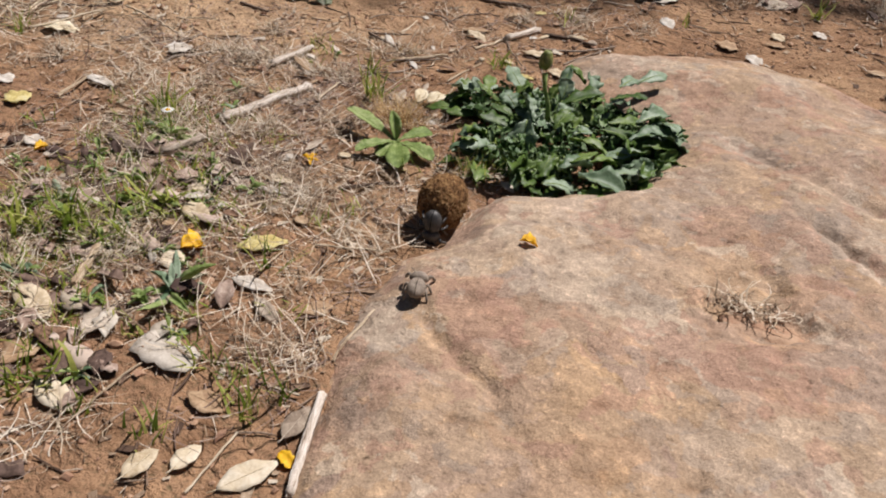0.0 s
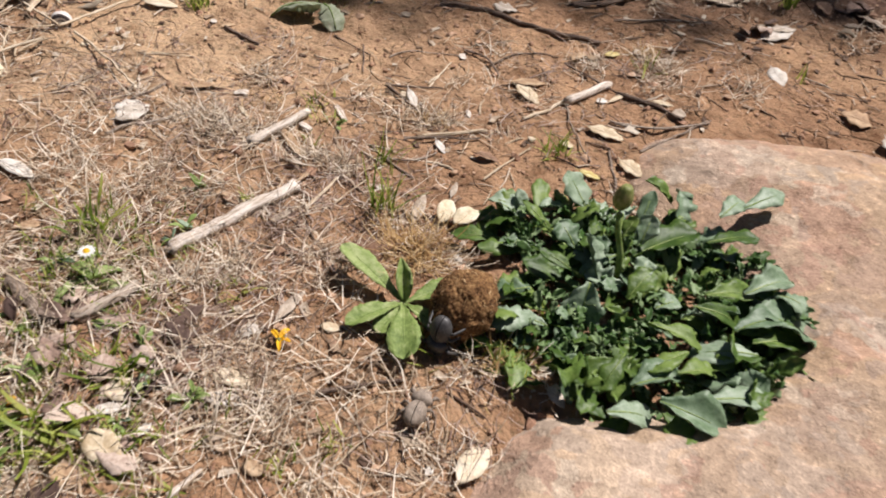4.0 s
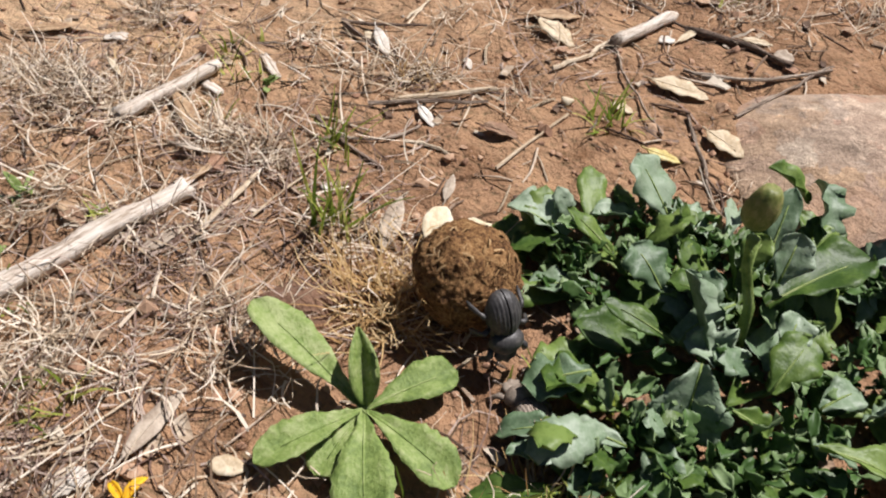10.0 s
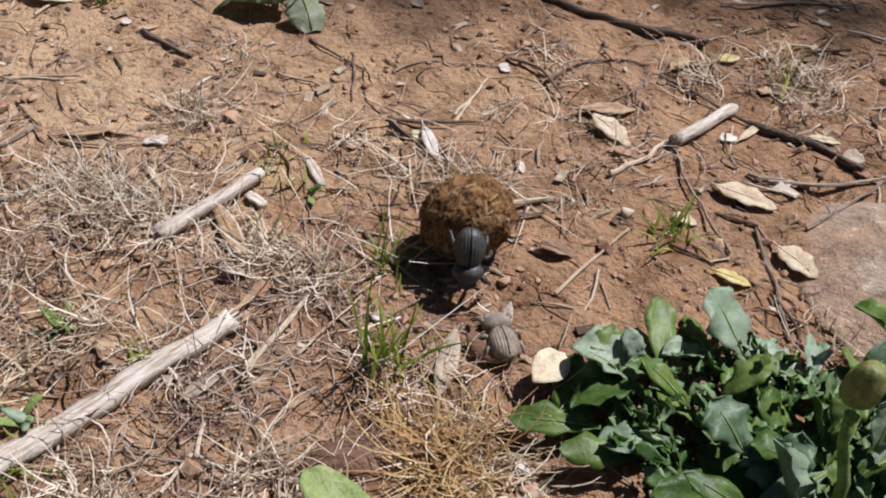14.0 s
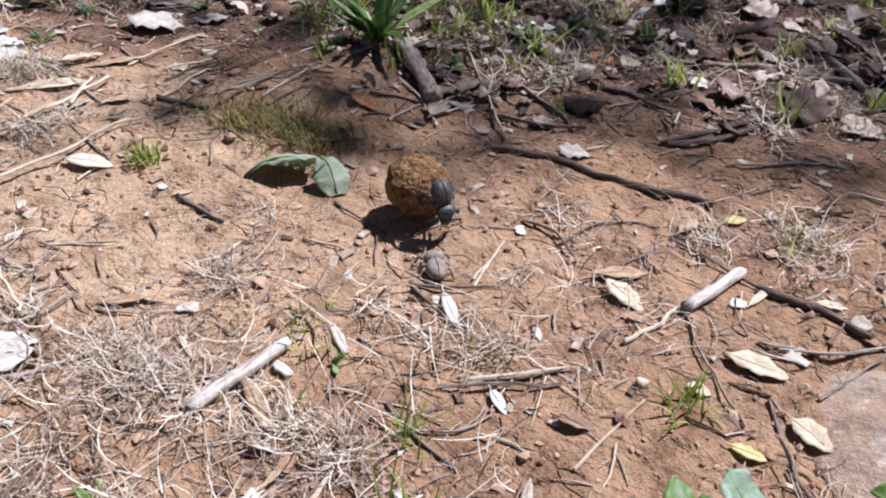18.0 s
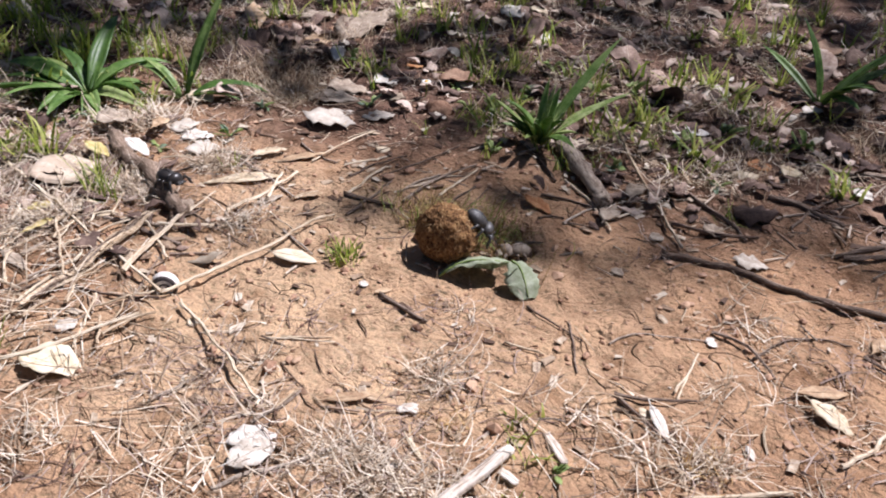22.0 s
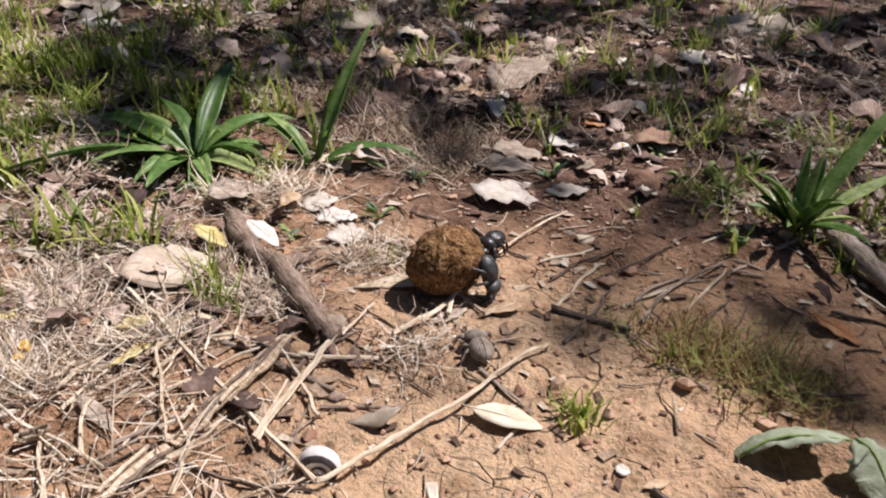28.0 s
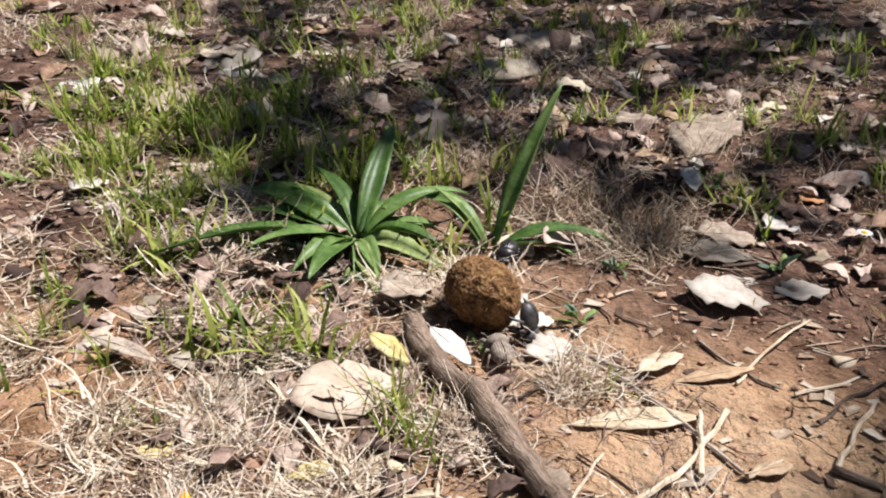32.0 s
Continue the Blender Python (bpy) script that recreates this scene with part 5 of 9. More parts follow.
white_leaf(0.365, 0.461, 0.0176, 0.0167, -26)
cream_leaf(0.316, 0.424, 0.0184, 0.0175, -21)
white_leaf(0.185, 0.491, 0.0443, 0.0239, 55)
tan_leaf(0.210, 0.600, 0.0162, 0.0154, -4)
grey_leaf(0.124, 0.540, 0.0346, 0.0269, -19)
tan_leaf(0.312, 0.399, 0.0243, 0.0185, 11)
tan_leaf(0.415, 0.362, 0.0224, 0.0118, -7)
tan_leaf(0.429, 0.611, 0.0143, 0.0136, -41)
litter_leaf(-0.388, 0.096, 0.0370, 0.0240, 12, LEAF_PALE, "pale yellowish-white fallen leaf lying on straw", cup=0.15, arch=0.3, wave=0.05)
white_leaf(-0.281, 0.011, 0.0295, 0.0109, -3)
white_leaf(-0.251, 0.094, 0.0261, 0.0166, 65)
tan_leaf(-0.101, -0.161, 0.0226, 0.0111, -1)
cream_leaf(-0.001, 0.270, 0.0271, 0.0146, -29)
cream_leaf(0.070, 0.243, 0.0300, 0.0149, -11)
cream_leaf(0.097, 0.210, 0.0216, 0.0149, -31)
white_leaf(-0.058, -0.092, 0.0245, 0.0093, 22)
white_leaf(-0.107, -0.121, 0.0179, 0.0065, 38)
cream_leaf(0.073, -0.072, 0.0303, 0.0144, 78)
white_leaf(0.101, -0.015, 0.0150, 0.0075, -37)
white_leaf(0.191, 0.410, 0.0264, 0.0168, -61)
grey_leaf(0.191, 0.505, 0.0314, 0.0165, 47)
brown_leaf(-0.084, -0.083, 0.0189, 0.0097, 40)
white_leaf(-0.069, -0.045, 0.0086, 0.0060, -13)
tan_leaf(-0.239, -0.027, 0.0180, 0.0078, 53)
tan_leaf(-0.024, -0.121, 0.0134, 0.0089, 4)
brown_leaf(-0.070, -0.136, 0.0124, 0.0074, 2)
grey_leaf(-0.051, -0.113, 0.0109, 0.0067, 33)
white_leaf(-0.084, -0.124, 0.0097, 0.0053, 83)
white_leaf(0.054, -0.084, 0.0078, 0.0040, 79)
cream_leaf(-0.031, -0.025, 0.0126, 0.0068, 15)
grey_leaf(-0.059, -0.020, 0.0320, 0.0073, 87)
ragged_leaf(-0.072, -0.049, 0.0105, 0.0063, 51)
grey_leaf(-0.026, 0.096, 0.0357, 0.0083, 99)
brown_leaf(-0.006, -0.005, 0.0170, 0.0079, 85)
tan_leaf(-0.147, 0.050, 0.0127, 0.0092, 34)
tan_leaf(0.018, -0.024, 0.0079, 0.0033, -5)
tan_leaf(-0.138, 0.123, 0.0420, 0.0078, -39)
yellow_leaf(0.071, 0.186, 0.0169, 0.0074, 0)
brown_leaf(-0.003, 0.171, 0.0183, 0.0095, 11)
tan_leaf(-0.007, 0.291, 0.0350, 0.0107, 35)
white_leaf(-0.083, 0.221, 0.0241, 0.0069, -51)
tan_leaf(-0.055, 0.181, 0.0175, 0.0059, 31)
white_leaf(-0.039, 0.170, 0.0152, 0.0058, -40)
cream_leaf(0.046, 0.217, 0.0122, 0.0075, -2)
white_leaf(-0.036, 0.224, 0.0099, 0.0041, -56)
white_leaf(0.057, 0.289, 0.0104, 0.0086, 45)
cream_leaf(0.104, 0.307, 0.0182, 0.0064, 18)
grey_leaf(0.119, 0.299, 0.0114, 0.0106, 1)
brown_leaf(-0.140, 0.046, 0.0118, 0.0073, -3)
grey_leaf(-0.122, 0.103, 0.0154, 0.0046, 18)
tan_leaf(-0.110, 0.095, 0.0257, 0.0040, 82)
grey_leaf(-0.012, 0.126, 0.0175, 0.0047, 97)
white_leaf(-0.071, 0.308, 0.0068, 0.0064, -11)
white_leaf(-0.188, 0.125, 0.0150, 0.0040, 48)
grey_leaf(-0.104, 0.050, 0.0193, 0.0057, 65)
brown_leaf(-0.097, 0.077, 0.0178, 0.0054, -22)
cream_leaf(-0.186, 0.138, 0.0187, 0.0028, -35)
white_leaf(0.068, 0.388, 0.0085, 0.0080, 5)
white_leaf(-0.060, 0.105, 0.0048, 0.0035, 6)
white_leaf(0.014, 0.065, 0.0079, 0.0041, -23)
cream_leaf(-0.334, 0.245, 0.0320, 0.0135, 10, wave=0.02)
ragged_leaf(-0.439, 0.454, 0.0473, 0.0322, 53)
ragged_leaf(-0.409, 0.483, 0.0242, 0.0230, 71)
white_leaf(-0.510, 0.363, 0.0159, 0.0151, 60)
rust_leaf(-0.082, 0.566, 0.0250, 0.0193, 43)
grey_leaf(-0.172, 0.428, 0.0373, 0.0159, 91)
grey_leaf(-0.164, 0.470, 0.0506, 0.0155, 94)
grey_leaf(-0.144, 0.352, 0.0098, 0.0093, -18)
rust_leaf(-0.223, 0.405, 0.0282, 0.0148, -23)
tan_leaf(0.021, 0.355, 0.0230, 0.0106, 71)
yellow_leaf(0.048, 0.374, 0.0150, 0.0076, 34)
tan_leaf(0.032, 0.359, 0.0111, 0.0074, 33)
white_leaf(0.000, 0.555, 0.0170, 0.0161, -26)
ragged_leaf(-0.064, 0.408, 0.0203, 0.0193, 43)
grey_leaf(-0.096, 0.439, 0.0189, 0.0162, -34)
grey_leaf(0.111, 0.743, 0.0365, 0.0347, -15)
grey_leaf(0.069, 0.723, 0.0311, 0.0259, 48)
ragged_leaf(-0.156, 0.714, 0.0406, 0.0386, -18)
cream_leaf(0.068, 0.303, 0.0287, 0.0045, 67)
grey_leaf(-0.131, 0.408, 0.0118, 0.0112, 49)
cream_leaf(-0.057, 0.564, 0.0294, 0.0184, 77)
white_leaf(-0.054, 0.723, 0.0397, 0.0170, 65)
tan_leaf(-0.118, 0.564, 0.0108, 0.0087, 62)
tan_leaf(-0.224, 0.160, 0.0183, 0.0052, 13)
grey_leaf(-0.441, 0.259, 0.0185, 0.0176, -11)
white_leaf(-0.407, 0.124, 0.0140, 0.0124, 90)
white_leaf(-0.149, 0.597, 0.0400, 0.0154, 29)
white_leaf(-0.136, 0.563, 0.0249, 0.0086, 61)
white_leaf(-0.515, 0.357, 0.0230, 0.0193, 66)
tan_leaf(-0.234, 0.152, 0.0251, 0.0063, 38)
white_leaf(-0.204, 0.164, 0.0133, 0.0065, 57)
tan_leaf(-0.375, 0.321, 0.0221, 0.0086, 55)
white_leaf(-0.073, 0.312, 0.0080, 0.0043, 63)
cream_leaf(-0.091, 0.225, 0.0108, 0.0058, -33)
grey_leaf(-0.576, 0.332, 0.0334, 0.0301, 70)
yellow_leaf(-0.519, 0.205, 0.0194, 0.0096, 62)
white_leaf(-0.374, 0.678, 0.0085, 0.0080, 57)
cream_leaf(-0.345, 0.161, 0.0085, 0.0065, 77)
grey_leaf(-0.467, 0.520, 0.0406, 0.0334, 45)
grey_leaf(-0.464, 0.493, 0.0435, 0.0229, 29)
white_leaf(-0.444, 0.555, 0.0277, 0.0248, 66)
grey_leaf(-0.546, 0.681, 0.1207, 0.0568, 102)
cream_leaf(-0.526, 0.793, 0.0248, 0.0236, 52)
tan_leaf(-0.559, 0.606, 0.0292, 0.0277, 48)
tan_leaf(-0.774, 0.461, 0.0816, 0.0537, 89)
cream_leaf(-0.700, 0.732, 0.0398, 0.0378, 51)
tan_leaf(-0.541, 0.346, 0.0327, 0.0128, 112)
ragged_leaf(-0.490, 0.339, 0.0283, 0.0176, 90)
rust_leaf(-0.441, 0.612, 0.0196, 0.0186, 56)
grey_leaf(-0.223, 0.519, 0.0285, 0.0262, 40)
cream_leaf(-0.321, 0.932, 0.0341, 0.0324, 27)
white_leaf(-0.421, 0.831, 0.0374, 0.0329, -25)
yellow_leaf(-0.502, 0.189, 0.0256, 0.0079, 92)
grey_leaf(-0.483, 0.152, 0.0287, 0.0082, -10)
cream_leaf(-0.476, 0.223, 0.0130, 0.0086, 66)
white_leaf(-0.281, 0.246, 0.0063, 0.0060, 25)
tan_leaf(-0.267, 0.246, 0.0133, 0.0046, 53)
yellow_leaf(-0.585, 0.181, 0.0112, 0.0106, 34)
cream_leaf(-0.499, 0.225, 0.0175, 0.0111, 26)
litter_leaf(-0.543, 0.247, 0.0490, 0.0350, 61, LEAF_BEIGE, "broad flat beige fallen leaf propped on the dry litter", cup=0.02, arch=0.1, wave=0.01, tilt=20)
cream_leaf(-0.441, 0.362, 0.0372, 0.0125, 79)
tan_leaf(-0.418, 0.370, 0.0436, 0.0105, 51)
cream_leaf(-0.433, 0.317, 0.0595, 0.0155, 40, profile=lance, wave=0.02)
grey_leaf(-0.396, 0.301, 0.0226, 0.0079, 67)
yellow_leaf(-0.582, 0.174, 0.0160, 0.0104, 41)
cream_leaf(-0.677, 0.207, 0.0142, 0.0135, 47)
cream_leaf(-0.565, 0.423, 0.0262, 0.0248, -0)
ragged_leaf(-0.533, 0.365, 0.0251, 0.0172, 95)
grey_leaf(-0.508, 0.927, 0.0418, 0.0398, -17)
grey_leaf(-0.405, 0.981, 0.0927, 0.0843, -58)
tan_leaf(-0.436, 0.937, 0.0664, 0.0520, -55)
white_leaf(-0.843, 0.304, 0.0294, 0.0279, 109)
white_leaf(-0.374, 0.593, 0.0198, 0.0188, -34)
white_leaf(-0.849, 0.436, 0.0163, 0.0155, 62)
white_leaf(-0.369, 0.682, 0.0167, 0.0159, 56)
yellow_leaf(-0.547, 0.283, 0.0281, 0.0122, -7)
white_leaf(-0.525, 0.303, 0.0319, 0.0128, -15)
white_leaf(-0.548, 0.640, 0.0160, 0.0152, 80)
tan_leaf(-0.664, 0.633, 0.0805, 0.0234, -49)
grey_leaf(-0.566, 0.201, 0.0227, 0.0106, -166)
grey_leaf(-0.608, 0.682, 0.0484, 0.0404, 79)
tan_leaf(-0.621, 0.444, 0.0315, 0.0113, -36)
white_leaf(-1.071, 0.431, 0.0543, 0.0425, -8)
grey_leaf(-0.975, 0.457, 0.0938, 0.0371, -12)
white_leaf(-0.614, 0.822, 0.0227, 0.0215, 64)
tan_leaf(-0.905, 0.507, 0.0358, 0.0340, 7)
cream_leaf(-0.397, 0.857, 0.0238, 0.0227, -10)
grey_leaf(-0.939, 0.584, 0.0617, 0.0500, 95)
tan_leaf(-0.849, 0.656, 0.0396, 0.0376, 69)
grey_leaf(-1.056, 0.595, 0.0642, 0.0609, 72)
grey_leaf(-0.552, 1.096, 0.0618, 0.0587, 66)
tan_leaf(-0.671, 0.850, 0.0563, 0.0370, 76)
grey_leaf(-0.589, 0.997, 0.0445, 0.0422, 74)
grey_leaf(-1.242, 0.583, 0.0469, 0.0445, 76)
tan_leaf(-1.045, 0.739, 0.0661, 0.0628, 80)
tan_leaf(-0.684, 1.077, 0.0568, 0.0536, 73)
grey_leaf(-0.652, 0.206, 0.0397, 0.0095, 12)
petal(-0.074, -0.179, 0.0159, 0.0151, 46)
petal(0.059, -0.314, 0.0129, 0.0072, -29)
petal(-0.248, -0.107, 0.0107, 0.0101, 60)
petal(-0.547, 0.162, 0.0074, 0.0070, 44)
petal(-0.535, 0.149, 0.0071, 0.0054, 43)
petal(-0.542, 0.157, 0.0076, 0.0051, 61)
petal(-0.150, -0.139, 0.0057, 0.0054, 46)
wood_chip(-0.126, 0.179, 0.0201, 0.0050, -42)
wood_chip(-0.202, 0.164, 0.0080, 0.0049, 1)
wood_chip(-0.139, 0.147, 0.0109, 0.0049, -15)
flake(-0.090, 0.531, 0.0231, 0.0219, 30)
flake(-0.372, 0.426, 0.0124, 0.0118, 36)
flake(0.020, 0.209, 0.0064, 0.0061, 13)
stone(-0.042, 0.044, 0.0338, 0.0215, 33)
stone(-0.370, 0.527, 0.0272, 0.0258, 19)
stone(0.170, 0.050, 0.0190, 0.0180, 24, 0.55)
flat_stone(-0.412, 0.971, 0.0441, 0.0419, 5)
flat_stone(-0.794, 0.751, 0.0799, 0.0759, 46)
flat_stone(-0.819, 0.881, 0.0883, 0.0839, -1)
green_tuft(-0.048, 0.086, 0.040, 30)
green_tuft(-0.700, 0.190, 0.034, 16)
green_tuft(-0.745, 0.262, 0.038, 18)
green_tuft(-0.672, 0.150, 0.030, 12)
green_tuft(-0.730, 0.215, 0.034, 14)
green_tuft(-0.660, 0.235, 0.032, 14)
green_tuft(-0.775, 0.300, 0.040, 18)
green_tuft(0.070, -0.006, 0.026, 26)
dry_tuft(0.060, -0.004, 0.030, 60)
green_tuft(-0.128, 0.135, 0.022, 8)
green_tuft(0.042, 0.202, 0.024, 18)
green_tuft(-0.144, 0.181, 0.016, 10)
green_tuft(-0.307, 0.266, 0.017, 34)
green_tuft(-0.020, -0.179, 0.034, 9)
green_tuft(0.025, -0.291, 0.030, 16)
green_tuft(-0.201, -0.006, 0.022, 12)
green_tuft(0.034, -0.275, 0.030, 8)
green_tuft(-0.069, 0.135, 0.026, 16)
green_tuft(-0.084, -0.293, 0.020, 10)
green_tuft(-0.098, -0.316, 0.030, 14)
green_tuft(-0.175, -0.039, 0.020, 14)
green_tuft(-0.138, 0.166, 0.030, 9)
green_tuft(0.037, 0.203, 0.020, 12)
green_tuft(0.026, -0.023, 0.030, 5)
green_tuft(0.073, 0.008, 0.024, 22)
green_tuft(-0.309, 0.268, 0.018, 22)
green_tuft(-0.260, 0.504, 0.035, 16)
green_tuft(-0.075, 0.614, 0.030, 10)
green_tuft(0.028, 0.620, 0.026, 10)
green_tuft(-0.090, 0.458, 0.022, 8)
green_tuft(-0.516, 0.250, 0.042, 16)
green_tuft(-0.605, 0.282, 0.028, 14)
green_tuft(-0.675, 0.337, 0.030, 12)
green_tuft(-0.772, 0.360, 0.050, 22)
green_tuft(-0.779, 0.340, 0.050, 18)
green_tuft(-0.780, 0.312, 0.050, 16)
green_tuft(-0.233, 0.341, 0.020, 8)
green_tuft(-0.515, 0.247, 0.035, 20)
green_tuft(-0.492, 0.238, 0.030, 12)
green_tuft(-0.606, 0.276, 0.026, 14)
green_tuft(-0.454, 0.331, 0.018, 10)
green_tuft(-0.783, 0.367, 0.045, 22)
green_tuft(-0.755, 0.314, 0.050, 18)
green_tuft(-0.799, 0.317, 0.050, 16)
green_tuft(-1.080, 0.460, 0.060, 30)
green_tuft(-0.982, 0.440, 0.060, 28)
green_tuft(-0.938, 0.359, 0.060, 26)
green_tuft(-0.949, 0.798, 0.050, 16)
green_tuft(-0.703, 0.818, 0.060, 20)
green_tuft(-0.582, 0.907, 0.050, 14)
green_tuft(-0.497, 0.774, 0.060, 12)
green_tuft(-0.433, 0.842, 0.060, 16)
green_tuft(-0.345, 0.658, 0.050, 24)
green_tuft(-0.347, 0.609, 0.040, 16)
green_tuft(-0.383, 0.631, 0.030, 12)
green_tuft(-0.563, 1.085, 0.060, 12)
green_tuft(-0.630, 0.394, 0.030, 20)
green_tuft(-0.683, 0.314, 0.030, 12)
green_tuft(-0.450, 0.534, 0.030, 5)
green_tuft(-0.356, 0.479, 0.025, 8)
green_tuft(-0.292, 0.462, 0.030, 6)
green_tuft(-0.229, 0.481, 0.030, 14)
green_tuft(-0.275, 0.338, 0.018, 16)
green_tuft(-0.287, 0.331, 0.018, 10)
green_tuft(-0.421, 0.081, 0.030, 16)
green_tuft(0.079, 0.360, 0.020, 10)
green_tuft(0.214, 0.420, 0.020, 8)
green_tuft(-0.143, -0.108, 0.020, 16)
green_tuft(-0.125, -0.095, 0.020, 14)
green_tuft(-0.762, 0.277, 0.040, 12)
green_tuft(-0.633, 0.340, 0.020, 10)
green_tuft(-0.656, 0.193, 0.030, 12)
green_tuft(-0.229, -0.074, 0.014, 18)
green_tuft(-0.176, -0.099, 0.014, 18)
green_tuft(-0.186, -0.193, 0.014, 22)
green_tuft(-0.171, -0.172, 0.014, 20)
green_tuft(-0.219, -0.170, 0.014, 18)
green_tuft(-0.154, -0.125, 0.012, 14)
green_tuft(-0.070, -0.159, 0.018, 12)
green_tuft(-0.061, -0.259, 0.012, 16)
green_tuft(-0.045, -0.236, 0.012, 12)
green_tuft(0.010, -0.275, 0.022, 14)
green_tuft(-0.058, -0.318, 0.016, 14)
green_tuft(-0.107, -0.292, 0.020, 14)
green_tuft(-0.015, -0.323, 0.020, 12)
green_tuft(-0.011, -0.269, 0.020, 10)
green_tuft(-0.186, -0.221, 0.020, 12)
green_tuft(0.008, -0.215, 0.020, 8)
green_tuft(0.053, 0.043, 0.020, 20)
green_tuft(0.080, 0.034, 0.018, 16)
green_tuft(-0.183, -0.087, 0.014, 16)
green_tuft(-0.151, -0.107, 0.012, 18)
green_tuft(-0.149, -0.130, 0.012, 16)
green_tuft(-0.098, -0.107, 0.012, 10)
green_tuft(-0.162, 0.021, 0.010, 12)
green_tuft(-0.835, 0.304, 0.050, 20)
green_tuft(-0.880, 0.354, 0.055, 22)
green_tuft(-0.981, 0.400, 0.060, 24)
green_tuft(-1.071, 0.518, 0.060, 20)
green_tuft(-0.850, 0.407, 0.050, 14)
green_tuft(-0.759, 0.359, 0.040, 14)
green_tuft(-1.182, 0.494, 0.060, 20)
green_tuft(-1.183, 0.625, 0.060, 16)
green_tuft(-1.160, 0.718, 0.060, 12)
green_tuft(-0.880, 0.748, 0.050, 14)
green_tuft(-0.789, 0.955, 0.060, 16)
green_tuft(-0.700, 0.983, 0.050, 14)
green_tuft(-0.470, 0.683, 0.050, 8)
green_tuft(-0.488, 0.921, 0.050, 12)
green_tuft(-0.390, 0.993, 0.050, 16)
green_tuft(-0.436, 1.179, 0.060, 14)
green_tuft(-0.651, 0.642, 0.040, 8)
green_tuft(-0.717, 0.488, 0.035, 8)
green_tuft(-0.602, 0.185, 0.030, 10)
dry_tuft(-0.012, 0.054, 0.040, 150)
dry_tuft(-0.023, 0.067, 0.026, 60)
dry_tuft(-0.214, 0.000, 0.020, 40)
dry_tuft(0.074, 0.387, 0.025, 50)
dry_tuft(-0.055, 0.199, 0.020, 40)
dry_tuft(-0.181, 0.163, 0.018, 30)

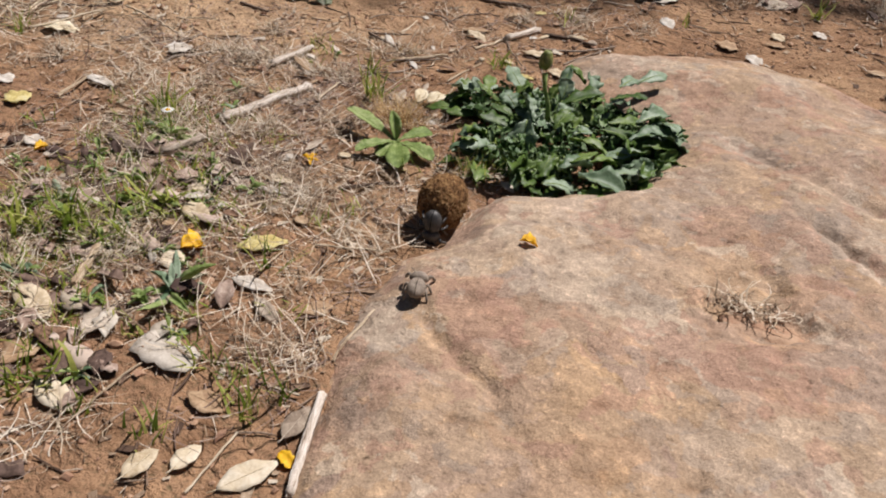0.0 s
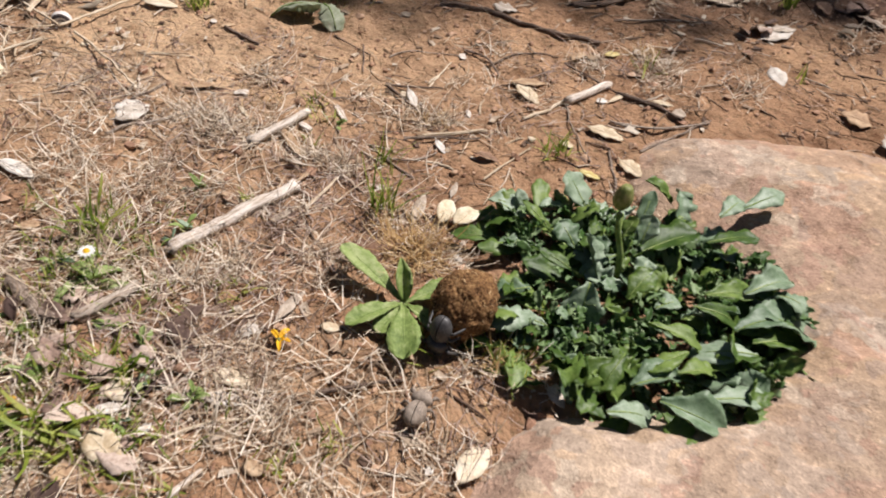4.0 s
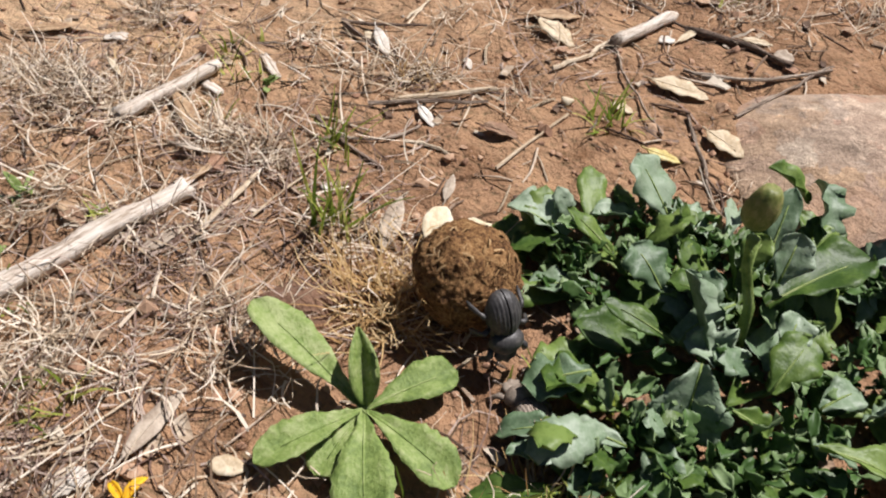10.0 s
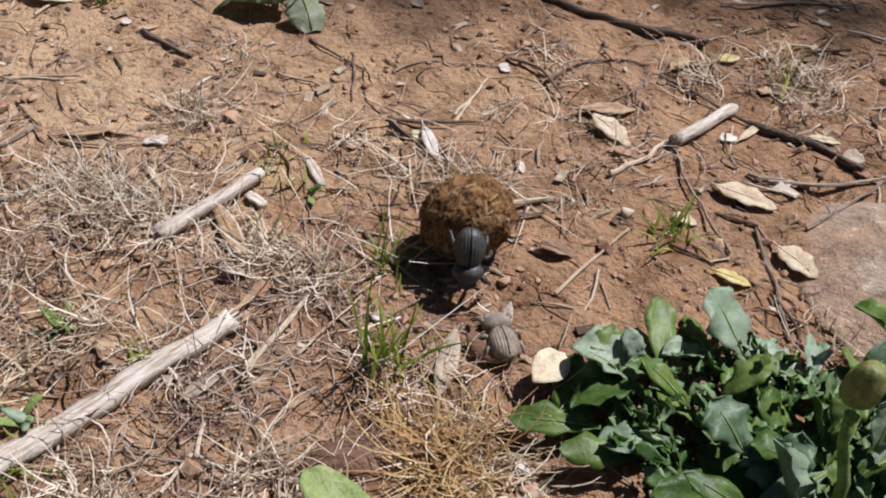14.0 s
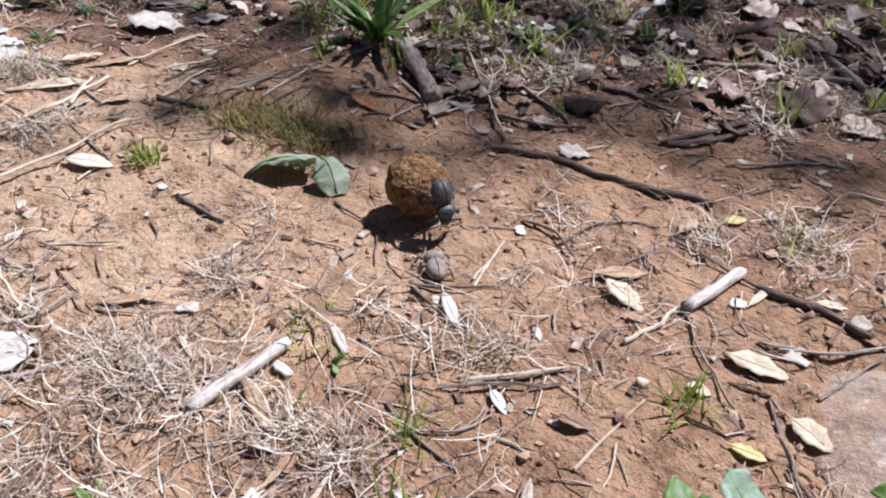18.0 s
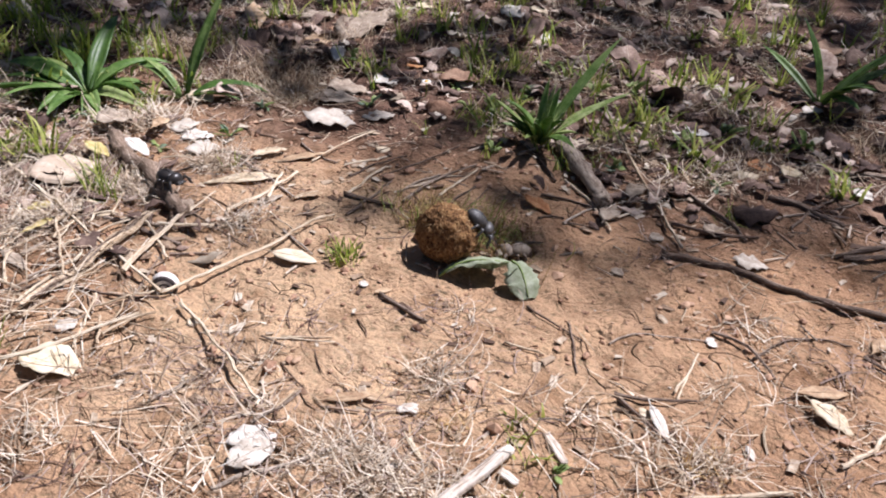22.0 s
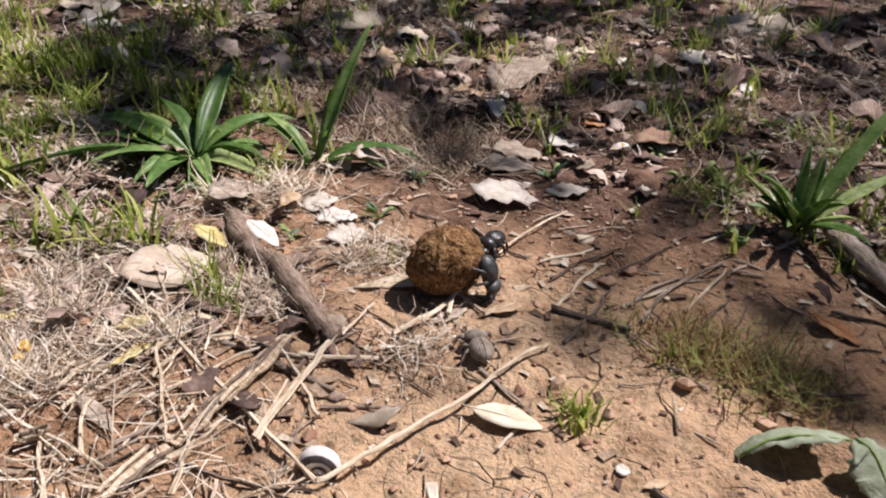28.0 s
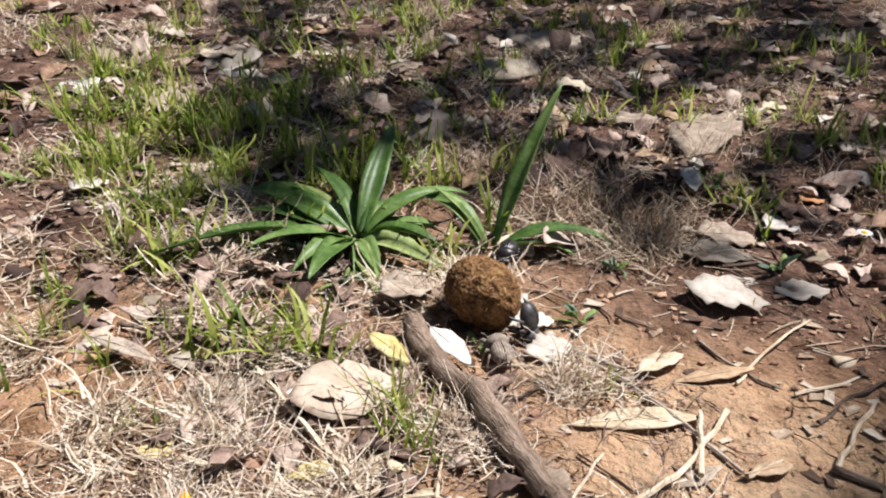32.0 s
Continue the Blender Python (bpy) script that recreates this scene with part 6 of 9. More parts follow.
THISTLE_LEAVES = [
    (-0.082, 0.040, 0.014, 173, 33, 0.025, 0.019, LEAF_GREY_GREEN),
    (-0.043, 0.068, 0.014, 151, 39, 0.029, 0.023, LEAF_GREY_GREEN),
    (-0.056, 0.065, 0.014, -157, 13, 0.020, 0.010, LEAF_GREY_GREEN),
    (-0.042, 0.021, 0.022, 146, 46, 0.019, 0.018, LEAF_GREY_GREEN),
    (-0.061, 0.035, 0.016, 168, 37, 0.026, 0.008, LEAF_GREEN),
    (-0.089, 0.017, 0.012, -163, 4, 0.031, 0.011, LEAF_GREEN),
    (-0.068, 0.015, 0.018, -170, 6, 0.021, 0.011, LEAF_GREY_GREEN),
    (-0.035, -0.005, 0.026, -179, 20, 0.026, 0.009, LEAF_GREEN),
    (-0.059, -0.023, 0.020, -147, -12, 0.022, 0.017, LEAF_GREY_GREEN),
    (-0.026, -0.016, 0.034, -84, -44, 0.026, 0.022, LEAF_GREY_GREEN),
    (-0.007, 0.023, 0.030, 47, 12, 0.045, 0.021, LEAF_GREEN),
    (-0.005, 0.029, 0.036, 79, 58, 0.018, 0.013, LEAF_GREY_GREEN),
] + [
    (-0.009, 0.041, 0.030, 82, 49, 0.030, 0.009, LEAF_GREY_GREEN),
    (0.007, 0.091, 0.026, 178, 44, 0.023, 0.011, LEAF_GREEN),
    (-0.022, 0.022, 0.026, -178, 20, 0.019, 0.013, LEAF_GREEN),
    (-0.003, -0.016, 0.030, 62, 34, 0.024, 0.015, LEAF_GREEN),
    (-0.001, -0.001, 0.032, 73, 34, 0.016, 0.011, LEAF_GREY_GREEN),
    (-0.061, -0.044, 0.012, -159, 3, 0.022, 0.009, LEAF_GREY_GREEN),
    (-0.058, -0.052, 0.010, -163, 7, 0.019, 0.008, LEAF_GREY_GREEN),
    (-0.058, -0.065, 0.008, -161, 5, 0.027, 0.008, LEAF_GREEN),
    (-0.009, -0.039, 0.014, -159, 14, 0.009, 0.007, LEAF_GREEN),
    (-0.017, 0.020, 0.028, -127, -5, 0.026, 0.009, LEAF_GREY_GREEN),
    (-0.017, 0.035, 0.030, 67, 47, 0.015, 0.010, LEAF_GREEN),
    (-0.041, -0.043, 0.012, -175, 7, 0.019, 0.008, LEAF_GREY_GREEN),
] + [
    (-0.043, -0.056, 0.010, -144, 9, 0.014, 0.010, LEAF_GREY_GREEN),
    (-0.032, -0.047, 0.012, -8, 10, 0.013, 0.008, LEAF_GREEN),
    (0.014, -0.013, 0.026, 42, 16, 0.017, 0.011, LEAF_GREY_GREEN),
    (0.013, -0.027, 0.024, 17, 0, 0.016, 0.010, LEAF_GREY_GREEN),
    (0.012, -0.035, 0.020, -3, -0, 0.015, 0.010, LEAF_GREEN),
    (-0.013, -0.025, 0.026, -2, -9, 0.014, 0.008, LEAF_GREEN),
    (0.034, 0.053, 0.034, 32, 4, 0.035, 0.014, LEAF_GREEN),
    (0.074, -0.026, 0.030, -163, 3, 0.037, 0.015, LEAF_GREY_GREEN),
    (0.061, 0.014, 0.036, 47, 8, 0.034, 0.016, LEAF_GREY_GREEN),
    (0.066, 0.002, 0.034, 15, 0, 0.043, 0.031, LEAF_GREY_GREEN),
    (0.070, -0.020, 0.032, 40, -3, 0.039, 0.016, LEAF_GREEN),
    (0.052, -0.069, 0.030, 33, 0, 0.031, 0.015, LEAF_GREY_GREEN),
] + [
    (0.028, -0.080, 0.028, 5, -4, 0.035, 0.019, LEAF_GREY_GREEN),
    (0.004, -0.096, 0.024, 29, 0, 0.027, 0.014, LEAF_GREY_GREEN),
    (0.012, -0.075, 0.026, 41, 9, 0.028, 0.017, LEAF_GREY_GREEN),
    (0.039, 0.082, 0.034, 62, 15, 0.027, 0.013, LEAF_GREY_GREEN),
    (0.052, 0.098, 0.034, 42, 14, 0.036, 0.014, LEAF_GREY_GREEN),
    (0.034, -0.008, 0.034, 12, -0, 0.034, 0.013, LEAF_GREEN),
    (0.012, -0.032, 0.032, 7, 4, 0.032, 0.012, LEAF_GREEN),
    (0.039, 0.003, 0.036, 35, 0, 0.034, 0.013, LEAF_GREEN),
    (-0.004, -0.071, 0.020, -116, 0, 0.022, 0.012, LEAF_GREEN),
    (0.034, -0.059, 0.030, 39, 11, 0.023, 0.012, LEAF_GREEN),
    (0.037, -0.041, 0.030, -129, 0, 0.028, 0.012, LEAF_GREEN),
    (0.005, -0.054, 0.026, -109, 0, 0.027, 0.012, LEAF_GREEN),
    (0.077, 0.022, 0.036, 2, 13, 0.020, 0.016, LEAF_GREY_GREEN),
    (0.059, -0.017, 0.034, 43, 13, 0.030, 0.015, LEAF_GREY_GREEN),
]
THATCH = [
    (-0.187, -0.045, 0.072, 0.063, 650), (-0.212, -0.124, 0.049, 0.054, 375), (-0.117, -0.013, 0.056, 0.063, 525), (-0.083, 0.037, 0.034, 0.045, 250),
    (-0.332, 0.034, 0.070, 0.055, 325), (-0.274, 0.141, 0.090, 0.047, 325), (-0.171, -0.201, 0.032, 0.035, 325), (-0.111, -0.190, 0.033, 0.033, 187),
    (0.033, -0.170, 0.022, 0.037, 525), (0.039, -0.235, 0.013, 0.040, 450), (0.008, -0.257, 0.019, 0.029, 275), (-0.053, -0.333, 0.028, 0.024, 250),
    (0.002, -0.312, 0.023, 0.024, 225), (0.029, -0.118, 0.016, 0.021, 200), (-0.042, -0.076, 0.025, 0.025, 150), (0.067, 0.353, 0.082, 0.037, 300),
    (-0.017, 0.272, 0.051, 0.033, 200), (0.175, 0.371, 0.041, 0.029, 150),
] + [
    (-0.109, -0.051, 0.038, 0.027, 525), (-0.090, 0.010, 0.038, 0.031, 450), (-0.241, 0.012, 0.043, 0.038, 450), (-0.298, 0.046, 0.030, 0.029, 250),
    (-0.075, 0.041, 0.022, 0.022, 250), (0.057, -0.043, 0.021, 0.015, 375), (0.056, -0.074, 0.014, 0.014, 200), (-0.098, -0.129, 0.022, 0.014, 150),
    (0.072, -0.010, 0.023, 0.012, 275), (-0.066, -0.067, 0.021, 0.012, 150), (-0.204, 0.134, 0.031, 0.024, 620), (-0.194, 0.234, 0.018, 0.011, 70),
    (-0.181, 0.163, 0.016, 0.018, 200), (-0.051, 0.203, 0.020, 0.013, 190), (-0.008, 0.236, 0.020, 0.014, 190), (-0.107, 0.110, 0.021, 0.014, 330),
    (-0.136, 0.086, 0.016, 0.013, 220), (-0.116, 0.194, 0.017, 0.011, 110),
] + [
    (-0.047, 0.129, 0.007, 0.007, 60), (-0.187, 0.053, 0.011, 0.013, 160), (-0.069, 0.077, 0.020, 0.014, 280), (-0.036, 0.077, 0.013, 0.011, 200),
    (-0.086, 0.073, 0.013, 0.011, 140), (0.092, 0.376, 0.043, 0.027, 420), (0.047, 0.334, 0.020, 0.018, 150), (-0.060, 0.341, 0.014, 0.027, 80),
    (0.137, 0.360, 0.021, 0.032, 180), (0.115, 0.155, 0.007, 0.009, 60), (0.013, 0.067, 0.012, 0.007, 120), (-0.196, 0.125, 0.024, 0.019, 520),
    (-0.215, 0.097, 0.023, 0.011, 240), (-0.302, 0.137, 0.020, 0.025, 260), (-0.285, 0.108, 0.013, 0.017, 140), (-0.222, 0.172, 0.026, 0.012, 150),
    (-0.170, 0.193, 0.018, 0.012, 120), (-0.053, 0.201, 0.020, 0.010, 160),
] + [
    (-0.110, 0.198, 0.015, 0.009, 90), (-0.006, 0.222, 0.018, 0.010, 130), (0.099, 0.373, 0.033, 0.026, 330), (-0.098, 0.110, 0.022, 0.012, 200),
    (-0.202, 0.061, 0.023, 0.012, 200), (-0.194, 0.242, 0.030, 0.011, 70), (-0.013, 0.322, 0.021, 0.015, 80), (-0.363, 0.099, 0.029, 0.014, 260),
    (-0.279, 0.135, 0.022, 0.013, 260), (-0.198, 0.197, 0.029, 0.015, 220), (-0.248, 0.227, 0.015, 0.008, 60), (-0.320, 0.157, 0.024, 0.012, 160),
    (-0.525, 0.197, 0.023, 0.028, 300), (-0.402, 0.158, 0.017, 0.014, 90), (-0.198, 0.236, 0.020, 0.009, 90), (-0.481, 0.264, 0.029, 0.023, 300),
    (-0.396, 0.335, 0.031, 0.016, 80), (-0.608, 0.203, 0.036, 0.032, 1800),
] + [
    (-0.533, 0.195, 0.040, 0.025, 1600), (-0.554, 0.154, 0.028, 0.019, 1200), (-0.528, 0.260, 0.025, 0.025, 840), (-0.506, 0.294, 0.023, 0.032, 1040),
    (-0.483, 0.259, 0.019, 0.027, 760), (-0.480, 0.318, 0.018, 0.021, 600), (-0.462, 0.338, 0.015, 0.016, 240), (-0.434, 0.310, 0.019, 0.019, 480),
    (-0.398, 0.261, 0.014, 0.010, 240), (-0.674, 0.266, 0.047, 0.030, 1200), (-0.575, 0.277, 0.027, 0.018, 600), (-0.766, 0.620, 0.087, 0.078, 1400),
    (-0.558, 0.544, 0.026, 0.061, 1000), (-0.506, 0.441, 0.018, 0.025, 320), (-0.567, 0.327, 0.020, 0.020, 400),
]


# ---------------------------------------------------------------- plants
def build_thistle():
    """The broad rosette of toothed leaves beside the boulder."""
    cx, cy = 0.124, 0.070
    rng = random.Random(5)
    th = stemmed("rosette_plant", cx, cy, "large green rosette plant with wavy toothed leaves beside the boulder", "plant", gz(cx, cy))
    for x, y, z, head, lift, l, w, mat in THISTLE_LEAVES:
        rosette_leaf(th, (x, y, z * 0.85), head + rng.uniform(-6, 6), lift + rng.uniform(0, 7), l * 1.12, w * 1.45, mat, rng, rng.uniform(-14, 14), lobes=rng.choice((2, 3, 3)), depth=rng.uniform(0.06, 0.2), crimp=rng.uniform(0.02, 0.06), arch=rng.uniform(0.2, 1.0), cup=rng.uniform(-0.3, 0.6))
    for i in range(105):
        a = i * 137.5 + rng.uniform(-14, 14)
        ca, sa = math.cos(radians(a)), math.sin(radians(a))
        start = 0.084 * math.sqrt(rng.random())
        x, y = start * ca * 1.18 - 0.002, start * sa
        if (cx + x < 0.062 and cy + y < 0.075) or noise.noise(Vector((x * 38, y * 38, 7))) < -0.22:
            continue
        l = rng.uniform(0.014, 0.033)
        z = 0.004 + rng.uniform(0, 0.012) + max(0, surface_z(cx + x, cy + y) - gz(cx, cy)) * 0.9
        rosette_leaf(th, (x, y, z), a + rng.uniform(-70, 70), rng.uniform(0, 62), l, l * rng.uniform(0.5, 0.85), LEAF_GREY_GREEN if rng.random() < 0.35 else LEAF_GREEN, rng, rng.uniform(-40, 40), False, lobes=rng.choice((3, 4, 5)), depth=rng.uniform(0.05, 0.25), crimp=rng.uniform(0.04, 0.13), arch=rng.uniform(0, 1.3), cup=rng.uniform(-0.4, 0.9), nu=12, nv=4)
    # filler leaves added low down, to cover the soil and darken the gaps
    for i in range(110):
        a = i * 137.5 + rng.uniform(-20, 20)
        r = 0.088 * math.sqrt((i + 0.5) / 110)
        x, y = r * math.cos(radians(a)) * 1.1, r * math.sin(radians(a)) * 0.95
        if (cx + x < 0.066 and cy + y < 0.08):
            continue
        l = rng.uniform(0.022, 0.036)
        z = 0.003 + rng.uniform(0, 0.006) + max(0, surface_z(cx + x, cy + y) - gz(cx, cy)) * 0.95
        rosette_leaf(th, (x, y, z), a + rng.uniform(-80, 80), rng.uniform(0, 22), l, l * rng.uniform(0.5, 0.75), LEAF_GREEN, rng, rng.uniform(-25, 25), False, lobes=3, depth=rng.uniform(0.1, 0.3), crimp=0.05, arch=rng.uniform(0, 0.8), cup=rng.uniform(-0.3, 0.4), nu=12, nv=4)
    # curly young leaves in the heart and along the ribs
    verts, faces = [], []
    for i in range(1500):
        a, r = rng.uniform(0, 6.28), 0.092 * math.sqrt(rng.random())
        x, y = r * math.cos(a) * 1.12, r * math.sin(a) * 0.92
        if (cx + x < 0.058 and cy + y < 0.075) or noise.noise(Vector((x * 45, y * 45, 3))) < -0.03:
            continue
        l = rng.uniform(0.005, 0.012)
        v, f = crinkled(l, l * rng.uniform(0.5, 0.9), rng, rng.choice((2, 3)), 0.25, 0.15, rng.uniform(-0.6, 1.4), rng.uniform(-0.3, 0.8), 6, 4)
        m = pose(x, y, 0.004 + rng.uniform(0, 0.02) * (1.15 - r / 0.1) + max(0, surface_z(cx + x, cy + y) - gz(cx, cy)), rng.uniform(-60, 60), rng.uniform(-70, 20), rng.uniform(0, 360))
        k = len(verts)
        verts += [m @ Vector(p) for p in v]
        faces += [tuple(q + k for q in t) for t in f]
    tagged(mesh_object("young_foliage", verts, faces, LEAF_GREEN_MIX, th), kind="stuff")
    stem_v, stem_f = tube([(-0.012, 0.008, 0.012), (-0.014, 0.014, 0.03), (-0.02, 0.017, 0.044), (-0.022, 0.019, 0.056)], [0.0022, 0.002, 0.0018, 0.0024], 7)
    mesh_object("stem", stem_v, stem_f, LEAF_LIGHT, th)
    bm = bmesh.new()
    bmesh.ops.create_uvsphere(bm, u_segments=16, v_segments=10, radius=1)
    for q in bm.verts:
        a = math.atan2(q.co.y, q.co.x)
        rib = 1 + 0.07 * math.cos(8 * a)
        q.co = Vector((q.co.x * 0.0054 * rib * (1 - 0.22 * q.co.z), q.co.y * 0.0054 * rib * (1 - 0.22 * q.co.z), q.co.z * 0.0092 - (0.0016 if q.co.z > 0.9 else 0)))
    bud = part("flower_bud", bm, BUD, th, "closed striped green flower bud")
    bud.matrix_local = pose(-0.023, 0.022, 0.067, -8, 5, 0)


def build_small_rosette():
    x, y = 0.000, 0.008
    rng = random.Random(19)
    th = stemmed("seedling_rosette", x, y, "light green rosette with six broad veined leaves on bare soil", "plant")
    for head, lift, l, w, arch in ((160, 22, 0.056, 0.0165, 0.35), (48, 12, 0.036, 0.015, 0.4), (235, 16, 0.041, 0.014, 0.5), (292, 16, 0.045, 0.0205, 0.6), (341, 12, 0.041, 0.0165, 0.6), (260, 4, 0.028, 0.015, 0.3)):
        rosette_leaf(th, (0, 0, 0.006), head, lift, l, w, LEAF_LIGHT, rng, rng.uniform(-8, 8), lobes=rng.choice((8, 9, 10)), depth=rng.uniform(0.04, 0.08), crimp=rng.uniform(0.01, 0.03), arch=arch, cup=rng.uniform(0.1, 0.35), spooned=True)
    plant_leaf(th, (0, 0.001, 0.006), 122, 52, 0.026, 0.010, LEAF_LIGHT, oval, 0.3, 0.6, 0.02, 0, 10)


PLANT_RNG = random.Random(55)


def plantain(x, y, leaves, label):
    th = stemmed("plantain_plant", x, y, label, "plant")
    for head, lift, l, w, arch, *rest in leaves:
        leaf = plant_leaf(th, (0.004 * math.cos(radians(head)), 0.004 * math.sin(radians(head)), 0.002), head, lift, l, w, rest[0] if rest else LEAF_PLANTAIN, strap, arch, PLANT_RNG.uniform(0.1, 0.45), 0.03, 0, 14, PLANT_RNG.uniform(-28, 28), 2)
    return th


def view_head(sx, sy, yaw=36):
    """The heading of a direction that reads sx to the right and sy away, seen along that yaw."""
    r, a = Vector((math.cos(radians(yaw)), math.sin(radians(yaw)))), Vector((-math.sin(radians(yaw)), math.cos(radians(yaw))))
    d = r * sx + a * sy
    return math.degrees(math.atan2(d.y, d.x))


def build_plantains():
    rng = random.Random(8)
    rows = [(view_head(-3.0, -0.75), 9, 0.122, 0.018, 0.35), (view_head(-2.2, -0.35), 12, 0.10, 0.016, 0.4), (view_head(0.5, 1.9), 40, 0.095, 0.014, 0.4), (view_head(-1.9, 1.3), 22, 0.085, 0.013, 0.5), (view_head(-0.7, 1.7), 34, 0.065, 0.013, 0.4),
            (view_head(1.6, 1.0), 36, 0.075, 0.013, 0.9), (view_head(1.3, 0.3), 26, 0.045, 0.012, 0.7), (view_head(-0.6, -1.0), 20, 0.05, 0.012, 0.6), (view_head(0.4, -1.2), 18, 0.045, 0.012, 0.6), (view_head(-1.8, 0.6), 28, 0.08, 0.014, 0.7)]
    rows += [(rng.uniform(0, 360), rng.uniform(4, 30), rng.uniform(0.03, 0.07), rng.uniform(0.010, 0.015), rng.uniform(0.3, 0.9), LEAF_LIGHT if n % 3 == 0 else LEAF_PLANTAIN) for n in range(20)]
    plantain(-0.647, 0.367, [(h, 15 + lift * 0.75, l * 1.12, w * 1.15, 0.45 + arch * 0.8, *r) for h, lift, l, w, arch, *r in rows], "ribwort plantain rosette with narrow dark green leaves in litter")
    rows = [(view_head(1.0, 1.2), 62, 0.112, 0.0135, 0.25), (view_head(-1.0, 0.45), 66, 0.085, 0.014, 2.3), (view_head(1.5, 0.1), 38, 0.082, 0.013, 1.35), (view_head(1.2, -0.15), 26, 0.05, 0.011, 0.8), (view_head(-1.4, -0.25), 16, 0.058, 0.012, 0.5, LEAF_LIGHT), (view_head(-0.5, 0.4), 55, 0.05, 0.01, 0.6, LEAF_LIGHT)]
    plantain(-0.578, 0.414, rows, "plantain with tall upright and arching glossy green leaves")
    rows = [(view_head(1.6, 1.0, 30), 52, 0.115, 0.013, 0.2), (view_head(2.0, 0.5, 30), 34, 0.088, 0.011, 0.25, LEAF_LIGHT), (view_head(0.2, 1.2, 30), 70, 0.055, 0.008, 0.3), (view_head(0.5, 0.8, 30), 76, 0.05, 0.007, 0.2, LEAF_LIGHT), (view_head(-1.4, 0.2, 30), 50, 0.034, 0.010, 0.8), (view_head(-0.4, -0.6, 30), 55, 0.03, 0.009, 0.9, LEAF_LIGHT)]
    rows += [(rng.uniform(0, 360), rng.uniform(45, 82), rng.uniform(0.02, 0.06), rng.uniform(0.006, 0.012), rng.uniform(0.2, 0.9), LEAF_LIGHT if n % 3 == 0 else LEAF_PLANTAIN) for n in range(18)]
    plantain(-0.262, 0.508, rows, "clump of plantain with upright strap-shaped green leaves")
    plantain(-0.05, 0.75, [(rng.uniform(0, 360), rng.uniform(30, 70), rng.uniform(0.05, 0.1), rng.uniform(0.008, 0.014), rng.uniform(0.3, 0.9)) for _ in range(10)], "plantain clump with strap-shaped green leaves in shade")


def weed(x, y, n, l, w, lift, mat, label, name="weed"):
    rng = random.Random(int(x * 9000 + y * 700))
    th = stemmed(name, x, y, label, "weed")
    for i in range(n):
        plant_leaf(th, (rng.uniform(-0.2, 0.2) * l, rng.uniform(-0.2, 0.2) * l, 0.002), i * 360 / n + rng.uniform(-55, 55), lift * rng.uniform(0.1, 2.2), l * rng.uniform(0.4, 1.15), w * rng.uniform(0.45, 1.0), (LEAF_LIGHT, LEAF_LIGHT, mat)[rng.randrange(3)], (strap, lance, spoon)[i % 3], rng.uniform(0.1, 1.3), rng.uniform(-0.3, 0.8), 0.05, 0.06, 8, rng.uniform(-35, 35))
    return th


def build_weeds():
    wr = random.Random(44)
    weed(-0.063, -0.224, 7, 0.034, 0.008, 28, LEAF_GREY_GREEN, "grey-green seedling with narrow leaves in crumbly soil")
    weed(-0.055, -0.215, 3, 0.040, 0.008, 70, LEAF_GREY_GREEN, "upright grey-green seedling leaves in crumbly soil")
    weed(-0.172, -0.052, 11, 0.022, 0.010, 22, LEAF_LIGHT, "small daisy plant with pale green leaves")
    for x, y, n, l in ((-0.10, -0.25, 8, 0.014), (-0.09, -0.19, 6, 0.012), (-0.16, -0.12, 7, 0.014), (-0.13, -0.2, 9, 0.012), (-0.19, -0.16, 8, 0.014), (-0.2, -0.05, 8, 0.012), (-0.1, -0.1, 6, 0.012), (-0.155, -0.24, 8, 0.014), (-0.07, -0.3, 8, 0.012), (-0.20, -0.10, 7, 0.014),
                       (-0.168, 0.05, 8, 0.013), (-0.15, 0.012, 6, 0.012), (-0.12, 0.163, 5, 0.010), (-0.31, 0.53, 9, 0.016), (-0.33, 0.56, 7, 0.016), (-0.29, 0.47, 7, 0.014), (-0.52, 0.32, 6, 0.012)) + tuple((wr.gauss(-0.15, 0.055), wr.gauss(-0.17, 0.07), wr.choice((5, 6, 7, 8)), wr.uniform(0.008, 0.014)) for _ in range(34)) + tuple((wr.gauss(-0.75, 0.16), wr.gauss(0.42, 0.12), wr.choice((5, 6, 7, 8)), wr.uniform(0.010, 0.020)) for _ in range(22)) + tuple((wr.gauss(-0.25, 0.12), wr.gauss(0.6, 0.06), wr.choice((5, 6, 7, 8)), wr.uniform(0.010, 0.02)) for _ in range(22)):
        weed(x, y, n, l, l * 0.45, 30, LEAF_LIGHT if n % 2 else LEAF_GREY_GREEN, "small green weed seedling growing among litter")


def flower(x, y, h, r, label, yellow=True):
    th = stemmed("daisy_flower", x, y, label, "flower")
    v, f = tube([(0, 0, 0), (0.001, 0.0005, h * 0.5), (0.0005, 0, h)], [0.0006, 0.0005, 0.0006], 6)
    mesh_object("stem", v, f, GRASS, th)
    for i in range(12):
        plant_leaf(th, (0.0005, 0, h), i * 30, 22, r, r * 0.45, PETAL_WHITE, oval, 0.5, 0.2, 0, 0, 5, name="petal")
    bm = bmesh.new()
    bmesh.ops.create_uvsphere(bm, u_segments=10, v_segments=6, radius=r * 0.42)
    c = part("flower_disc", bm, PETAL if yellow else LEAF_CREAM, th, "yellow flower centre")
    c.matrix_local = pose(0.0005, 0, h + 0.0006) @ Matrix.Diagonal((1, 1, 0.55, 1))


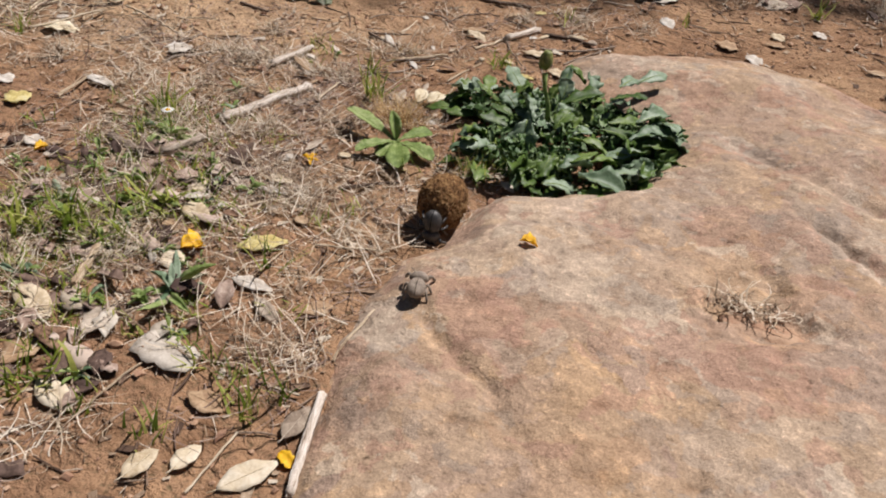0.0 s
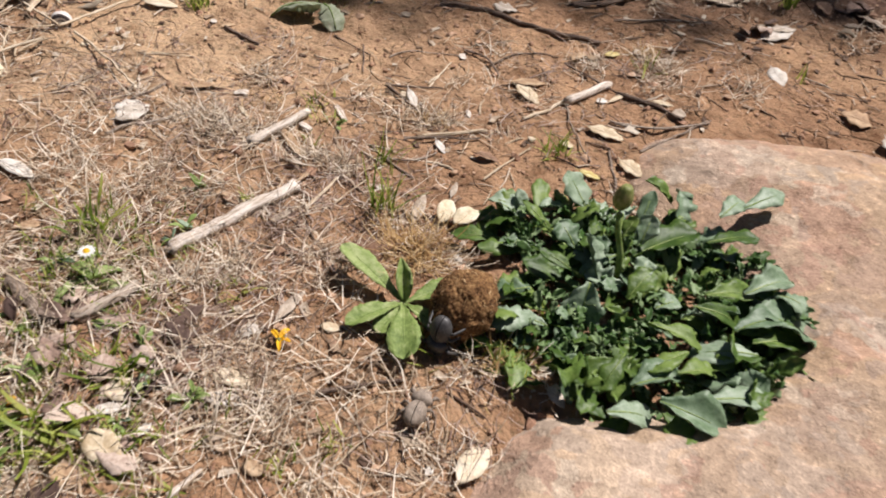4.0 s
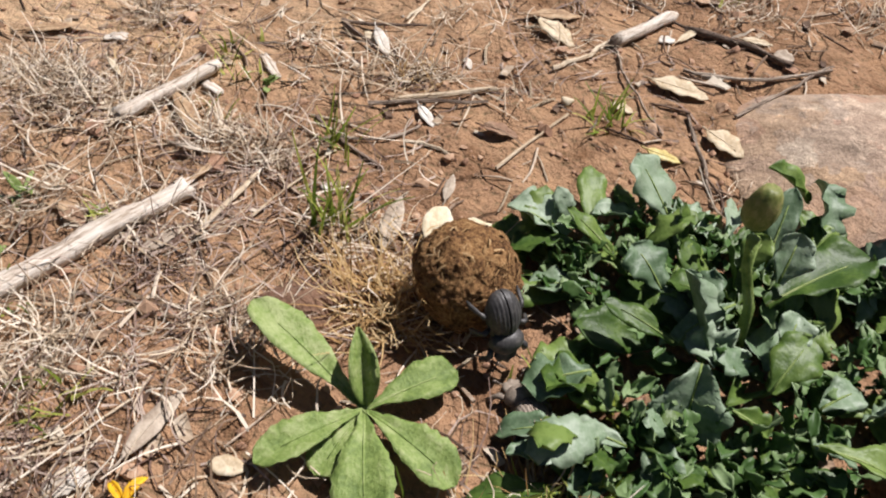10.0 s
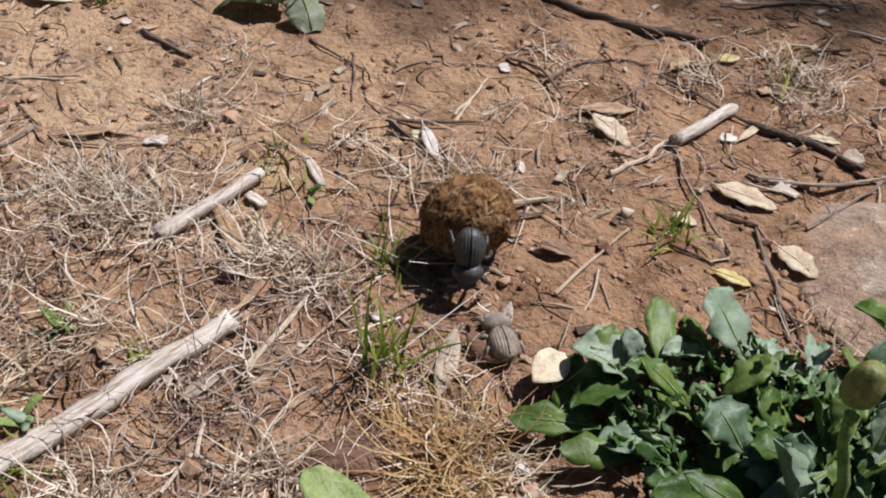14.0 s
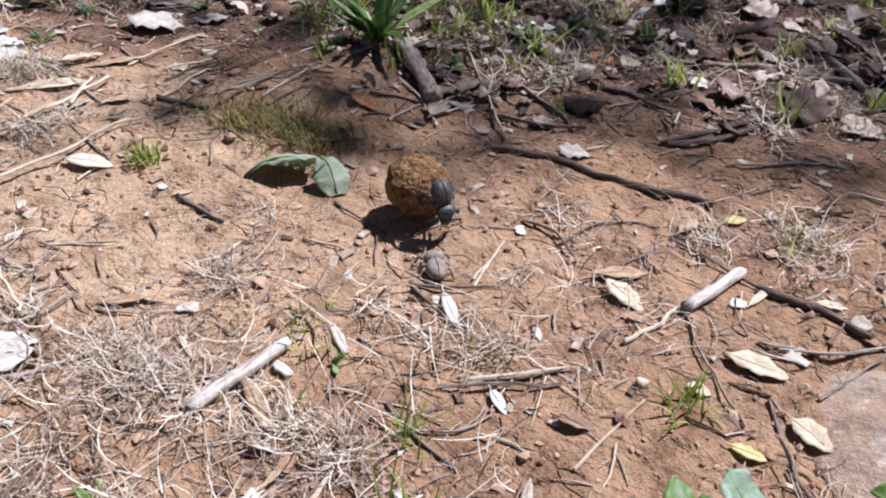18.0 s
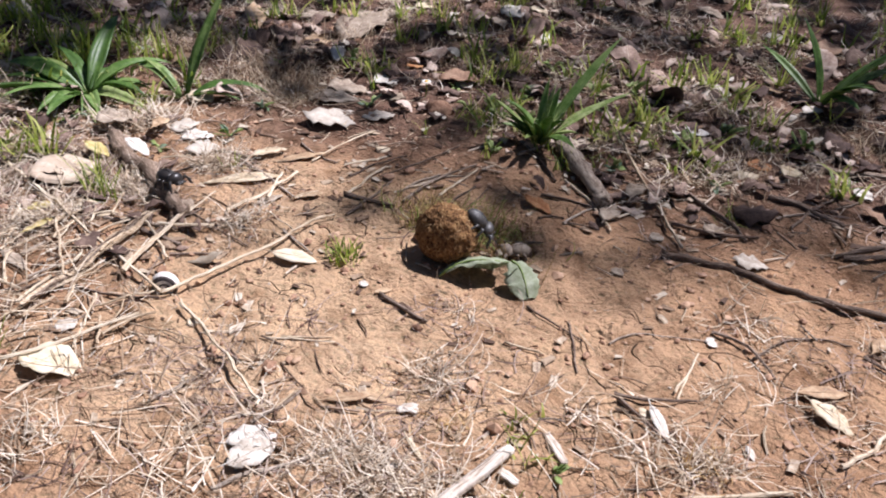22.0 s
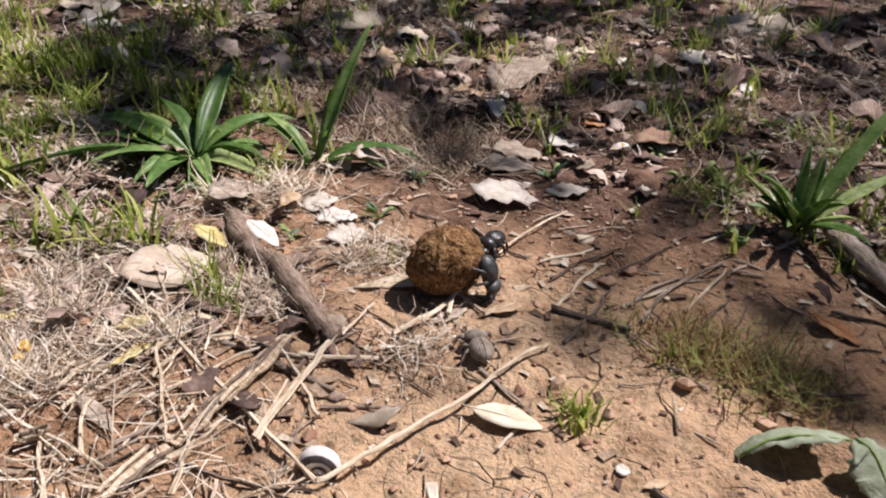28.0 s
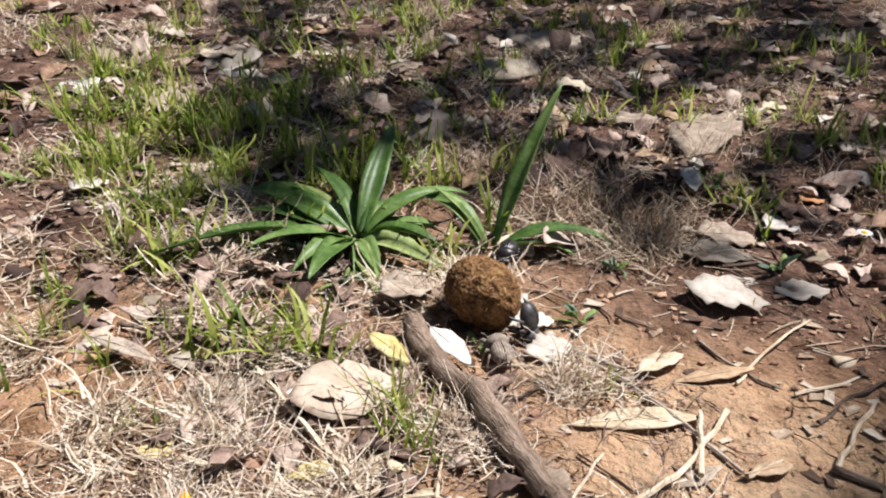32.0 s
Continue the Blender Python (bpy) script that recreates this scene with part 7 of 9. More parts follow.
def fallen_flower(x, y):
    """A small yellow flower head lying on the straw, its few narrow petals spread."""
    th = stemmed("fallen_flower", x, y, "small bright yellow flower with narrow petals on straw", "flower", surface_z(x, y) + 0.004)
    for head, l in ((80, 0.010), (15, 0.007), (150, 0.009), (-60, 0.008)):
        plant_leaf(th, (0, 0, 0), head, 22, l, l * 0.34, PETAL, oval, 0.8, 0.7, 0.03, 0, 6, name="petal")
    bm = bmesh.new()
    bmesh.ops.create_icosphere(bm, subdivisions=2, radius=0.0016)
    part("flower_disc", bm, BUD, th, "small green flower base")


def build_curled_leaf():
    """The big fallen leaf that has curled into a low arch, hollow beneath, its tip hanging down at one end."""
    th = stemmed("curled_leaf", -0.218, 0.289, "large curled grey-green fallen leaf arched hollow over the soil", "leaf")
    rng = random.Random(3)

    def shell(name, spine, widths, curls, lean, label=""):
        """A rolled skin along a spine of (x, y, z): each cross-section is an arc that starts at the spine's near edge."""
        nu, nv = 22, 10
        m = len(spine) - 1
        verts, faces, rib = [], [], []
        for i in range(nu + 1):
            u = i / nu * m
            k = min(int(u), m - 1)
            fr = u - k
            q = [Vector(spine[max(0, min(m, k + d))]) for d in (-1, 0, 1, 2)]
            c = 0.5 * (2 * q[1] + (q[2] - q[0]) * fr + (2 * q[0] - 5 * q[1] + 4 * q[2] - q[3]) * fr**2 + (3 * q[1] - q[0] - 3 * q[2] + q[3]) * fr**3)
            t = (Vector(spine[k + 1]) - Vector(spine[k])).normalized()
            side = t.cross(Vector((0, 0, 1))).normalized()
            up = side.cross(t)
            w = widths[k] * (1 - fr) + widths[k + 1] * fr
            bow = curls[k] * (1 - fr) + curls[k + 1] * fr
            w *= 1 + 0.05 * math.sin(9 * u) + 0.04 * rng.uniform(-1, 1)
            for j in range(nv + 1):
                v = j / nv * 2 - 1
                a = v * bow - lean
                r = w / (2 * bow)
                d = side * (r * math.sin(a)) + up * (r * (math.cos(a) - 1))
                d += Vector((0, 0, 0.002 * abs(v) + 0.0006)) * noise.noise(Vector((u * 2.1, v * 1.6, len(spine)))) + side * (0.0022 * v * abs(v) * noise.noise(Vector((u * 4.3, 5, len(spine)))))
                verts.append(c + d)
                if j == nv // 2 and i % 3 == 0:
                    rib.append(c + up * 0.0003)
        n = len(verts)
        verts += [p - Vector((0, 0, 0.0004)) for p in verts]
        e = nv + 1
        for i in range(nu):
            for j in range(nv):
                a = i * e + j
                faces += [(a, a + 1, a + e + 1, a + e), (n + a, n + a + e, n + a + e + 1, n + a + 1)]
            a, b = i * e, i * e + nv
            faces += [(a, a + e, n + a + e, n + a), (b, n + b, n + b + e, b + e)]
        ob = mesh_object(name, verts, faces, LEAF_PALE_GREEN, th)
        rv, rf = tube(rib, [0.0008 - 0.00007 * k for k in range(len(rib))], 5)
        mesh_object("midrib", rv, rf, LEAF_LIGHT, ob)
        return tagged(ob, label)

    shell("blade", [(-0.025, -0.011, 0.005), (-0.017, -0.004, 0.013), (-0.006, 0.003, 0.0165), (0.006, 0.009, 0.0165), (0.014, 0.013, 0.0155)], [0.012, 0.024, 0.030, 0.026, 0.008], [0.7, 1.0, 1.1, 1.0, 0.6], 0.75)
    shell("tip", [(0.014, 0.014, 0.0165), (0.021, 0.012, 0.0150), (0.028, 0.006, 0.009), (0.033, 0.001, 0.0015)], [0.008, 0.023, 0.025, 0.012], [0.5, 0.7, 0.6, 0.4], 0.0, "pale green drooping leaf tip")


def build_snail_shell():
    th = stemmed("snail_shell", -0.386, 0.187, "empty striped white and brown snail shell lying on soil", "shell")
    v, f = [], []
    turns, per, sides = 2.6, 16, 10
    n = int(turns * per)
    for i in range(n + 1):
        u = i / n
        a = 2 * math.pi * turns * u
        big = 0.0009 + 0.0042 * u**1.6
        r = 0.0006 + 0.0045 * u**1.5
        c = Vector((r * math.cos(a), r * math.sin(a), 0.010 - 0.0058 * u**1.2))
        out = Vector((math.cos(a), math.sin(a), 0))
        for s in range(sides):
            b = 2 * math.pi * s / sides
            v.append(c + big * (math.cos(b) * out + math.sin(b) * Vector((0, 0, 1))))
    slots = []
    for i in range(n):
        for s in range(sides):
            a, b = i * sides + s, i * sides + (s + 1) % sides
            f.append((a, b, b + sides, a + sides))
            slots.append(1 if s in (1, 5) else 0)
    shell = mesh_object("coil", v, f, [SHELL_WHITE, SHELL_DARK], th, slots=slots)
    shell.matrix_local = pose(0, 0, 0.0045, 95, -70, 20) @ Matrix.Scale(1.2, 4)


def build_root_patch():
    """Dry roots and crust in the hollow of the boulder."""
    rng = np.random.RandomState(3)
    n = 75
    roots = np.stack([rng.normal(0, 0.011, n), rng.normal(0.002, 0.006, n), np.full(n, 0.001)], -1)
    v, f = strands(n, roots, (0.01, 0.026), (0.0007, 0.0014), 1.1, 0.5, 0.2, rng, 0.4, 6)
    ob = from_arrays("root_tangle", v, f, STRAW)
    ob.location = (0.276, -0.136, surface_z(0.276, -0.136) + 0.002)
    stone(0.284, -0.148, 0.046, 0.022, -8, 0.1, CLOD, "crust of rough brown earth caught in the boulder's hollow")
    tagged(ob, "tangle of pale dry rootlets in a hollow of the boulder", "roots")


def build_moss_tuft():
    rng = np.random.RandomState(12)
    n = 850
    x, y = rng.normal(0, 0.026, n), rng.normal(0, 0.015, n)
    roots = np.stack([x, y, ground_z(x - 0.258, y + 0.346) - gz(-0.258, 0.346)], -1)
    v, f = strands(n, roots, (0.007, 0.028), (0.0005, 0.0012), 0.8, 0.35, 0.2, rng, 0.3, 5)
    ob = from_arrays("moss_tuft", v, f, MOSS)
    ob.location = (-0.258, 0.346, gz(-0.258, 0.346))
    tagged(ob, "low sparse tuft of yellow-brown mossy grass on bare soil", "moss")


build_thistle()
build_small_rosette()
build_plantains()
build_weeds()
flower(-0.172, -0.050, 0.024, 0.0052, "small white daisy flower on a thin stem")
flower(-0.395, 0.547, 0.016, 0.005, "small white flower with ragged petals on a stem")
fallen_flower(-0.051, -0.048)
build_curled_leaf()
build_snail_shell()
build_root_patch()
build_moss_tuft()


# ---------------------------------------------------------------- loose cover
def forest(x, y):
    """How littered the ground is: 1 well under the trees, 0 on the bare path."""
    u = min(1, max(0, (x + 0.62) / 0.2))
    edge = 0.17 + (0.45 - 0.17) * u * u * (3 - 2 * u)
    return min(1, max(0, (y - edge + 0.05 * float(vnoise(x, y, 0.12, 2))) / 0.12))


def forest_spots(n, seed, count):
    """Places for whorls of growth under the trees: (x, y, reach, reach, how many)."""
    rng = random.Random(seed)
    out = []
    while len(out) < n:
        x, y = rng.uniform(-1.7, 0.8), rng.uniform(0.15, 1.8)
        if rng.random() < forest(x, y):
            out.append((x, y, 0.012, 0.012, count))
    return out


def build_cover():
    rng = np.random.RandomState(21)
    # crumbs of soil and grit
    bm = bmesh.new()
    bmesh.ops.create_icosphere(bm, subdivisions=1, radius=1)
    unit = np.array([v.co[:] for v in bm.verts])
    tri = np.array([[v.index for v in f.verts] for f in bm.faces])
    bm.free()
    for name, mat, n, lo, hi, label in (("soil_crumbs", CLOD, 24000, 0.0004, 0.0021, "loose crumbs of reddish soil"), ("soil_clods", CLOD, 5200, 0.0008, 0.0042, "small clods of reddish soil"), ("grit", GRIT, 1100, 0.0004, 0.0011, "pale grit and tiny stones on the soil")):
        x, y = rng.uniform(-1.0, 0.6, n * 3), rng.uniform(-0.4, 0.95, n * 3)
        ok = (inside_depth(x, y) < -0.004) & (rng.uniform(0, 1, n * 3) < crumbly(x, y) + 0.1)
        x, y = x[ok][:n], y[ok][:n]
        k = len(x)
        s = lo + (hi - lo) * rng.uniform(0, 1, k) ** 4
        v = unit[None] * s[:, None, None] * rng.uniform(0.5, 1.4, (k, 12, 1)) * rng.uniform(0.7, 1.3, (k, 1, 3)) * np.array([1, 1, 0.65])
        v[:, :, 0] += x[:, None]
        v[:, :, 1] += y[:, None]
        v[:, :, 2] += (ground_z(x, y) + s * 0.35)[:, None]
        f = tri[None] + (np.arange(k) * 12)[:, None, None]
        tagged(from_arrays(name, v.reshape(-1, 3), f.reshape(-1, 3), mat, False), label, "soil", kind="stuff")
    # small flakes of dead leaf and bark
    n = 8500
    x, y = rng.uniform(-1.3, 0.6, n), rng.uniform(-0.4, 1.0, n)
    ok = (inside_depth(x, y) < -0.004) & (rng.uniform(0, 1, n) < np.where((y > 0.42) | (x < -0.3) | (y < 0), 0.9, 0.35))
    x, y = x[ok], y[ok]
    k = len(x)
    s = 0.0012 + 0.0045 * rng.uniform(0, 1, k) ** 1.8
    a = rng.uniform(0, 6.28, k)
    quad = np.array([[-1, -0.4, 0], [0.9, -0.5, 0.15], [1.1, 0.35, 0], [-0.8, 0.5, 0.2], [-1, -0.4, -0.12], [0.9, -0.5, 0.03], [1.1, 0.35, -0.12], [-0.8, 0.5, 0.08]])
    p = quad[None] * s[:, None, None] * rng.uniform(0.6, 1.2, (k, 8, 1))
    v = np.stack([p[..., 0] * np.cos(a)[:, None] - p[..., 1] * np.sin(a)[:, None] + x[:, None], p[..., 0] * np.sin(a)[:, None] + p[..., 1] * np.cos(a)[:, None] + y[:, None], p[..., 2] + (ground_z(x, y) + 0.001)[:, None]], -1)
    q = np.array([[0, 1, 2, 3], [7, 6, 5, 4], [0, 4, 5, 1], [1, 5, 6, 2], [2, 6, 7, 3], [3, 7, 4, 0]])
    f = q[None] + (np.arange(k) * 8)[:, None, None]
    flakes = mottled("litter_flakes", [(0.25, (0.1, 0.06, 0.04)), (0.45, (0.25, 0.165, 0.105)), (0.65, (0.4, 0.3, 0.205)), (0.85, (0.6, 0.52, 0.41))], 60, 500, 0.8, 0.25, 0, 0.1, island=0.8)
    tagged(from_arrays("leaf_litter", v.reshape(-1, 3), f.reshape(-1, 4), flakes, False), "small flakes of dead leaf and bark", "leaf litter", kind="stuff")
    # fine dead grass, in small whorls
    thatch = THATCH
    strand_stuff("dead_grass", "matted dry straw-coloured grass", "dry grass", STRAW, [(x, y, rx, ry, int(n * 0.72)) for x, y, rx, ry, n in thatch] + [(-0.06, 0.04, 0.05, 0.06, 300)], (0.008, 0.030), (0.0004, 0.0010), 1.1, 0.3, 0.14, 5, loose=30, clump=0.012, gaps=0.2)
    strand_stuff("dead_grass_patch", "loose dry straw-coloured grass and rootlets", "dry grass", STRAW, [(-0.15, -0.16, 0.1, 0.14, 3000), (-0.03, -0.1, 0.04, 0.08, 500), (-0.17, 0.02, 0.08, 0.09, 900)], (0.008, 0.034), (0.0004, 0.0011), 1.2, 0.3, 0.12, 25, loose=20, clump=0.014, gaps=-0.25)
    strand_stuff("dead_grass_mounds", "wiry mounds of curled dead grass", "dry grass", STRAW_DULL, forest_spots(190, 2, 60), (0.010, 0.032), (0.0006, 0.0013), 0.95, 0.42, 0.2, 15, 5, clump=0.012)
    strand_stuff("straw_mats", "thick flattened mats of pale dead grass", "dry grass", STRAW, forest_spots(640, 12, 60) + [(-0.62, 0.20, 0.05, 0.06, 300), (-0.70, 0.30, 0.06, 0.05, 500), (-0.71, 0.17, 0.06, 0.05, 650), (-0.79, 0.25, 0.06, 0.06, 650), (-0.62, 0.13, 0.06, 0.03, 350), (-0.56, 0.36, 0.05, 0.03, 300)], (0.010, 0.036), (0.0006, 0.0016), 1.25, 0.34, 0.1, 26, 4, floor_lift=0.004, clump=0.014, loose=40, gaps=-0.2)
    strand_stuff("loose_straw", "loose straight pale straws strewn over the ground", "straw", STRAW, [(-0.48, 0.15, 0.06, 0.05, 170), (-0.57, 0.20, 0.06, 0.06, 200), (-0.40, 0.09, 0.05, 0.04, 90), (-0.30, 0.06, 0.08, 0.05, 90), (-0.13, -0.19, 0.09, 0.11, 300), (-0.2, -0.04, 0.07, 0.08, 120), (0.01, -0.19, 0.03, 0.08, 120), (-0.02, -0.05, 0.04, 0.05, 60), (-0.08, 0.2, 0.12, 0.08, 60)], (0.014, 0.045), (0.0005, 0.0012), 1.46, 0.05, 0.02, 27, 4, floor_lift=0.004, clump=0.03, loose=12)
    strand_stuff("rootlets", "fine brown dead rootlets and stems", "rootlets", ROOTS, [(x, y, rx * 1.2, ry * 1.2, n // 14) for x, y, rx, ry, n in thatch] + forest_spots(260, 9, 22) + [(-0.15, 0.3, 0.25, 0.2, 110), (-0.14, -0.12, 0.1, 0.14, 700), (-0.05, 0.05, 0.1, 0.08, 200)], (0.01, 0.04), (0.0004, 0.0009), 1.45, 0.3, 0.04, 6)
    strand_stuff("dry_stems", "upright wiry dead grass stems", "dry grass", STRAW_DULL, forest_spots(90, 3, 30) + [(-0.52, 0.49, 0.05, 0.03, 420), (-0.18, 0.55, 0.12, 0.05, 300), (-0.40, 0.64, 0.12, 0.05, 260), (-0.45, 0.75, 0.3, 0.1, 400), (-0.66, 0.52, 0.06, 0.05, 320)], (0.015, 0.042), (0.0004, 0.0009), 0.8, 0.3, 0.14, 7, 5)
    lawn = [(-0.80, 0.44, 0.07, 0.09, 360), (-0.72, 0.6, 0.1, 0.1, 160), (-0.92, 0.55, 0.12, 0.14, 500), (-0.60, 0.78, 0.2, 0.08, 160), (-0.3, 0.70, 0.15, 0.08, 200), (-0.22, 0.57, 0.07, 0.05, 120), (-0.1, 0.65, 0.14, 0.1, 180), (-0.7, 1.0, 0.5, 0.15, 500), (-0.1, 0.95, 0.4, 0.15, 400), (-0.15, -0.2, 0.08, 0.1, 90), (-0.2, 0.0, 0.05, 0.08, 40), (-0.55, 0.25, 0.08, 0.04, 40), (-0.38, 0.58, 0.06, 0.04, 60), (-1.05, 0.45, 0.12, 0.14, 500), (-0.72, 0.27, 0.06, 0.05, 60), (-1.1, 0.8, 0.2, 0.2, 400)]
    strand_stuff("lawn_grass", "sparse fresh green grass blades in clumps", "grass", GRASS, [(x, y, rx, ry, int(n * 0.38)) for x, y, rx, ry, n in lawn] + [(-0.17, -0.19, 0.08, 0.11, 60)] + forest_spots(230, 4, 13) + [(-0.88, 0.40, 0.06, 0.08, 170), (-0.62, 0.24, 0.05, 0.04, 50), (-0.70, 0.46, 0.06, 0.06, 90)], (0.010, 0.040), (0.0020, 0.0042), 0.5, 0.14, 0.24, 8, 5, clump=0.0055, loose=9)

    strand_stuff("short_grass", "short fresh yellow-green grass and seedling blades", "grass", GRASS, [(-0.16, -0.18, 0.09, 0.13, 900), (-0.2, -0.03, 0.05, 0.06, 160), (-0.8, 0.42, 0.12, 0.1, 500), (-0.3, 0.52, 0.1, 0.03, 160)], (0.005, 0.018), (0.0008, 0.0018), 0.7, 0.2, 0.2, 18, 4, clump=0.006, loose=8)


def build_twig_litter():
    """Broken bits of twig and stalk, thick under the growth and thin on the bare crust: near ones singly, the rest as one."""
    rng = random.Random(61)
    forms = []
    for k in range(9):
        l, r = rng.uniform(0.7, 1.0), rng.uniform(0.022, 0.05)
        bend = rng.uniform(-0.12, 0.12)
        v, f = tube([(-l / 2, 0, 0), (-l * 0.15, bend * 0.8, rng.uniform(0, 0.05)), (l * 0.2, bend, 0.02), (l / 2, rng.uniform(-0.05, 0.05), 0)], [r, r * rng.uniform(0.8, 1.2), r, r * 0.6], 5)
        forms.append(([Vector(p) for p in v], f))
    kinds = [(m, lab) for m, lab in ((WOOD_GREY, "short weathered grey bit of twig on soil"), (WOOD_BROWN, "short brown bit of twig on soil"), (WOOD_TAN, "short pale tan bit of dry stalk on soil"), (WOOD_TAN, "short pale tan bit of dry stalk on soil"))]
    shared = {}
    verts, faces, single = [], [], 0
    tries = 0
    while tries < 15500:
        tries += 1
        x, y = rng.uniform(-1.15, 0.5), rng.uniform(-0.36, 0.95)
        bare = math.exp(-((x + 0.2) ** 2 + (y - 0.24) ** 2) / 0.13**2)
        if rng.random() < 0.86 * min(1, 1.25 * bare) or rng.random() > 0.10 + 0.35 * (0.4 < y < 0.6) + 0.75 * max(0, float(vnoise(x, y, 0.05, 1)) + 0.2) or float(inside_depth(x, y)) > -0.004:
            continue
        big = rng.random() ** 2.6
        size = 0.005 + 0.026 * big
        k = rng.randrange(9)
        thick = rng.uniform(0.5, 0.95) * (0.0011 + 0.0007 * big) / (0.072 * size)
        m = pose(x, y, surface_z(x, y) + 0.0007 + 0.0008 * rng.random(), 0, rng.uniform(-7, 7), rng.uniform(0, 360)) @ Matrix.Diagonal((size, size * min(1, thick), size * min(1, thick), 1))
        near = -0.5 < x < 0.05 and -0.2 < y < 0.48
        if near and big > 0.12 and single < 270:
            mat, lab = kinds[rng.randrange(4)]
            key = (k, mat.name)
            if key not in shared:
                me = bpy.data.meshes.new("twig")
                me.from_pydata([tuple(p) for p in forms[k][0]], [], forms[k][1])
                me.materials.append(mat)
                shared[key] = me
            ob = new("twig", shared[key])
            ob.matrix_world = m
            tagged(ob, lab, "twig", "bits of twig on the soil")
            single += 1
        else:
            n = len(verts)
            verts += [m @ p for p in forms[k][0]]
            faces += [tuple(z + n for z in face) for face in forms[k][1]]
    tagged(mesh_object("twig_litter", verts, faces, TWIGLET, smooth=False), "scattered broken bits of twig and stalk", "litter", kind="stuff")


def build_grass_clumps():
    """Broad-bladed clumps of grass that stand up through the litter."""
    rng = random.Random(23)
    made = 0
    while made < 95:
        x, y = (rng.gauss(-0.86, 0.1), rng.gauss(0.42, 0.1)) if made < 34 else (rng.uniform(-1.2, 0.3), rng.uniform(0.3, 1.1))
        if rng.random() > forest(x, y) or math.hypot(x + 0.6, y - 0.39) < 0.07:
            continue
        ob = tuft(x, y, rng.randint(6, 14), rng.uniform(0.022, 0.046), 0, GRASS, "clump of broad yellow-green grass blades standing in litter", "grass_clump", (0.0022, 0.0044), 0.35, 0.08, 0.13, "grass", 0.004)
        tagged(ob, group="grass clumps in the litter")
        made += 1


def build_old_leaves():
    """Large old leaves lying about under the trees."""
    rng = random.Random(77)
    made = 0
    while made < 105:
        x, y = rng.uniform(-1.25, 0.35), rng.uniform(0.2, 1.15)
        if rng.random() > forest(x, y) ** 2 or min(math.hypot(x + 0.647, y - 0.367), math.hypot(x + 0.578, y - 0.414)) < 0.05:
            continue
        fn = rng.choice((grey_leaf, tan_leaf, brown_leaf, grey_leaf, brown_leaf, white_leaf))
        l = rng.uniform(0.018, 0.05)
        fn(x, y, l, l * rng.uniform(0.32, 0.62), rng.uniform(0, 360), tilt=rng.uniform(-12, 12))
        made += 1


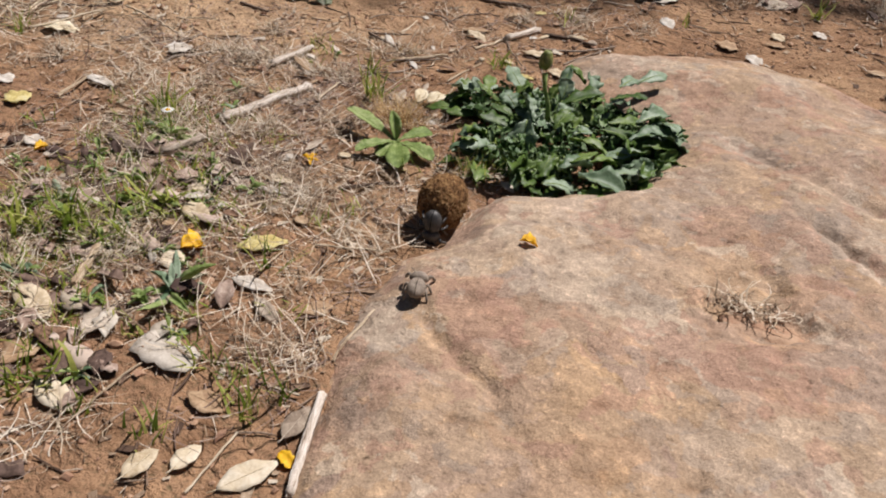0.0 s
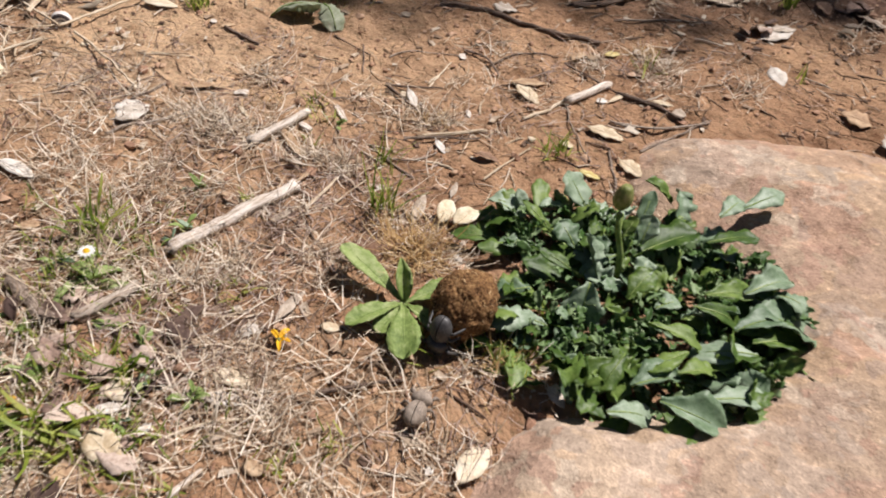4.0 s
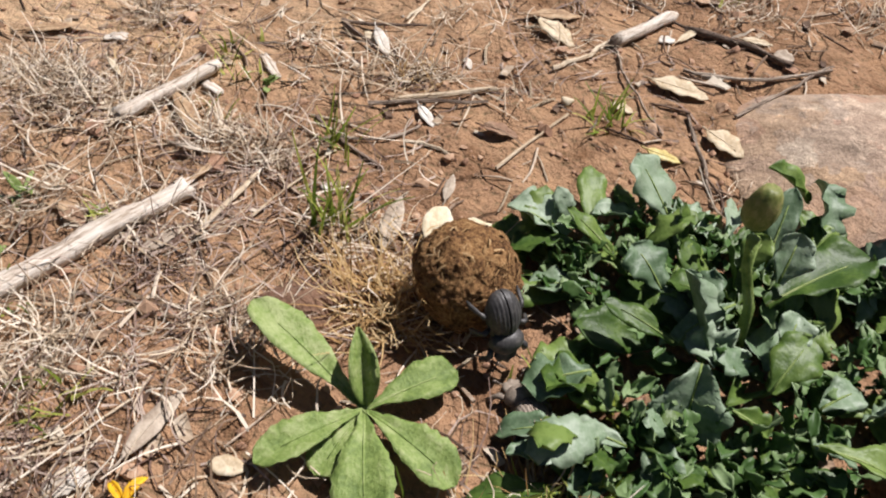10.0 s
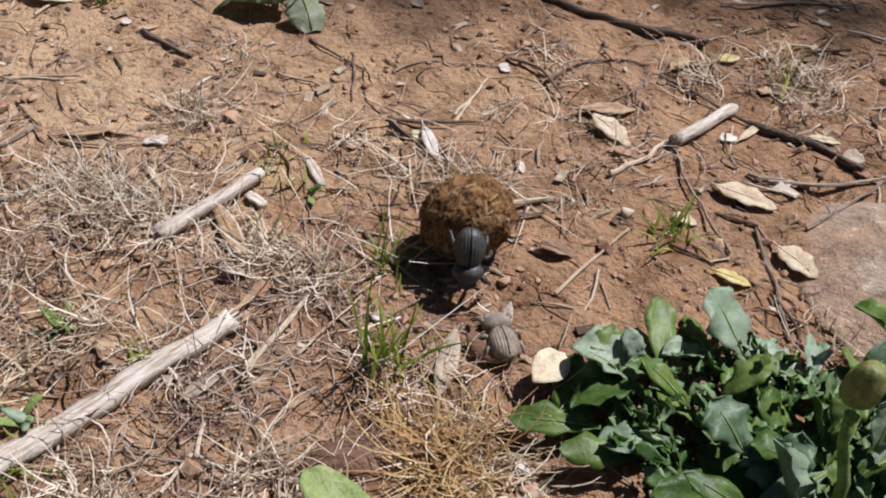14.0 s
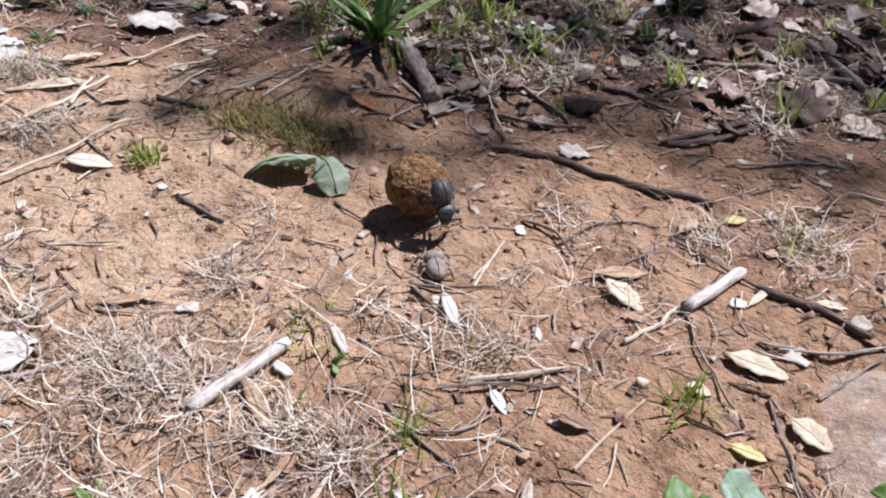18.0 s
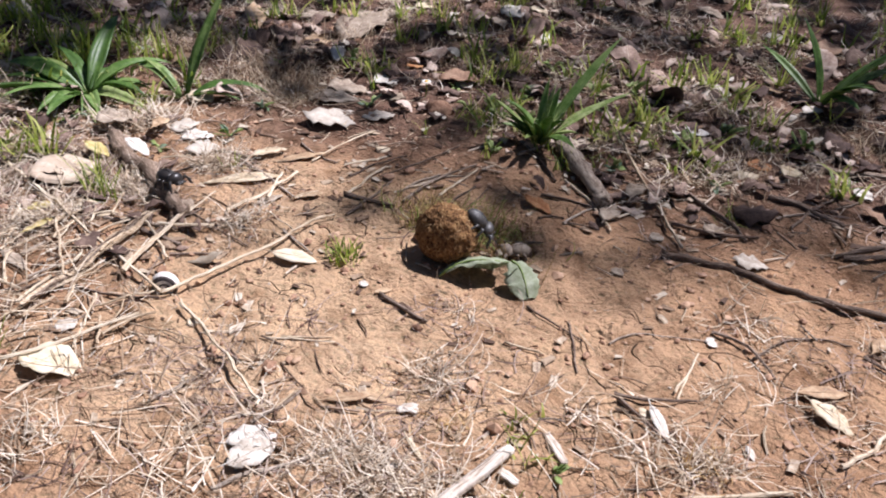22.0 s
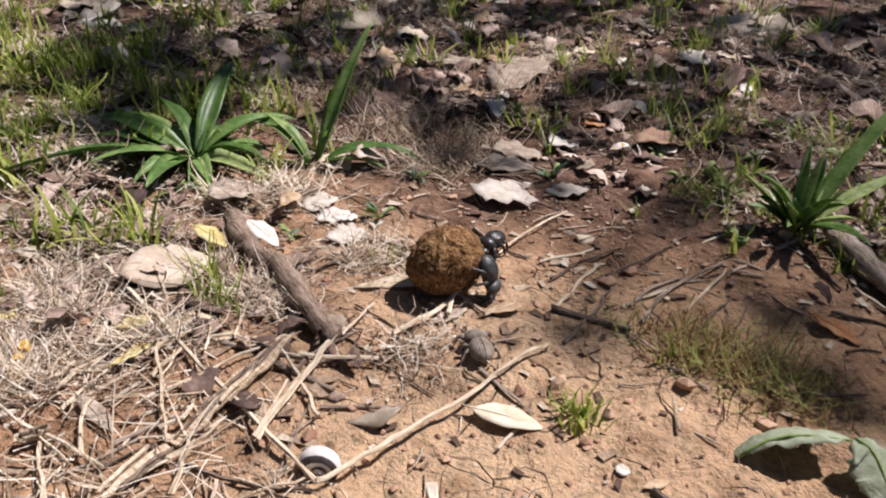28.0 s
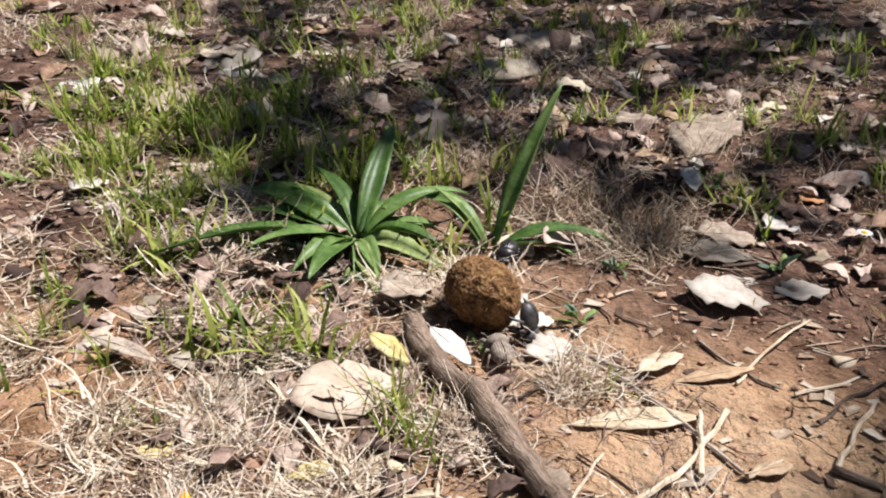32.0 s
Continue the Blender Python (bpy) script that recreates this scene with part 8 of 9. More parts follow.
def build_litter_carpet():
    """Old leaves strewn under the trees, thinning out towards the bare soil."""
    rng = np.random.RandomState(17)
    py_rng = random.Random(17)
    forms = []
    for k in range(10):
        v, f = blade(1.0, py_rng.uniform(0.35, 0.7), (oval, lance, blunt, oval)[k % 4], 6, 3, py_rng.uniform(-0.3, 0.5), py_rng.uniform(-0.7, 1.0), 0.12, 0, 0.02, 0.24, py_rng)
        forms.append((np.array([tuple(p) for p in v]) - np.array([0.5, 0, 0]), np.array([q for q in f if len(q) == 4])))
    mats = {"old_leaves": (LITTER, 1.0, "old grey and brown fallen leaves"), "pale_leaves": (LITTER_PALE, 0.09, "bleached pale dead leaves")}
    for name, (mat, share, label) in mats.items():
        vs, fs, at = [], [], 0
        for x0, y0, rx, ry, n in ((-0.62, 0.60, 0.24, 0.08, 170), (-0.35, 0.62, 0.18, 0.09, 130), (-0.08, 0.62, 0.18, 0.1, 110), (-0.82, 0.40, 0.14, 0.14, 150), (-0.5, 0.85, 0.5, 0.12, 260), (-0.66, 0.27, 0.12, 0.06, 110), (-1.05, 0.6, 0.2, 0.25, 240), (-0.18, 0.48, 0.12, 0.04, 40), (-0.12, -0.26, 0.08, 0.08, 50), (-0.15, -0.13, 0.08, 0.08, 60), (0.1, 0.85, 0.4, 0.15, 120), (-0.8, 1.1, 0.6, 0.2, 200), (-0.53, 0.24, 0.1, 0.05, 50)):
            for _ in range(int(n * share)):
                v, f = forms[rng.randint(len(forms))]
                l, a, tx, ty = rng.uniform(0.008, 0.024), rng.uniform(0, 6.28), rng.normal(0, 0.16), rng.normal(0, 0.16)
                x, y = x0 + rng.normal(0, rx * 0.6), y0 + rng.normal(0, ry * 0.6)
                q = v * l
                q = np.stack([q[:, 0] * np.cos(a) - q[:, 1] * np.sin(a), q[:, 0] * np.sin(a) + q[:, 1] * np.cos(a), q[:, 2] + q[:, 0] * tx + q[:, 1] * ty], -1)
                q += np.array([x, y, gz(x, y) + 0.0012 - min(0, q[:, 2].min()) * 0.7])
                vs.append(q)
                fs.append(f + at)
                at += len(q)
        for _ in range(int(1900 * share)):
            x, y = rng.uniform(-1.7, 0.8), rng.uniform(0.15, 1.7)
            if rng.uniform() > forest(x, y):
                continue
            v, f = forms[rng.randint(len(forms))]
            l, a, tx, ty = 0.009 + 0.038 * rng.uniform() ** 1.8, rng.uniform(0, 6.28), rng.normal(0, 0.2), rng.normal(0, 0.2)
            q = v * l
            q = np.stack([q[:, 0] * np.cos(a) - q[:, 1] * np.sin(a), q[:, 0] * np.sin(a) + q[:, 1] * np.cos(a), q[:, 2] + q[:, 0] * tx + q[:, 1] * ty], -1)
            q += np.array([x, y, gz(x, y) + 0.0012 - min(0, q[:, 2].min()) * 0.7])
            vs.append(q)
            fs.append(f + at)
            at += len(q)
        tagged(from_arrays(name, np.concatenate(vs), np.concatenate(fs), mat), label, "leaf litter", kind="stuff")


build_litter_carpet()


def in_shade(x, y, area):
    """Whether a place of the plan lies within a many-sided area."""
    odd = False
    for (ax, ay), (bx, by) in zip(area, area[1:] + area[:1]):
        if (ay > y) != (by > y) and x < (bx - ax) * (y - ay) / (by - ay) + ax:
            odd = not odd
    return odd


def build_tree():
    """The tree behind whose crown shades the litter: dense over the bare soil's far side, thin and dappled elsewhere."""
    rng = random.Random(31)
    th = stemmed("tree", 1.5, 5.0, "young tree with a thin leafy crown over the path", "tree")
    base = Vector((1.5, 5.0, th.location.z))
    v, f = tube([(0, 0, -0.05), (-0.05, -0.06, 1.0), (-0.12, -0.16, 2.2), (-0.16, -0.3, 3.2), (-0.2, -0.45, 4.2)], [0.09, 0.075, 0.06, 0.04, 0.015], 10)
    mesh_object("trunk", v, f, WOOD_GREY, th)
    dense = [(-0.355, 0.36), (-0.25, 0.335), (-0.185, 0.312), (-0.12, 0.305), (-0.07, 0.385), (-0.02, 0.40), (0.08, 0.42), (0.25, 0.48), (0.5, 0.6), (0.5, 1.0), (-0.3, 1.0), (-0.36, 0.62), (-0.365, 0.45)]
    thin = [(-0.44, 0.24), (-0.30, 0.31), (-0.17, 0.295), (-0.17, 0.34), (-0.35, 0.38)]
    dapple = [(-0.36, 0.48), (-0.48, 0.47), (-0.56, 0.40), (-0.60, 0.31), (-0.68, 0.26), (-0.80, 0.36), (-1.12, 0.62), (-1.5, 1.0), (-0.9, 1.5), (0.5, 1.5), (0.5, 0.9), (-0.3, 0.95)]
    side = [(-0.70, 0.29), (-0.80, 0.36), (-1.05, 0.56), (-0.92, 0.62), (-0.74, 0.44)]
    spots = []
    for area, n, keep in ((dense, 490, -2.0), (thin, 14, -2.0), (dapple, 1750, -0.2), (side, 110, -2.0)):
        x0, x1 = min(q[0] for q in area), max(q[0] for q in area)
        y0, y1 = min(q[1] for q in area), max(q[1] for q in area)
        k = 0
        while k < n:
            x, y = rng.uniform(x0, x1), rng.uniform(y0, y1)
            if area is dapple and (math.hypot(x + 0.665, y - 0.35) < 0.075 or math.hypot(x + 0.59, y - 0.415) < 0.075):
                continue
            if in_shade(x, y, area) and float(vnoise(x, y, 0.10, 4)) + 0.5 * float(vnoise(x, y, 0.045, 5)) > keep:
                spots.append((x, y))
                k += 1
    verts, faces = [], []
    for n, (x, y) in enumerate(spots):
        c = Vector((x, y, 0)) + SUN_DIR * (rng.uniform(4.2, 5.2) if n < 504 else rng.uniform(2.4, 3.4)) - base
        if n % 30 == 0:
            root = Vector((-0.2, -0.45, 4.2)).lerp(Vector((-0.16, -0.3, 3.4)), rng.uniform(0, 1))
            mid = root.lerp(c, 0.55) + Vector((rng.uniform(-0.05, 0.05), rng.uniform(-0.05, 0.05), 0.06))
            lv, lf = tube([root, mid, c], [0.006, 0.003, 0.001], 6)
            mesh_object("limb", lv, lf, WOOD_GREY, th)
        l = rng.uniform(0.034, 0.062)
        bv, bf = blade(l, l * 0.55, oval, 4, 2, 0.2, 0.4, 0.03, rng=rng)
        m = Matrix.Translation(c) @ pose(0, 0, 0, rng.uniform(-50, 50), rng.uniform(-50, 50), rng.uniform(0, 360))
        k = len(verts)
        verts += [m @ Vector(p) for p in bv]
        faces += [tuple(q + k for q in t) for t in bf]
    tagged(mesh_object("crown", verts, faces, LEAF_PLANTAIN, th), kind="stuff")


build_cover()
build_twig_litter()
build_old_leaves()
build_grass_clumps()
build_tree()


# ---------------------------------------------------------------- the dung ball and the beetles
BALL_R = 0.0200


def build_ball():
    th = stemmed("dung_ball", 0, 0, "rough brown ball of fibrous dung rolled by beetles", "dung ball", 0)
    bm = bmesh.new()
    bmesh.ops.create_icosphere(bm, subdivisions=6, radius=1)
    for q in bm.verts:
        p = q.co.copy()
        n = 1 + 0.06 * noise.noise(p * 1.7) + 0.07 * noise.noise(p * 3.5) + 0.035 * noise.noise(p * 9) + 0.045 * abs(noise.noise(p * 19)) + 0.03 * noise.noise(p * 41)
        q.co = Vector((p.x * 0.88, p.y * 1.08, p.z * 0.99)) * BALL_R * 0.985 * n
    part("dung_body", bm, DUNG, th)
    rng = np.random.RandomState(4)
    n = 160
    d = rng.normal(0, 1, (n, 3))
    d /= np.linalg.norm(d, axis=1)[:, None]
    t = np.cross(d, rng.normal(0, 1, (n, 3)))
    t /= np.linalg.norm(t, axis=1)[:, None]
    s = np.cross(d, t)
    l, w = rng.uniform(0.001, 0.0028, n)[:, None], rng.uniform(0.00015, 0.0004, n)[:, None]
    ell = np.array([0.88, 1.08, 0.99])
    c = d * BALL_R * ell * rng.uniform(0.98, 1.03, (n, 1))
    v = np.stack([c - t * l - s * w, c - t * l + s * w, c + d * 0.0006 + s * w, c + d * 0.0006 - s * w, c + t * l + s * w, c + t * l - s * w], 1).reshape(-1, 3)
    b = (np.arange(n) * 6)[:, None]
    f = np.concatenate([b + np.array([0, 1, 2, 3]), b + np.array([3, 2, 4, 5])])
    fib = from_arrays("fibres", v, f, FIBRE)
    fib.parent = th
    tagged(fib, "straw fibres stuck in the dung", kind="stuff")
    return th


def build_beetle(label, shell_mat, leg_mat, size=1.0):
    """A beetle that faces +y, its belly over the origin. Returns the thing and its six legs."""
    th = stemmed("dung_beetle", 0, 0, label, "beetle", 0)

    def shape(name, centre, radii, mat, fn=None, lab=""):
        bm = bmesh.new()
        bmesh.ops.create_uvsphere(bm, u_segments=16, v_segments=72 if name == "wing_case" else 18, radius=1, matrix=Matrix.Rotation(math.pi / 2, 4, "Y"))
        for q in bm.verts:
            c = q.co
            k = Vector((c.x * radii[0], c.y * radii[1], c.z * radii[2] * (1 if c.z > 0 else 0.55)))
            if fn:
                k = fn(c, k)
            q.co = (Vector(centre) + k) * size
        return part(name, bm, mat, th, lab)

    def wing(side):
        def fn(c, k):
            groove = 1 - 0.06 * (0.5 + 0.5 * math.cos(math.asin(max(-1, min(1, c.x))) * 28)) ** 2 * max(0, c.z) ** 0.5
            flat = 1 - 0.12 * max(0, c.y)
            return Vector((max(0.0002, k.x * side) * side * flat, k.y, k.z * groove))
        return fn

    shape("wing_case", (0, -0.0042, 0.0062), (0.0066, 0.0088, 0.0058), shell_mat, wing(1), "ridged wing case")
    shape("wing_case", (0, -0.0042, 0.0062), (0.0066, 0.0088, 0.0058), shell_mat, wing(-1), "ridged wing case")
    shape("thorax", (0, 0.0058, 0.0060), (0.0066, 0.0046, 0.0052), shell_mat, lambda c, k: Vector((k.x * (1 - 0.12 * max(0, c.y)), k.y, k.z)))
    shape("head", (0, 0.0108, 0.0044), (0.0044, 0.0034, 0.0020), shell_mat, lambda c, k: Vector((k.x, k.y * (1 + 0.16 * math.cos(c.x * 9) * max(0, c.y)), k.z)), "flat toothed head shield")
    shape("belly", (0, 0.0, 0.0048), (0.0052, 0.0100, 0.0040), leg_mat)
    legs = []
    for side in (1, -1):
        for row, (y0, out, fwd, thick) in enumerate(((0.0068, 0.0060, 0.0042, 1.25), (0.0005, 0.0062, -0.001, 1.0), (-0.0030, 0.0056, -0.0050, 1.0))):
            hip = Vector((side * 0.0045, y0, 0.0045)) * size
            pts = [Vector((0, 0, 0)), Vector((side * out * 0.5, fwd * 0.45, 0.0022)), Vector((side * out * 0.62, fwd * 0.62, 0.0012)), Vector((side * out * 0.85, fwd * 1.0, -0.003)), Vector((side * out * 0.95, fwd * 1.35, -0.0044))]
            v, f = tube([p * size for p in pts], [r * thick * size for r in (0.0009, 0.0011, 0.0007, 0.0009, 0.0003)], 6)
            for k in range(4):
                at = pts[2].lerp(pts[3], 0.2 + 0.22 * k)
                tip = at + Vector((side * 0.0014, 0.0004, 0.0002))
                m = len(v)
                v += [Vector(at + Vector((0, 0.0005, 0))) * size, Vector(at - Vector((0, 0.0005, 0))) * size, Vector(at + Vector((0, 0, 0.0006))) * size, Vector(tip) * size]
                f += [(m, m + 1, m + 3), (m + 1, m + 2, m + 3), (m + 2, m, m + 3)]
            leg = mesh_object("leg", v, f, leg_mat, th)
            leg.location = hip
            legs.append((leg, hip, side, row))
        v, f = tube([Vector((side * 0.003, 0.0125, 0.0045)) * size, Vector((side * 0.0055, 0.0145, 0.006)) * size, Vector((side * 0.0068, 0.0152, 0.0062)) * size], [0.0003 * size, 0.0002 * size, 0.0006 * size], 5)
        mesh_object("antenna", v, f, leg_mat, th)
    return th, legs


def build_pushed_leaves():
    """Two cream leaves that the ball shoves aside; their undersides are brown."""
    out = []
    for l, w in ((0.021, 0.0125), (0.021, 0.0135)):
        v, f = blade(l, w, oval, 10, 4, 0.2, 0.3, 0.04, 0, 0.0005)
        v = [(p[0] - l / 2, p[1], p[2] + 0.003) for p in v]
        slots = [1 if all(q >= 55 for q in face) else 0 for face in f]
        ob = mesh_object("fallen_leaf", v, f, [LEAF_PALE, LEAF_BROWN], slots=slots)
        out.append(tagged(ob, "cream fallen leaf with a brown underside beside the rosette", "leaf"))
    return out


ball = build_ball()
pusher, pusher_legs = build_beetle("black ridged dung beetle pushing the ball backwards", CHITIN, CHITIN, 1.0)
follower, follower_legs = build_beetle("smaller dust-covered grey-brown dung beetle following the ball", CHITIN_DUSTY, CHITIN_DUSTY, 0.92)
newcomer, newcomer_legs = build_beetle("glossy black dung beetle walking in from the litter", CHITIN_GLOSS, CHITIN_GLOSS, 0.95)
pushed_leaves = build_pushed_leaves()


# ---------------------------------------------------------------- ways of what moves: seconds, x, y
BALL_WAY = [
    (0.0, 0.067, -0.079), (0.5, 0.073, -0.079), (1.0, 0.071, -0.071), (1.5, 0.063, -0.057), (2.0, 0.055, -0.044), (2.5, 0.048, -0.026),
    (3.0, 0.042, -0.010), (3.5, 0.038, 0.002), (4.0, 0.035, 0.012), (4.5, 0.033, 0.026), (6.5, 0.022, 0.049), (7.0, 0.022, 0.048),
    (7.5, 0.023, 0.047), (8.0, 0.022, 0.047), (8.5, 0.021, 0.048), (9.0, 0.021, 0.050), (9.5, 0.020, 0.054), (10.0, 0.015, 0.066),
    (10.5, 0.007, 0.082), (11.0, 0.001, 0.092), (11.5, -0.003, 0.095), (12.0, -0.015, 0.101), (12.5, -0.033, 0.116), (13.0, -0.042, 0.128),
] + [
    (13.5, -0.045, 0.140), (14.0, -0.042, 0.157), (14.5, -0.044, 0.181), (15.0, -0.051, 0.200), (15.5, -0.059, 0.216), (17.5, -0.115, 0.278),
    (18.0, -0.134, 0.297), (18.5, -0.156, 0.314), (19.0, -0.174, 0.325), (19.5, -0.191, 0.332), (20.0, -0.206, 0.336), (20.5, -0.219, 0.335),
    (21.0, -0.235, 0.325), (21.5, -0.247, 0.312), (22.0, -0.251, 0.302), (22.5, -0.256, 0.283), (23.0, -0.259, 0.257), (23.5, -0.266, 0.250),
    (24.0, -0.282, 0.243), (24.5, -0.315, 0.227), (26.5, -0.356, 0.265), (27.0, -0.375, 0.287), (27.5, -0.394, 0.306), (28.0, -0.412, 0.323),
] + [
    (28.5, -0.433, 0.339), (29.0, -0.453, 0.354), (29.5, -0.475, 0.364), (30.0, -0.496, 0.363), (30.5, -0.512, 0.354), (31.0, -0.525, 0.346),
    (31.5, -0.532, 0.344), (32.0, -0.533, 0.341),
]
PUSHER_WAY = [
    (0.0, 0.067, -0.104, 0.011), (0.5, 0.060, -0.101, 0.010), (1.0, 0.056, -0.092, 0.011), (1.5, 0.053, -0.081, 0.018), (2.0, 0.048, -0.068, 0.021),
    (2.5, 0.042, -0.052, 0.022), (3.0, 0.038, -0.037, 0.020), (3.5, 0.033, -0.023, 0.016), (4.0, 0.030, -0.012, 0.014), (4.5, 0.026, 0.000, 0.020),
    (6.5, 0.023, 0.023, 0.024), (7.0, 0.024, 0.022, 0.022), (7.5, 0.026, 0.022, 0.024), (8.0, 0.028, 0.023, 0.027), (8.5, 0.030, 0.025, 0.028),
    (9.0, 0.034, 0.029, 0.026), (9.5, 0.038, 0.037, 0.022), (10.0, 0.033, 0.048, 0.021), (10.5, 0.023, 0.061, 0.025), (11.0, 0.016, 0.073, 0.032),
    (11.5, 0.012, 0.079, 0.030), (12.0, -0.004, 0.085, 0.027), (12.5, -0.032, 0.095, 0.031), (13.0, -0.041, 0.104, 0.029),
] + [
    (13.5, -0.038, 0.116, 0.024), (14.0, -0.033, 0.134, 0.020), (14.5, -0.031, 0.158, 0.019), (15.0, -0.036, 0.178, 0.021),
    (15.5, -0.045, 0.195, 0.027), (17.5, -0.095, 0.262, 0.023), (18.0, -0.113, 0.282, 0.022), (18.5, -0.132, 0.302, 0.023),
    (19.0, -0.150, 0.314, 0.024), (19.5, -0.168, 0.319, 0.025), (20.0, -0.181, 0.325, 0.023), (20.5, -0.194, 0.326, 0.022),
    (21.0, -0.209, 0.320, 0.026), (21.5, -0.223, 0.309, 0.032), (22.0, -0.232, 0.312, 0.029), (22.5, -0.242, 0.310, 0.021),
    (23.0, -0.244, 0.276, 0.027), (23.5, -0.245, 0.264, 0.016), (24.0, -0.260, 0.257, 0.009), (24.5, -0.295, 0.249, 0.009),
    (26.5, -0.335, 0.250, 0.022), (27.0, -0.351, 0.276, 0.020), (27.5, -0.369, 0.305, 0.017), (28.0, -0.389, 0.329, 0.015),
] + [
    (28.5, -0.408, 0.340, 0.019), (29.0, -0.428, 0.353, 0.018), (29.5, -0.449, 0.361, 0.017), (30.0, -0.469, 0.361, 0.016),
    (30.5, -0.485, 0.355, 0.016), (31.0, -0.498, 0.348, 0.015), (31.5, -0.505, 0.346, 0.012), (32.0, -0.507, 0.345, 0.009),
]
FOLLOWER_WAY = [
    (0.0, 0.082, -0.182), (0.5, 0.072, -0.154), (1.0, 0.068, -0.134), (1.5, 0.064, -0.120), (2.0, 0.059, -0.106), (2.5, 0.055, -0.092),
    (3.0, 0.051, -0.078), (3.5, 0.046, -0.069), (4.0, 0.036, -0.057), (4.5, 0.015, -0.046), (6.5, 0.028, 0.023), (7.0, 0.035, 0.031),
    (7.5, 0.040, 0.036), (8.0, 0.044, 0.036), (8.5, 0.046, 0.035), (9.0, 0.048, 0.031), (9.5, 0.050, 0.030), (10.0, 0.049, 0.031),
    (10.5, 0.042, 0.034), (11.0, 0.033, 0.045), (11.5, 0.025, 0.057), (12.0, 0.017, 0.063), (12.5, 0.008, 0.070), (13.0, 0.000, 0.079),
] + [
    (13.5, -0.004, 0.091), (14.0, -0.011, 0.113), (14.5, -0.022, 0.135), (15.0, -0.029, 0.152), (15.5, -0.038, 0.167), (17.5, -0.083, 0.223),
    (18.0, -0.103, 0.249), (18.5, -0.122, 0.275), (19.0, -0.141, 0.295), (19.5, -0.153, 0.304), (20.0, -0.166, 0.310), (20.5, -0.178, 0.315),
    (21.0, -0.188, 0.319), (21.5, -0.200, 0.324), (22.0, -0.213, 0.332), (22.5, -0.217, 0.329), (23.0, -0.215, 0.315), (23.5, -0.213, 0.291),
    (24.0, -0.223, 0.275), (24.5, -0.255, 0.248), (26.5, -0.336, 0.231), (27.0, -0.352, 0.242), (27.5, -0.360, 0.261), (28.0, -0.368, 0.281),
] + [
    (28.5, -0.383, 0.295), (29.0, -0.403, 0.309), (29.5, -0.426, 0.324), (30.0, -0.445, 0.336), (30.5, -0.462, 0.337), (31.0, -0.484, 0.330),
    (31.5, -0.501, 0.322), (32.0, -0.506, 0.318),
]
NEWCOMER_WAY = [
    (20.0, -0.480, 0.284), (20.5, -0.476, 0.280), (21.0, -0.470, 0.276), (21.5, -0.463, 0.270), (22.0, -0.456, 0.266), (22.5, -0.443, 0.268),
    (23.0, -0.420, 0.263), (23.5, -0.388, 0.258), (24.0, -0.359, 0.255), (24.5, -0.341, 0.252), (26.5, -0.346, 0.297), (27.0, -0.372, 0.335),
    (27.5, -0.391, 0.356), (28.0, -0.410, 0.371), (28.5, -0.431, 0.386), (29.0, -0.471, 0.407), (29.5, -0.506, 0.417), (30.0, -0.533, 0.418),
    (30.5, -0.551, 0.414), (31.0, -0.566, 0.408), (31.5, -0.569, 0.405), (32.0, -0.560, 0.405),
]
LEAF_A = [(0.0, pose(-0.008, 0.098, 0.004, 15, -18, 90)), (11.9, pose(-0.008, 0.098, 0.004, 15, -18, 90)), (12.1, pose(-0.008, 0.098, 0.012, 75, -10, 90)), (12.3, pose(-0.011, 0.102, 0.012, 130, 0, 39)), (12.5, pose(-0.013, 0.106, 0.007, 190, 0, -12)), (32.0, pose(-0.013, 0.106, 0.007, 190, 0, -12))]
LEAF_B = [(0.0, pose(0.007, 0.098, 0.004, 10, -12, 53)), (11.8, pose(0.007, 0.098, 0.004, 10, -12, 53)), (12.4, pose(0.011, 0.104, 0.006, 12, 0, 66)), (32.0, pose(0.011, 0.104, 0.006, 12, 0, 66))]


def smooth_at(rows, t):
    """The place on a way at a time, along a smooth curve through its rows."""
    if t <= rows[0][0]:
        return Vector(rows[0][1:])
    if t >= rows[-1][0]:
        return Vector(rows[-1][1:])
    k = max(i for i in range(len(rows) - 1) if rows[i][0] <= t)
    f = (t - rows[k][0]) / (rows[k + 1][0] - rows[k][0])
    p1, p2 = Vector(rows[k][1:]), Vector(rows[k + 1][1:])

    def slope(i):
        a, b = rows[max(i - 1, 0)], rows[min(i + 1, len(rows) - 1)]
        return (Vector(b[1:]) - Vector(a[1:])) / (b[0] - a[0]) * (rows[k + 1][0] - rows[k][0])

    m1, m2 = slope(k), slope(k + 1)
    f2, f3 = f * f, f * f * f
    return p1 * (2 * f3 - 3 * f2 + 1) + m1 * (f3 - 2 * f2 + f) + p2 * (3 * f2 - 2 * f3) + m2 * (f3 - f2)


TIMES = [i * 0.25 for i in range(129)]


def roll_ball():
    rows, turn, last = [], Matrix.Identity(3), None
    for t in TIMES:
        p = smooth_at(BALL_WAY, t)
        if last is not None:
            d = p - last
            if d.length > 1e-6:
                turn = Matrix.Rotation(min(1.3, d.length / BALL_R), 3, Vector((-d.y, d.x, 0))) @ turn
        last = p
        z = surface_z(p.x, p.y) * 0.6 + BALL_R * 0.94
        rows.append((t, Matrix.Translation((p.x, p.y, z)) @ turn.to_4x4()))
    walk(ball, rows)


def turned(a, b):
    return (b - a + 180) % 360 - 180


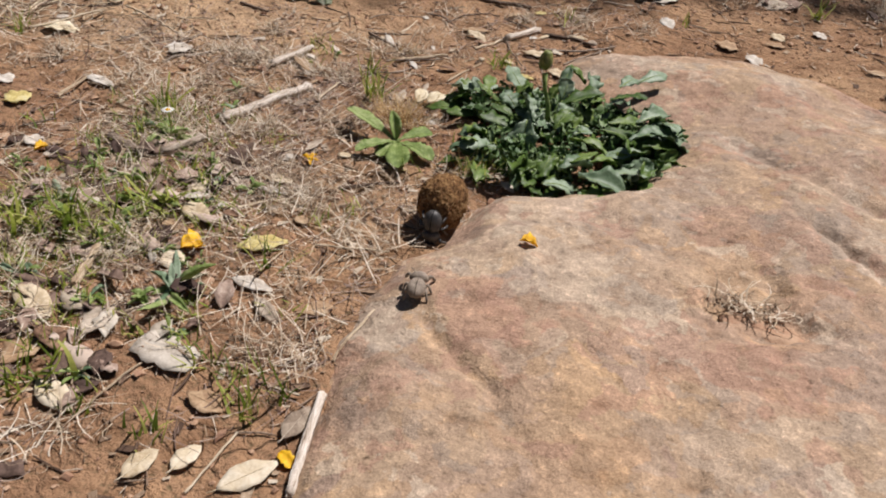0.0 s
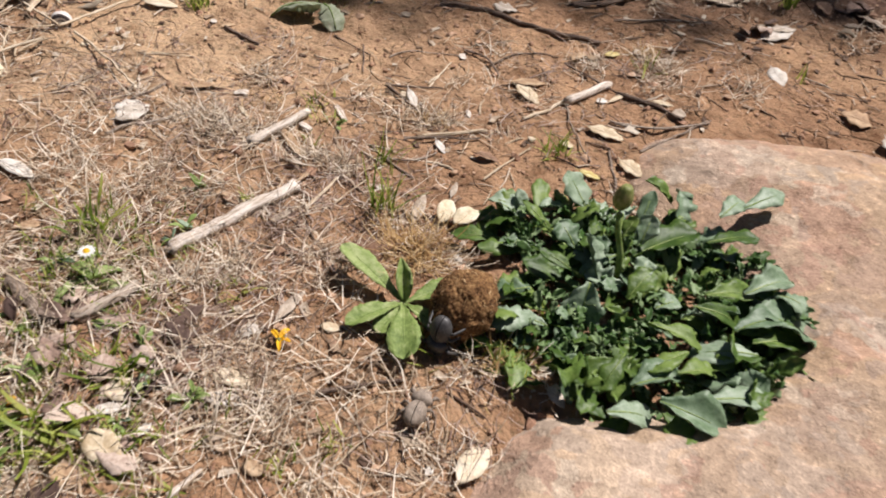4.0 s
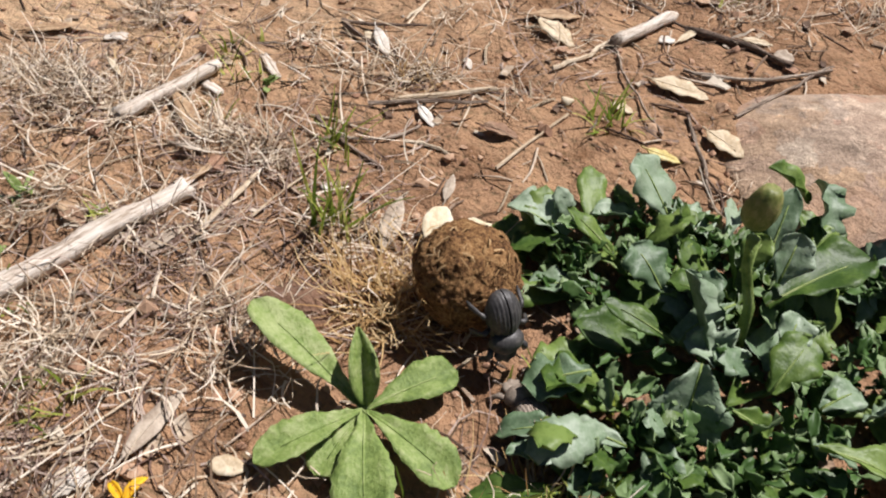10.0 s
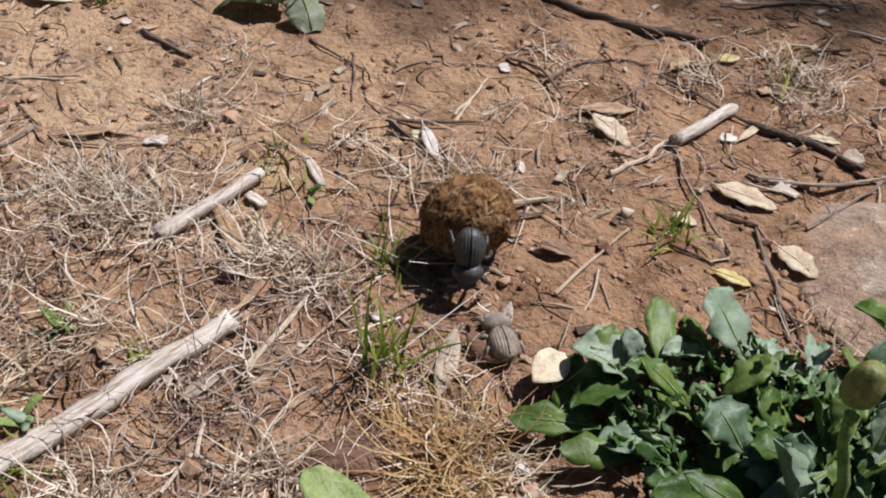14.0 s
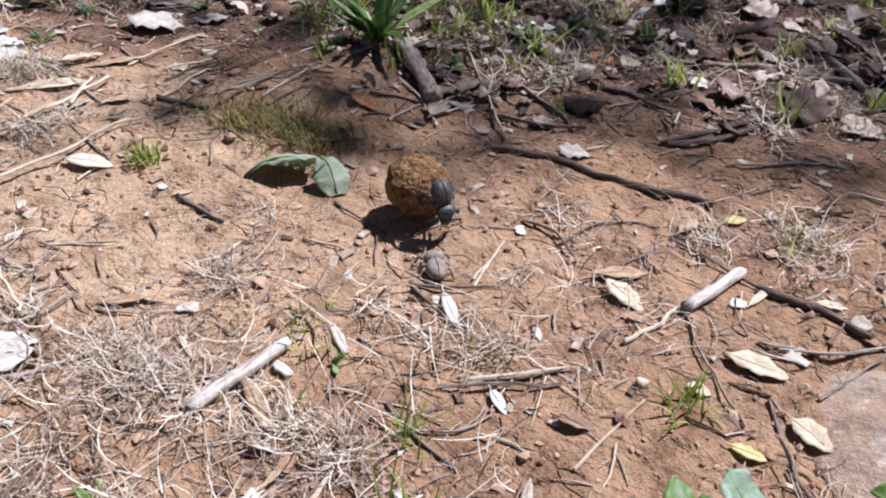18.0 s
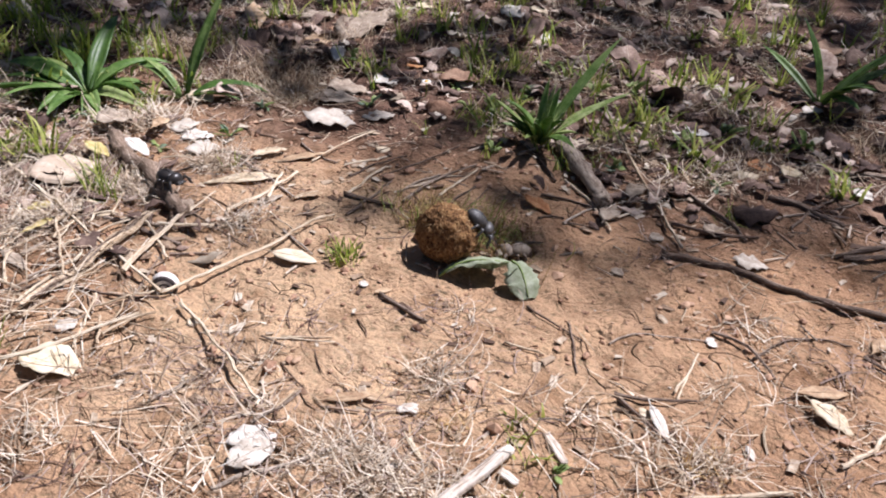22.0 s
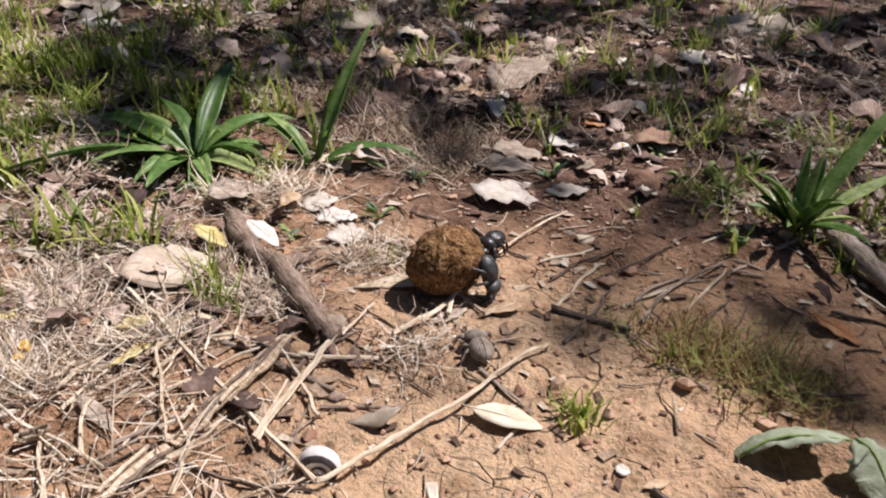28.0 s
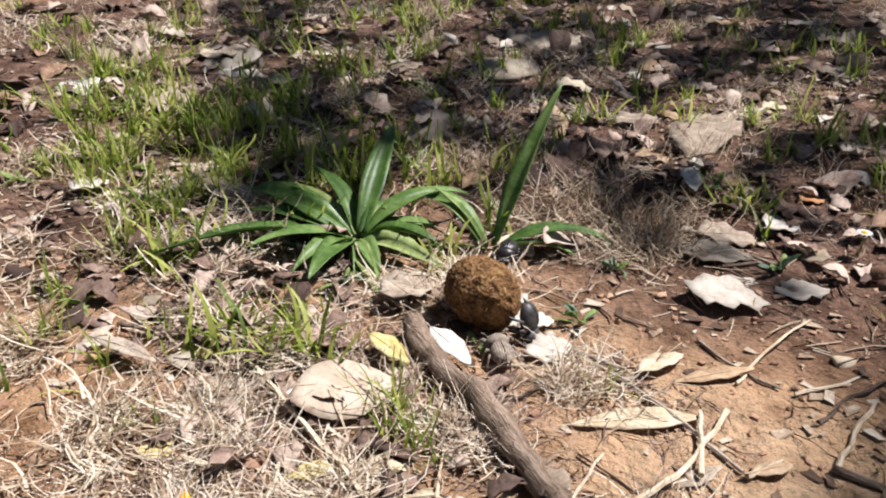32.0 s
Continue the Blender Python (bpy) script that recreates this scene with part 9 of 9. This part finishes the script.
def crawl(beetle, legs, way, heading, rise, pitch, rate):
    """Keys a beetle along its way: heading(t, p) in degrees, height and nose-up pitch by time; its legs swing as it goes."""
    rows, now = [], None
    for t in TIMES:
        p = smooth_at(way, t)
        want = heading(t, p)
        now = want if now is None else now + max(-50, min(50, turned(now, want)))
        rows.append((t, pose(p.x, p.y, surface_z(p.x, p.y) + rise(t), 0, 0, now) @ pose(0, 0, 0, pitch(t), 0, 0)))
    walk(beetle, rows)
    swing_legs(legs, way, rate)


def swing_legs(legs, way, rate):
    for n, (leg, hip, side, row) in enumerate(legs):
        swing = []
        for i, t in enumerate(TIMES):
            going = (smooth_at(way, min(32, t + 0.25)) - smooth_at(way, max(0, t - 0.25))).length / 0.5
            amount = min(1.0, going / 0.02) * 16 + 3
            a = amount * math.sin(rate * t + (n % 2) * math.pi + row * 2.1)
            swing.append((t, pose(*hip, 0, 0.4 * a * side, a)))
        walk(leg, swing)


def cling(beetle, legs):
    """Keys the pusher: it hangs on the ball's flank, head down, its back outwards."""
    rows = []
    for t in TIMES:
        p, b = smooth_at(PUSHER_WAY, t), smooth_at(BALL_WAY, t)
        out = p - Vector((b.x, b.y, BALL_R))
        back = (out.normalized() + Vector((0, 0, 0.55))).normalized()
        flat = Vector((out.x, out.y, 0)).normalized()
        nose = flat * 0.75 + Vector((0, 0, -0.65))
        nose = (nose - back * nose.dot(back)).normalized()
        side = nose.cross(back)
        turn = Matrix((side, nose, back)).transposed().to_4x4()
        rows.append((t, Matrix.Translation(p - back * 0.006 + nose * 0.001) @ turn))
    walk(beetle, rows)
    swing_legs(legs, PUSHER_WAY, 9.0)


def motions():
    roll_ball()

    def ahead(way):
        def fn(t, p):
            d = smooth_at(way, min(32, t + 0.5)) - smooth_at(way, max(0, t - 0.5))
            return math.degrees(math.atan2(d.y, d.x)) - 90
        return fn

    def follow(t, p):
        d = smooth_at(BALL_WAY, t) - p
        return math.degrees(math.atan2(d.y, d.x)) - 90

    cling(pusher, pusher_legs)
    crawl(follower, follower_legs, FOLLOWER_WAY, follow, lambda t: 0.0005, lambda t: 4, 10.0)
    crawl(newcomer, newcomer_legs, NEWCOMER_WAY, lambda t, p: ahead(NEWCOMER_WAY)(t, p) if t < 26 else follow(t, p), lambda t: 0.0005 + 0.0125 * min(1, max(0, (22.75 - t) / 0.5)) if t < 28 else 0.004, lambda t: 5, 11.0)
    a, b = pushed_leaves
    walk(a, LEAF_A)
    walk(b, LEAF_B)


motions()
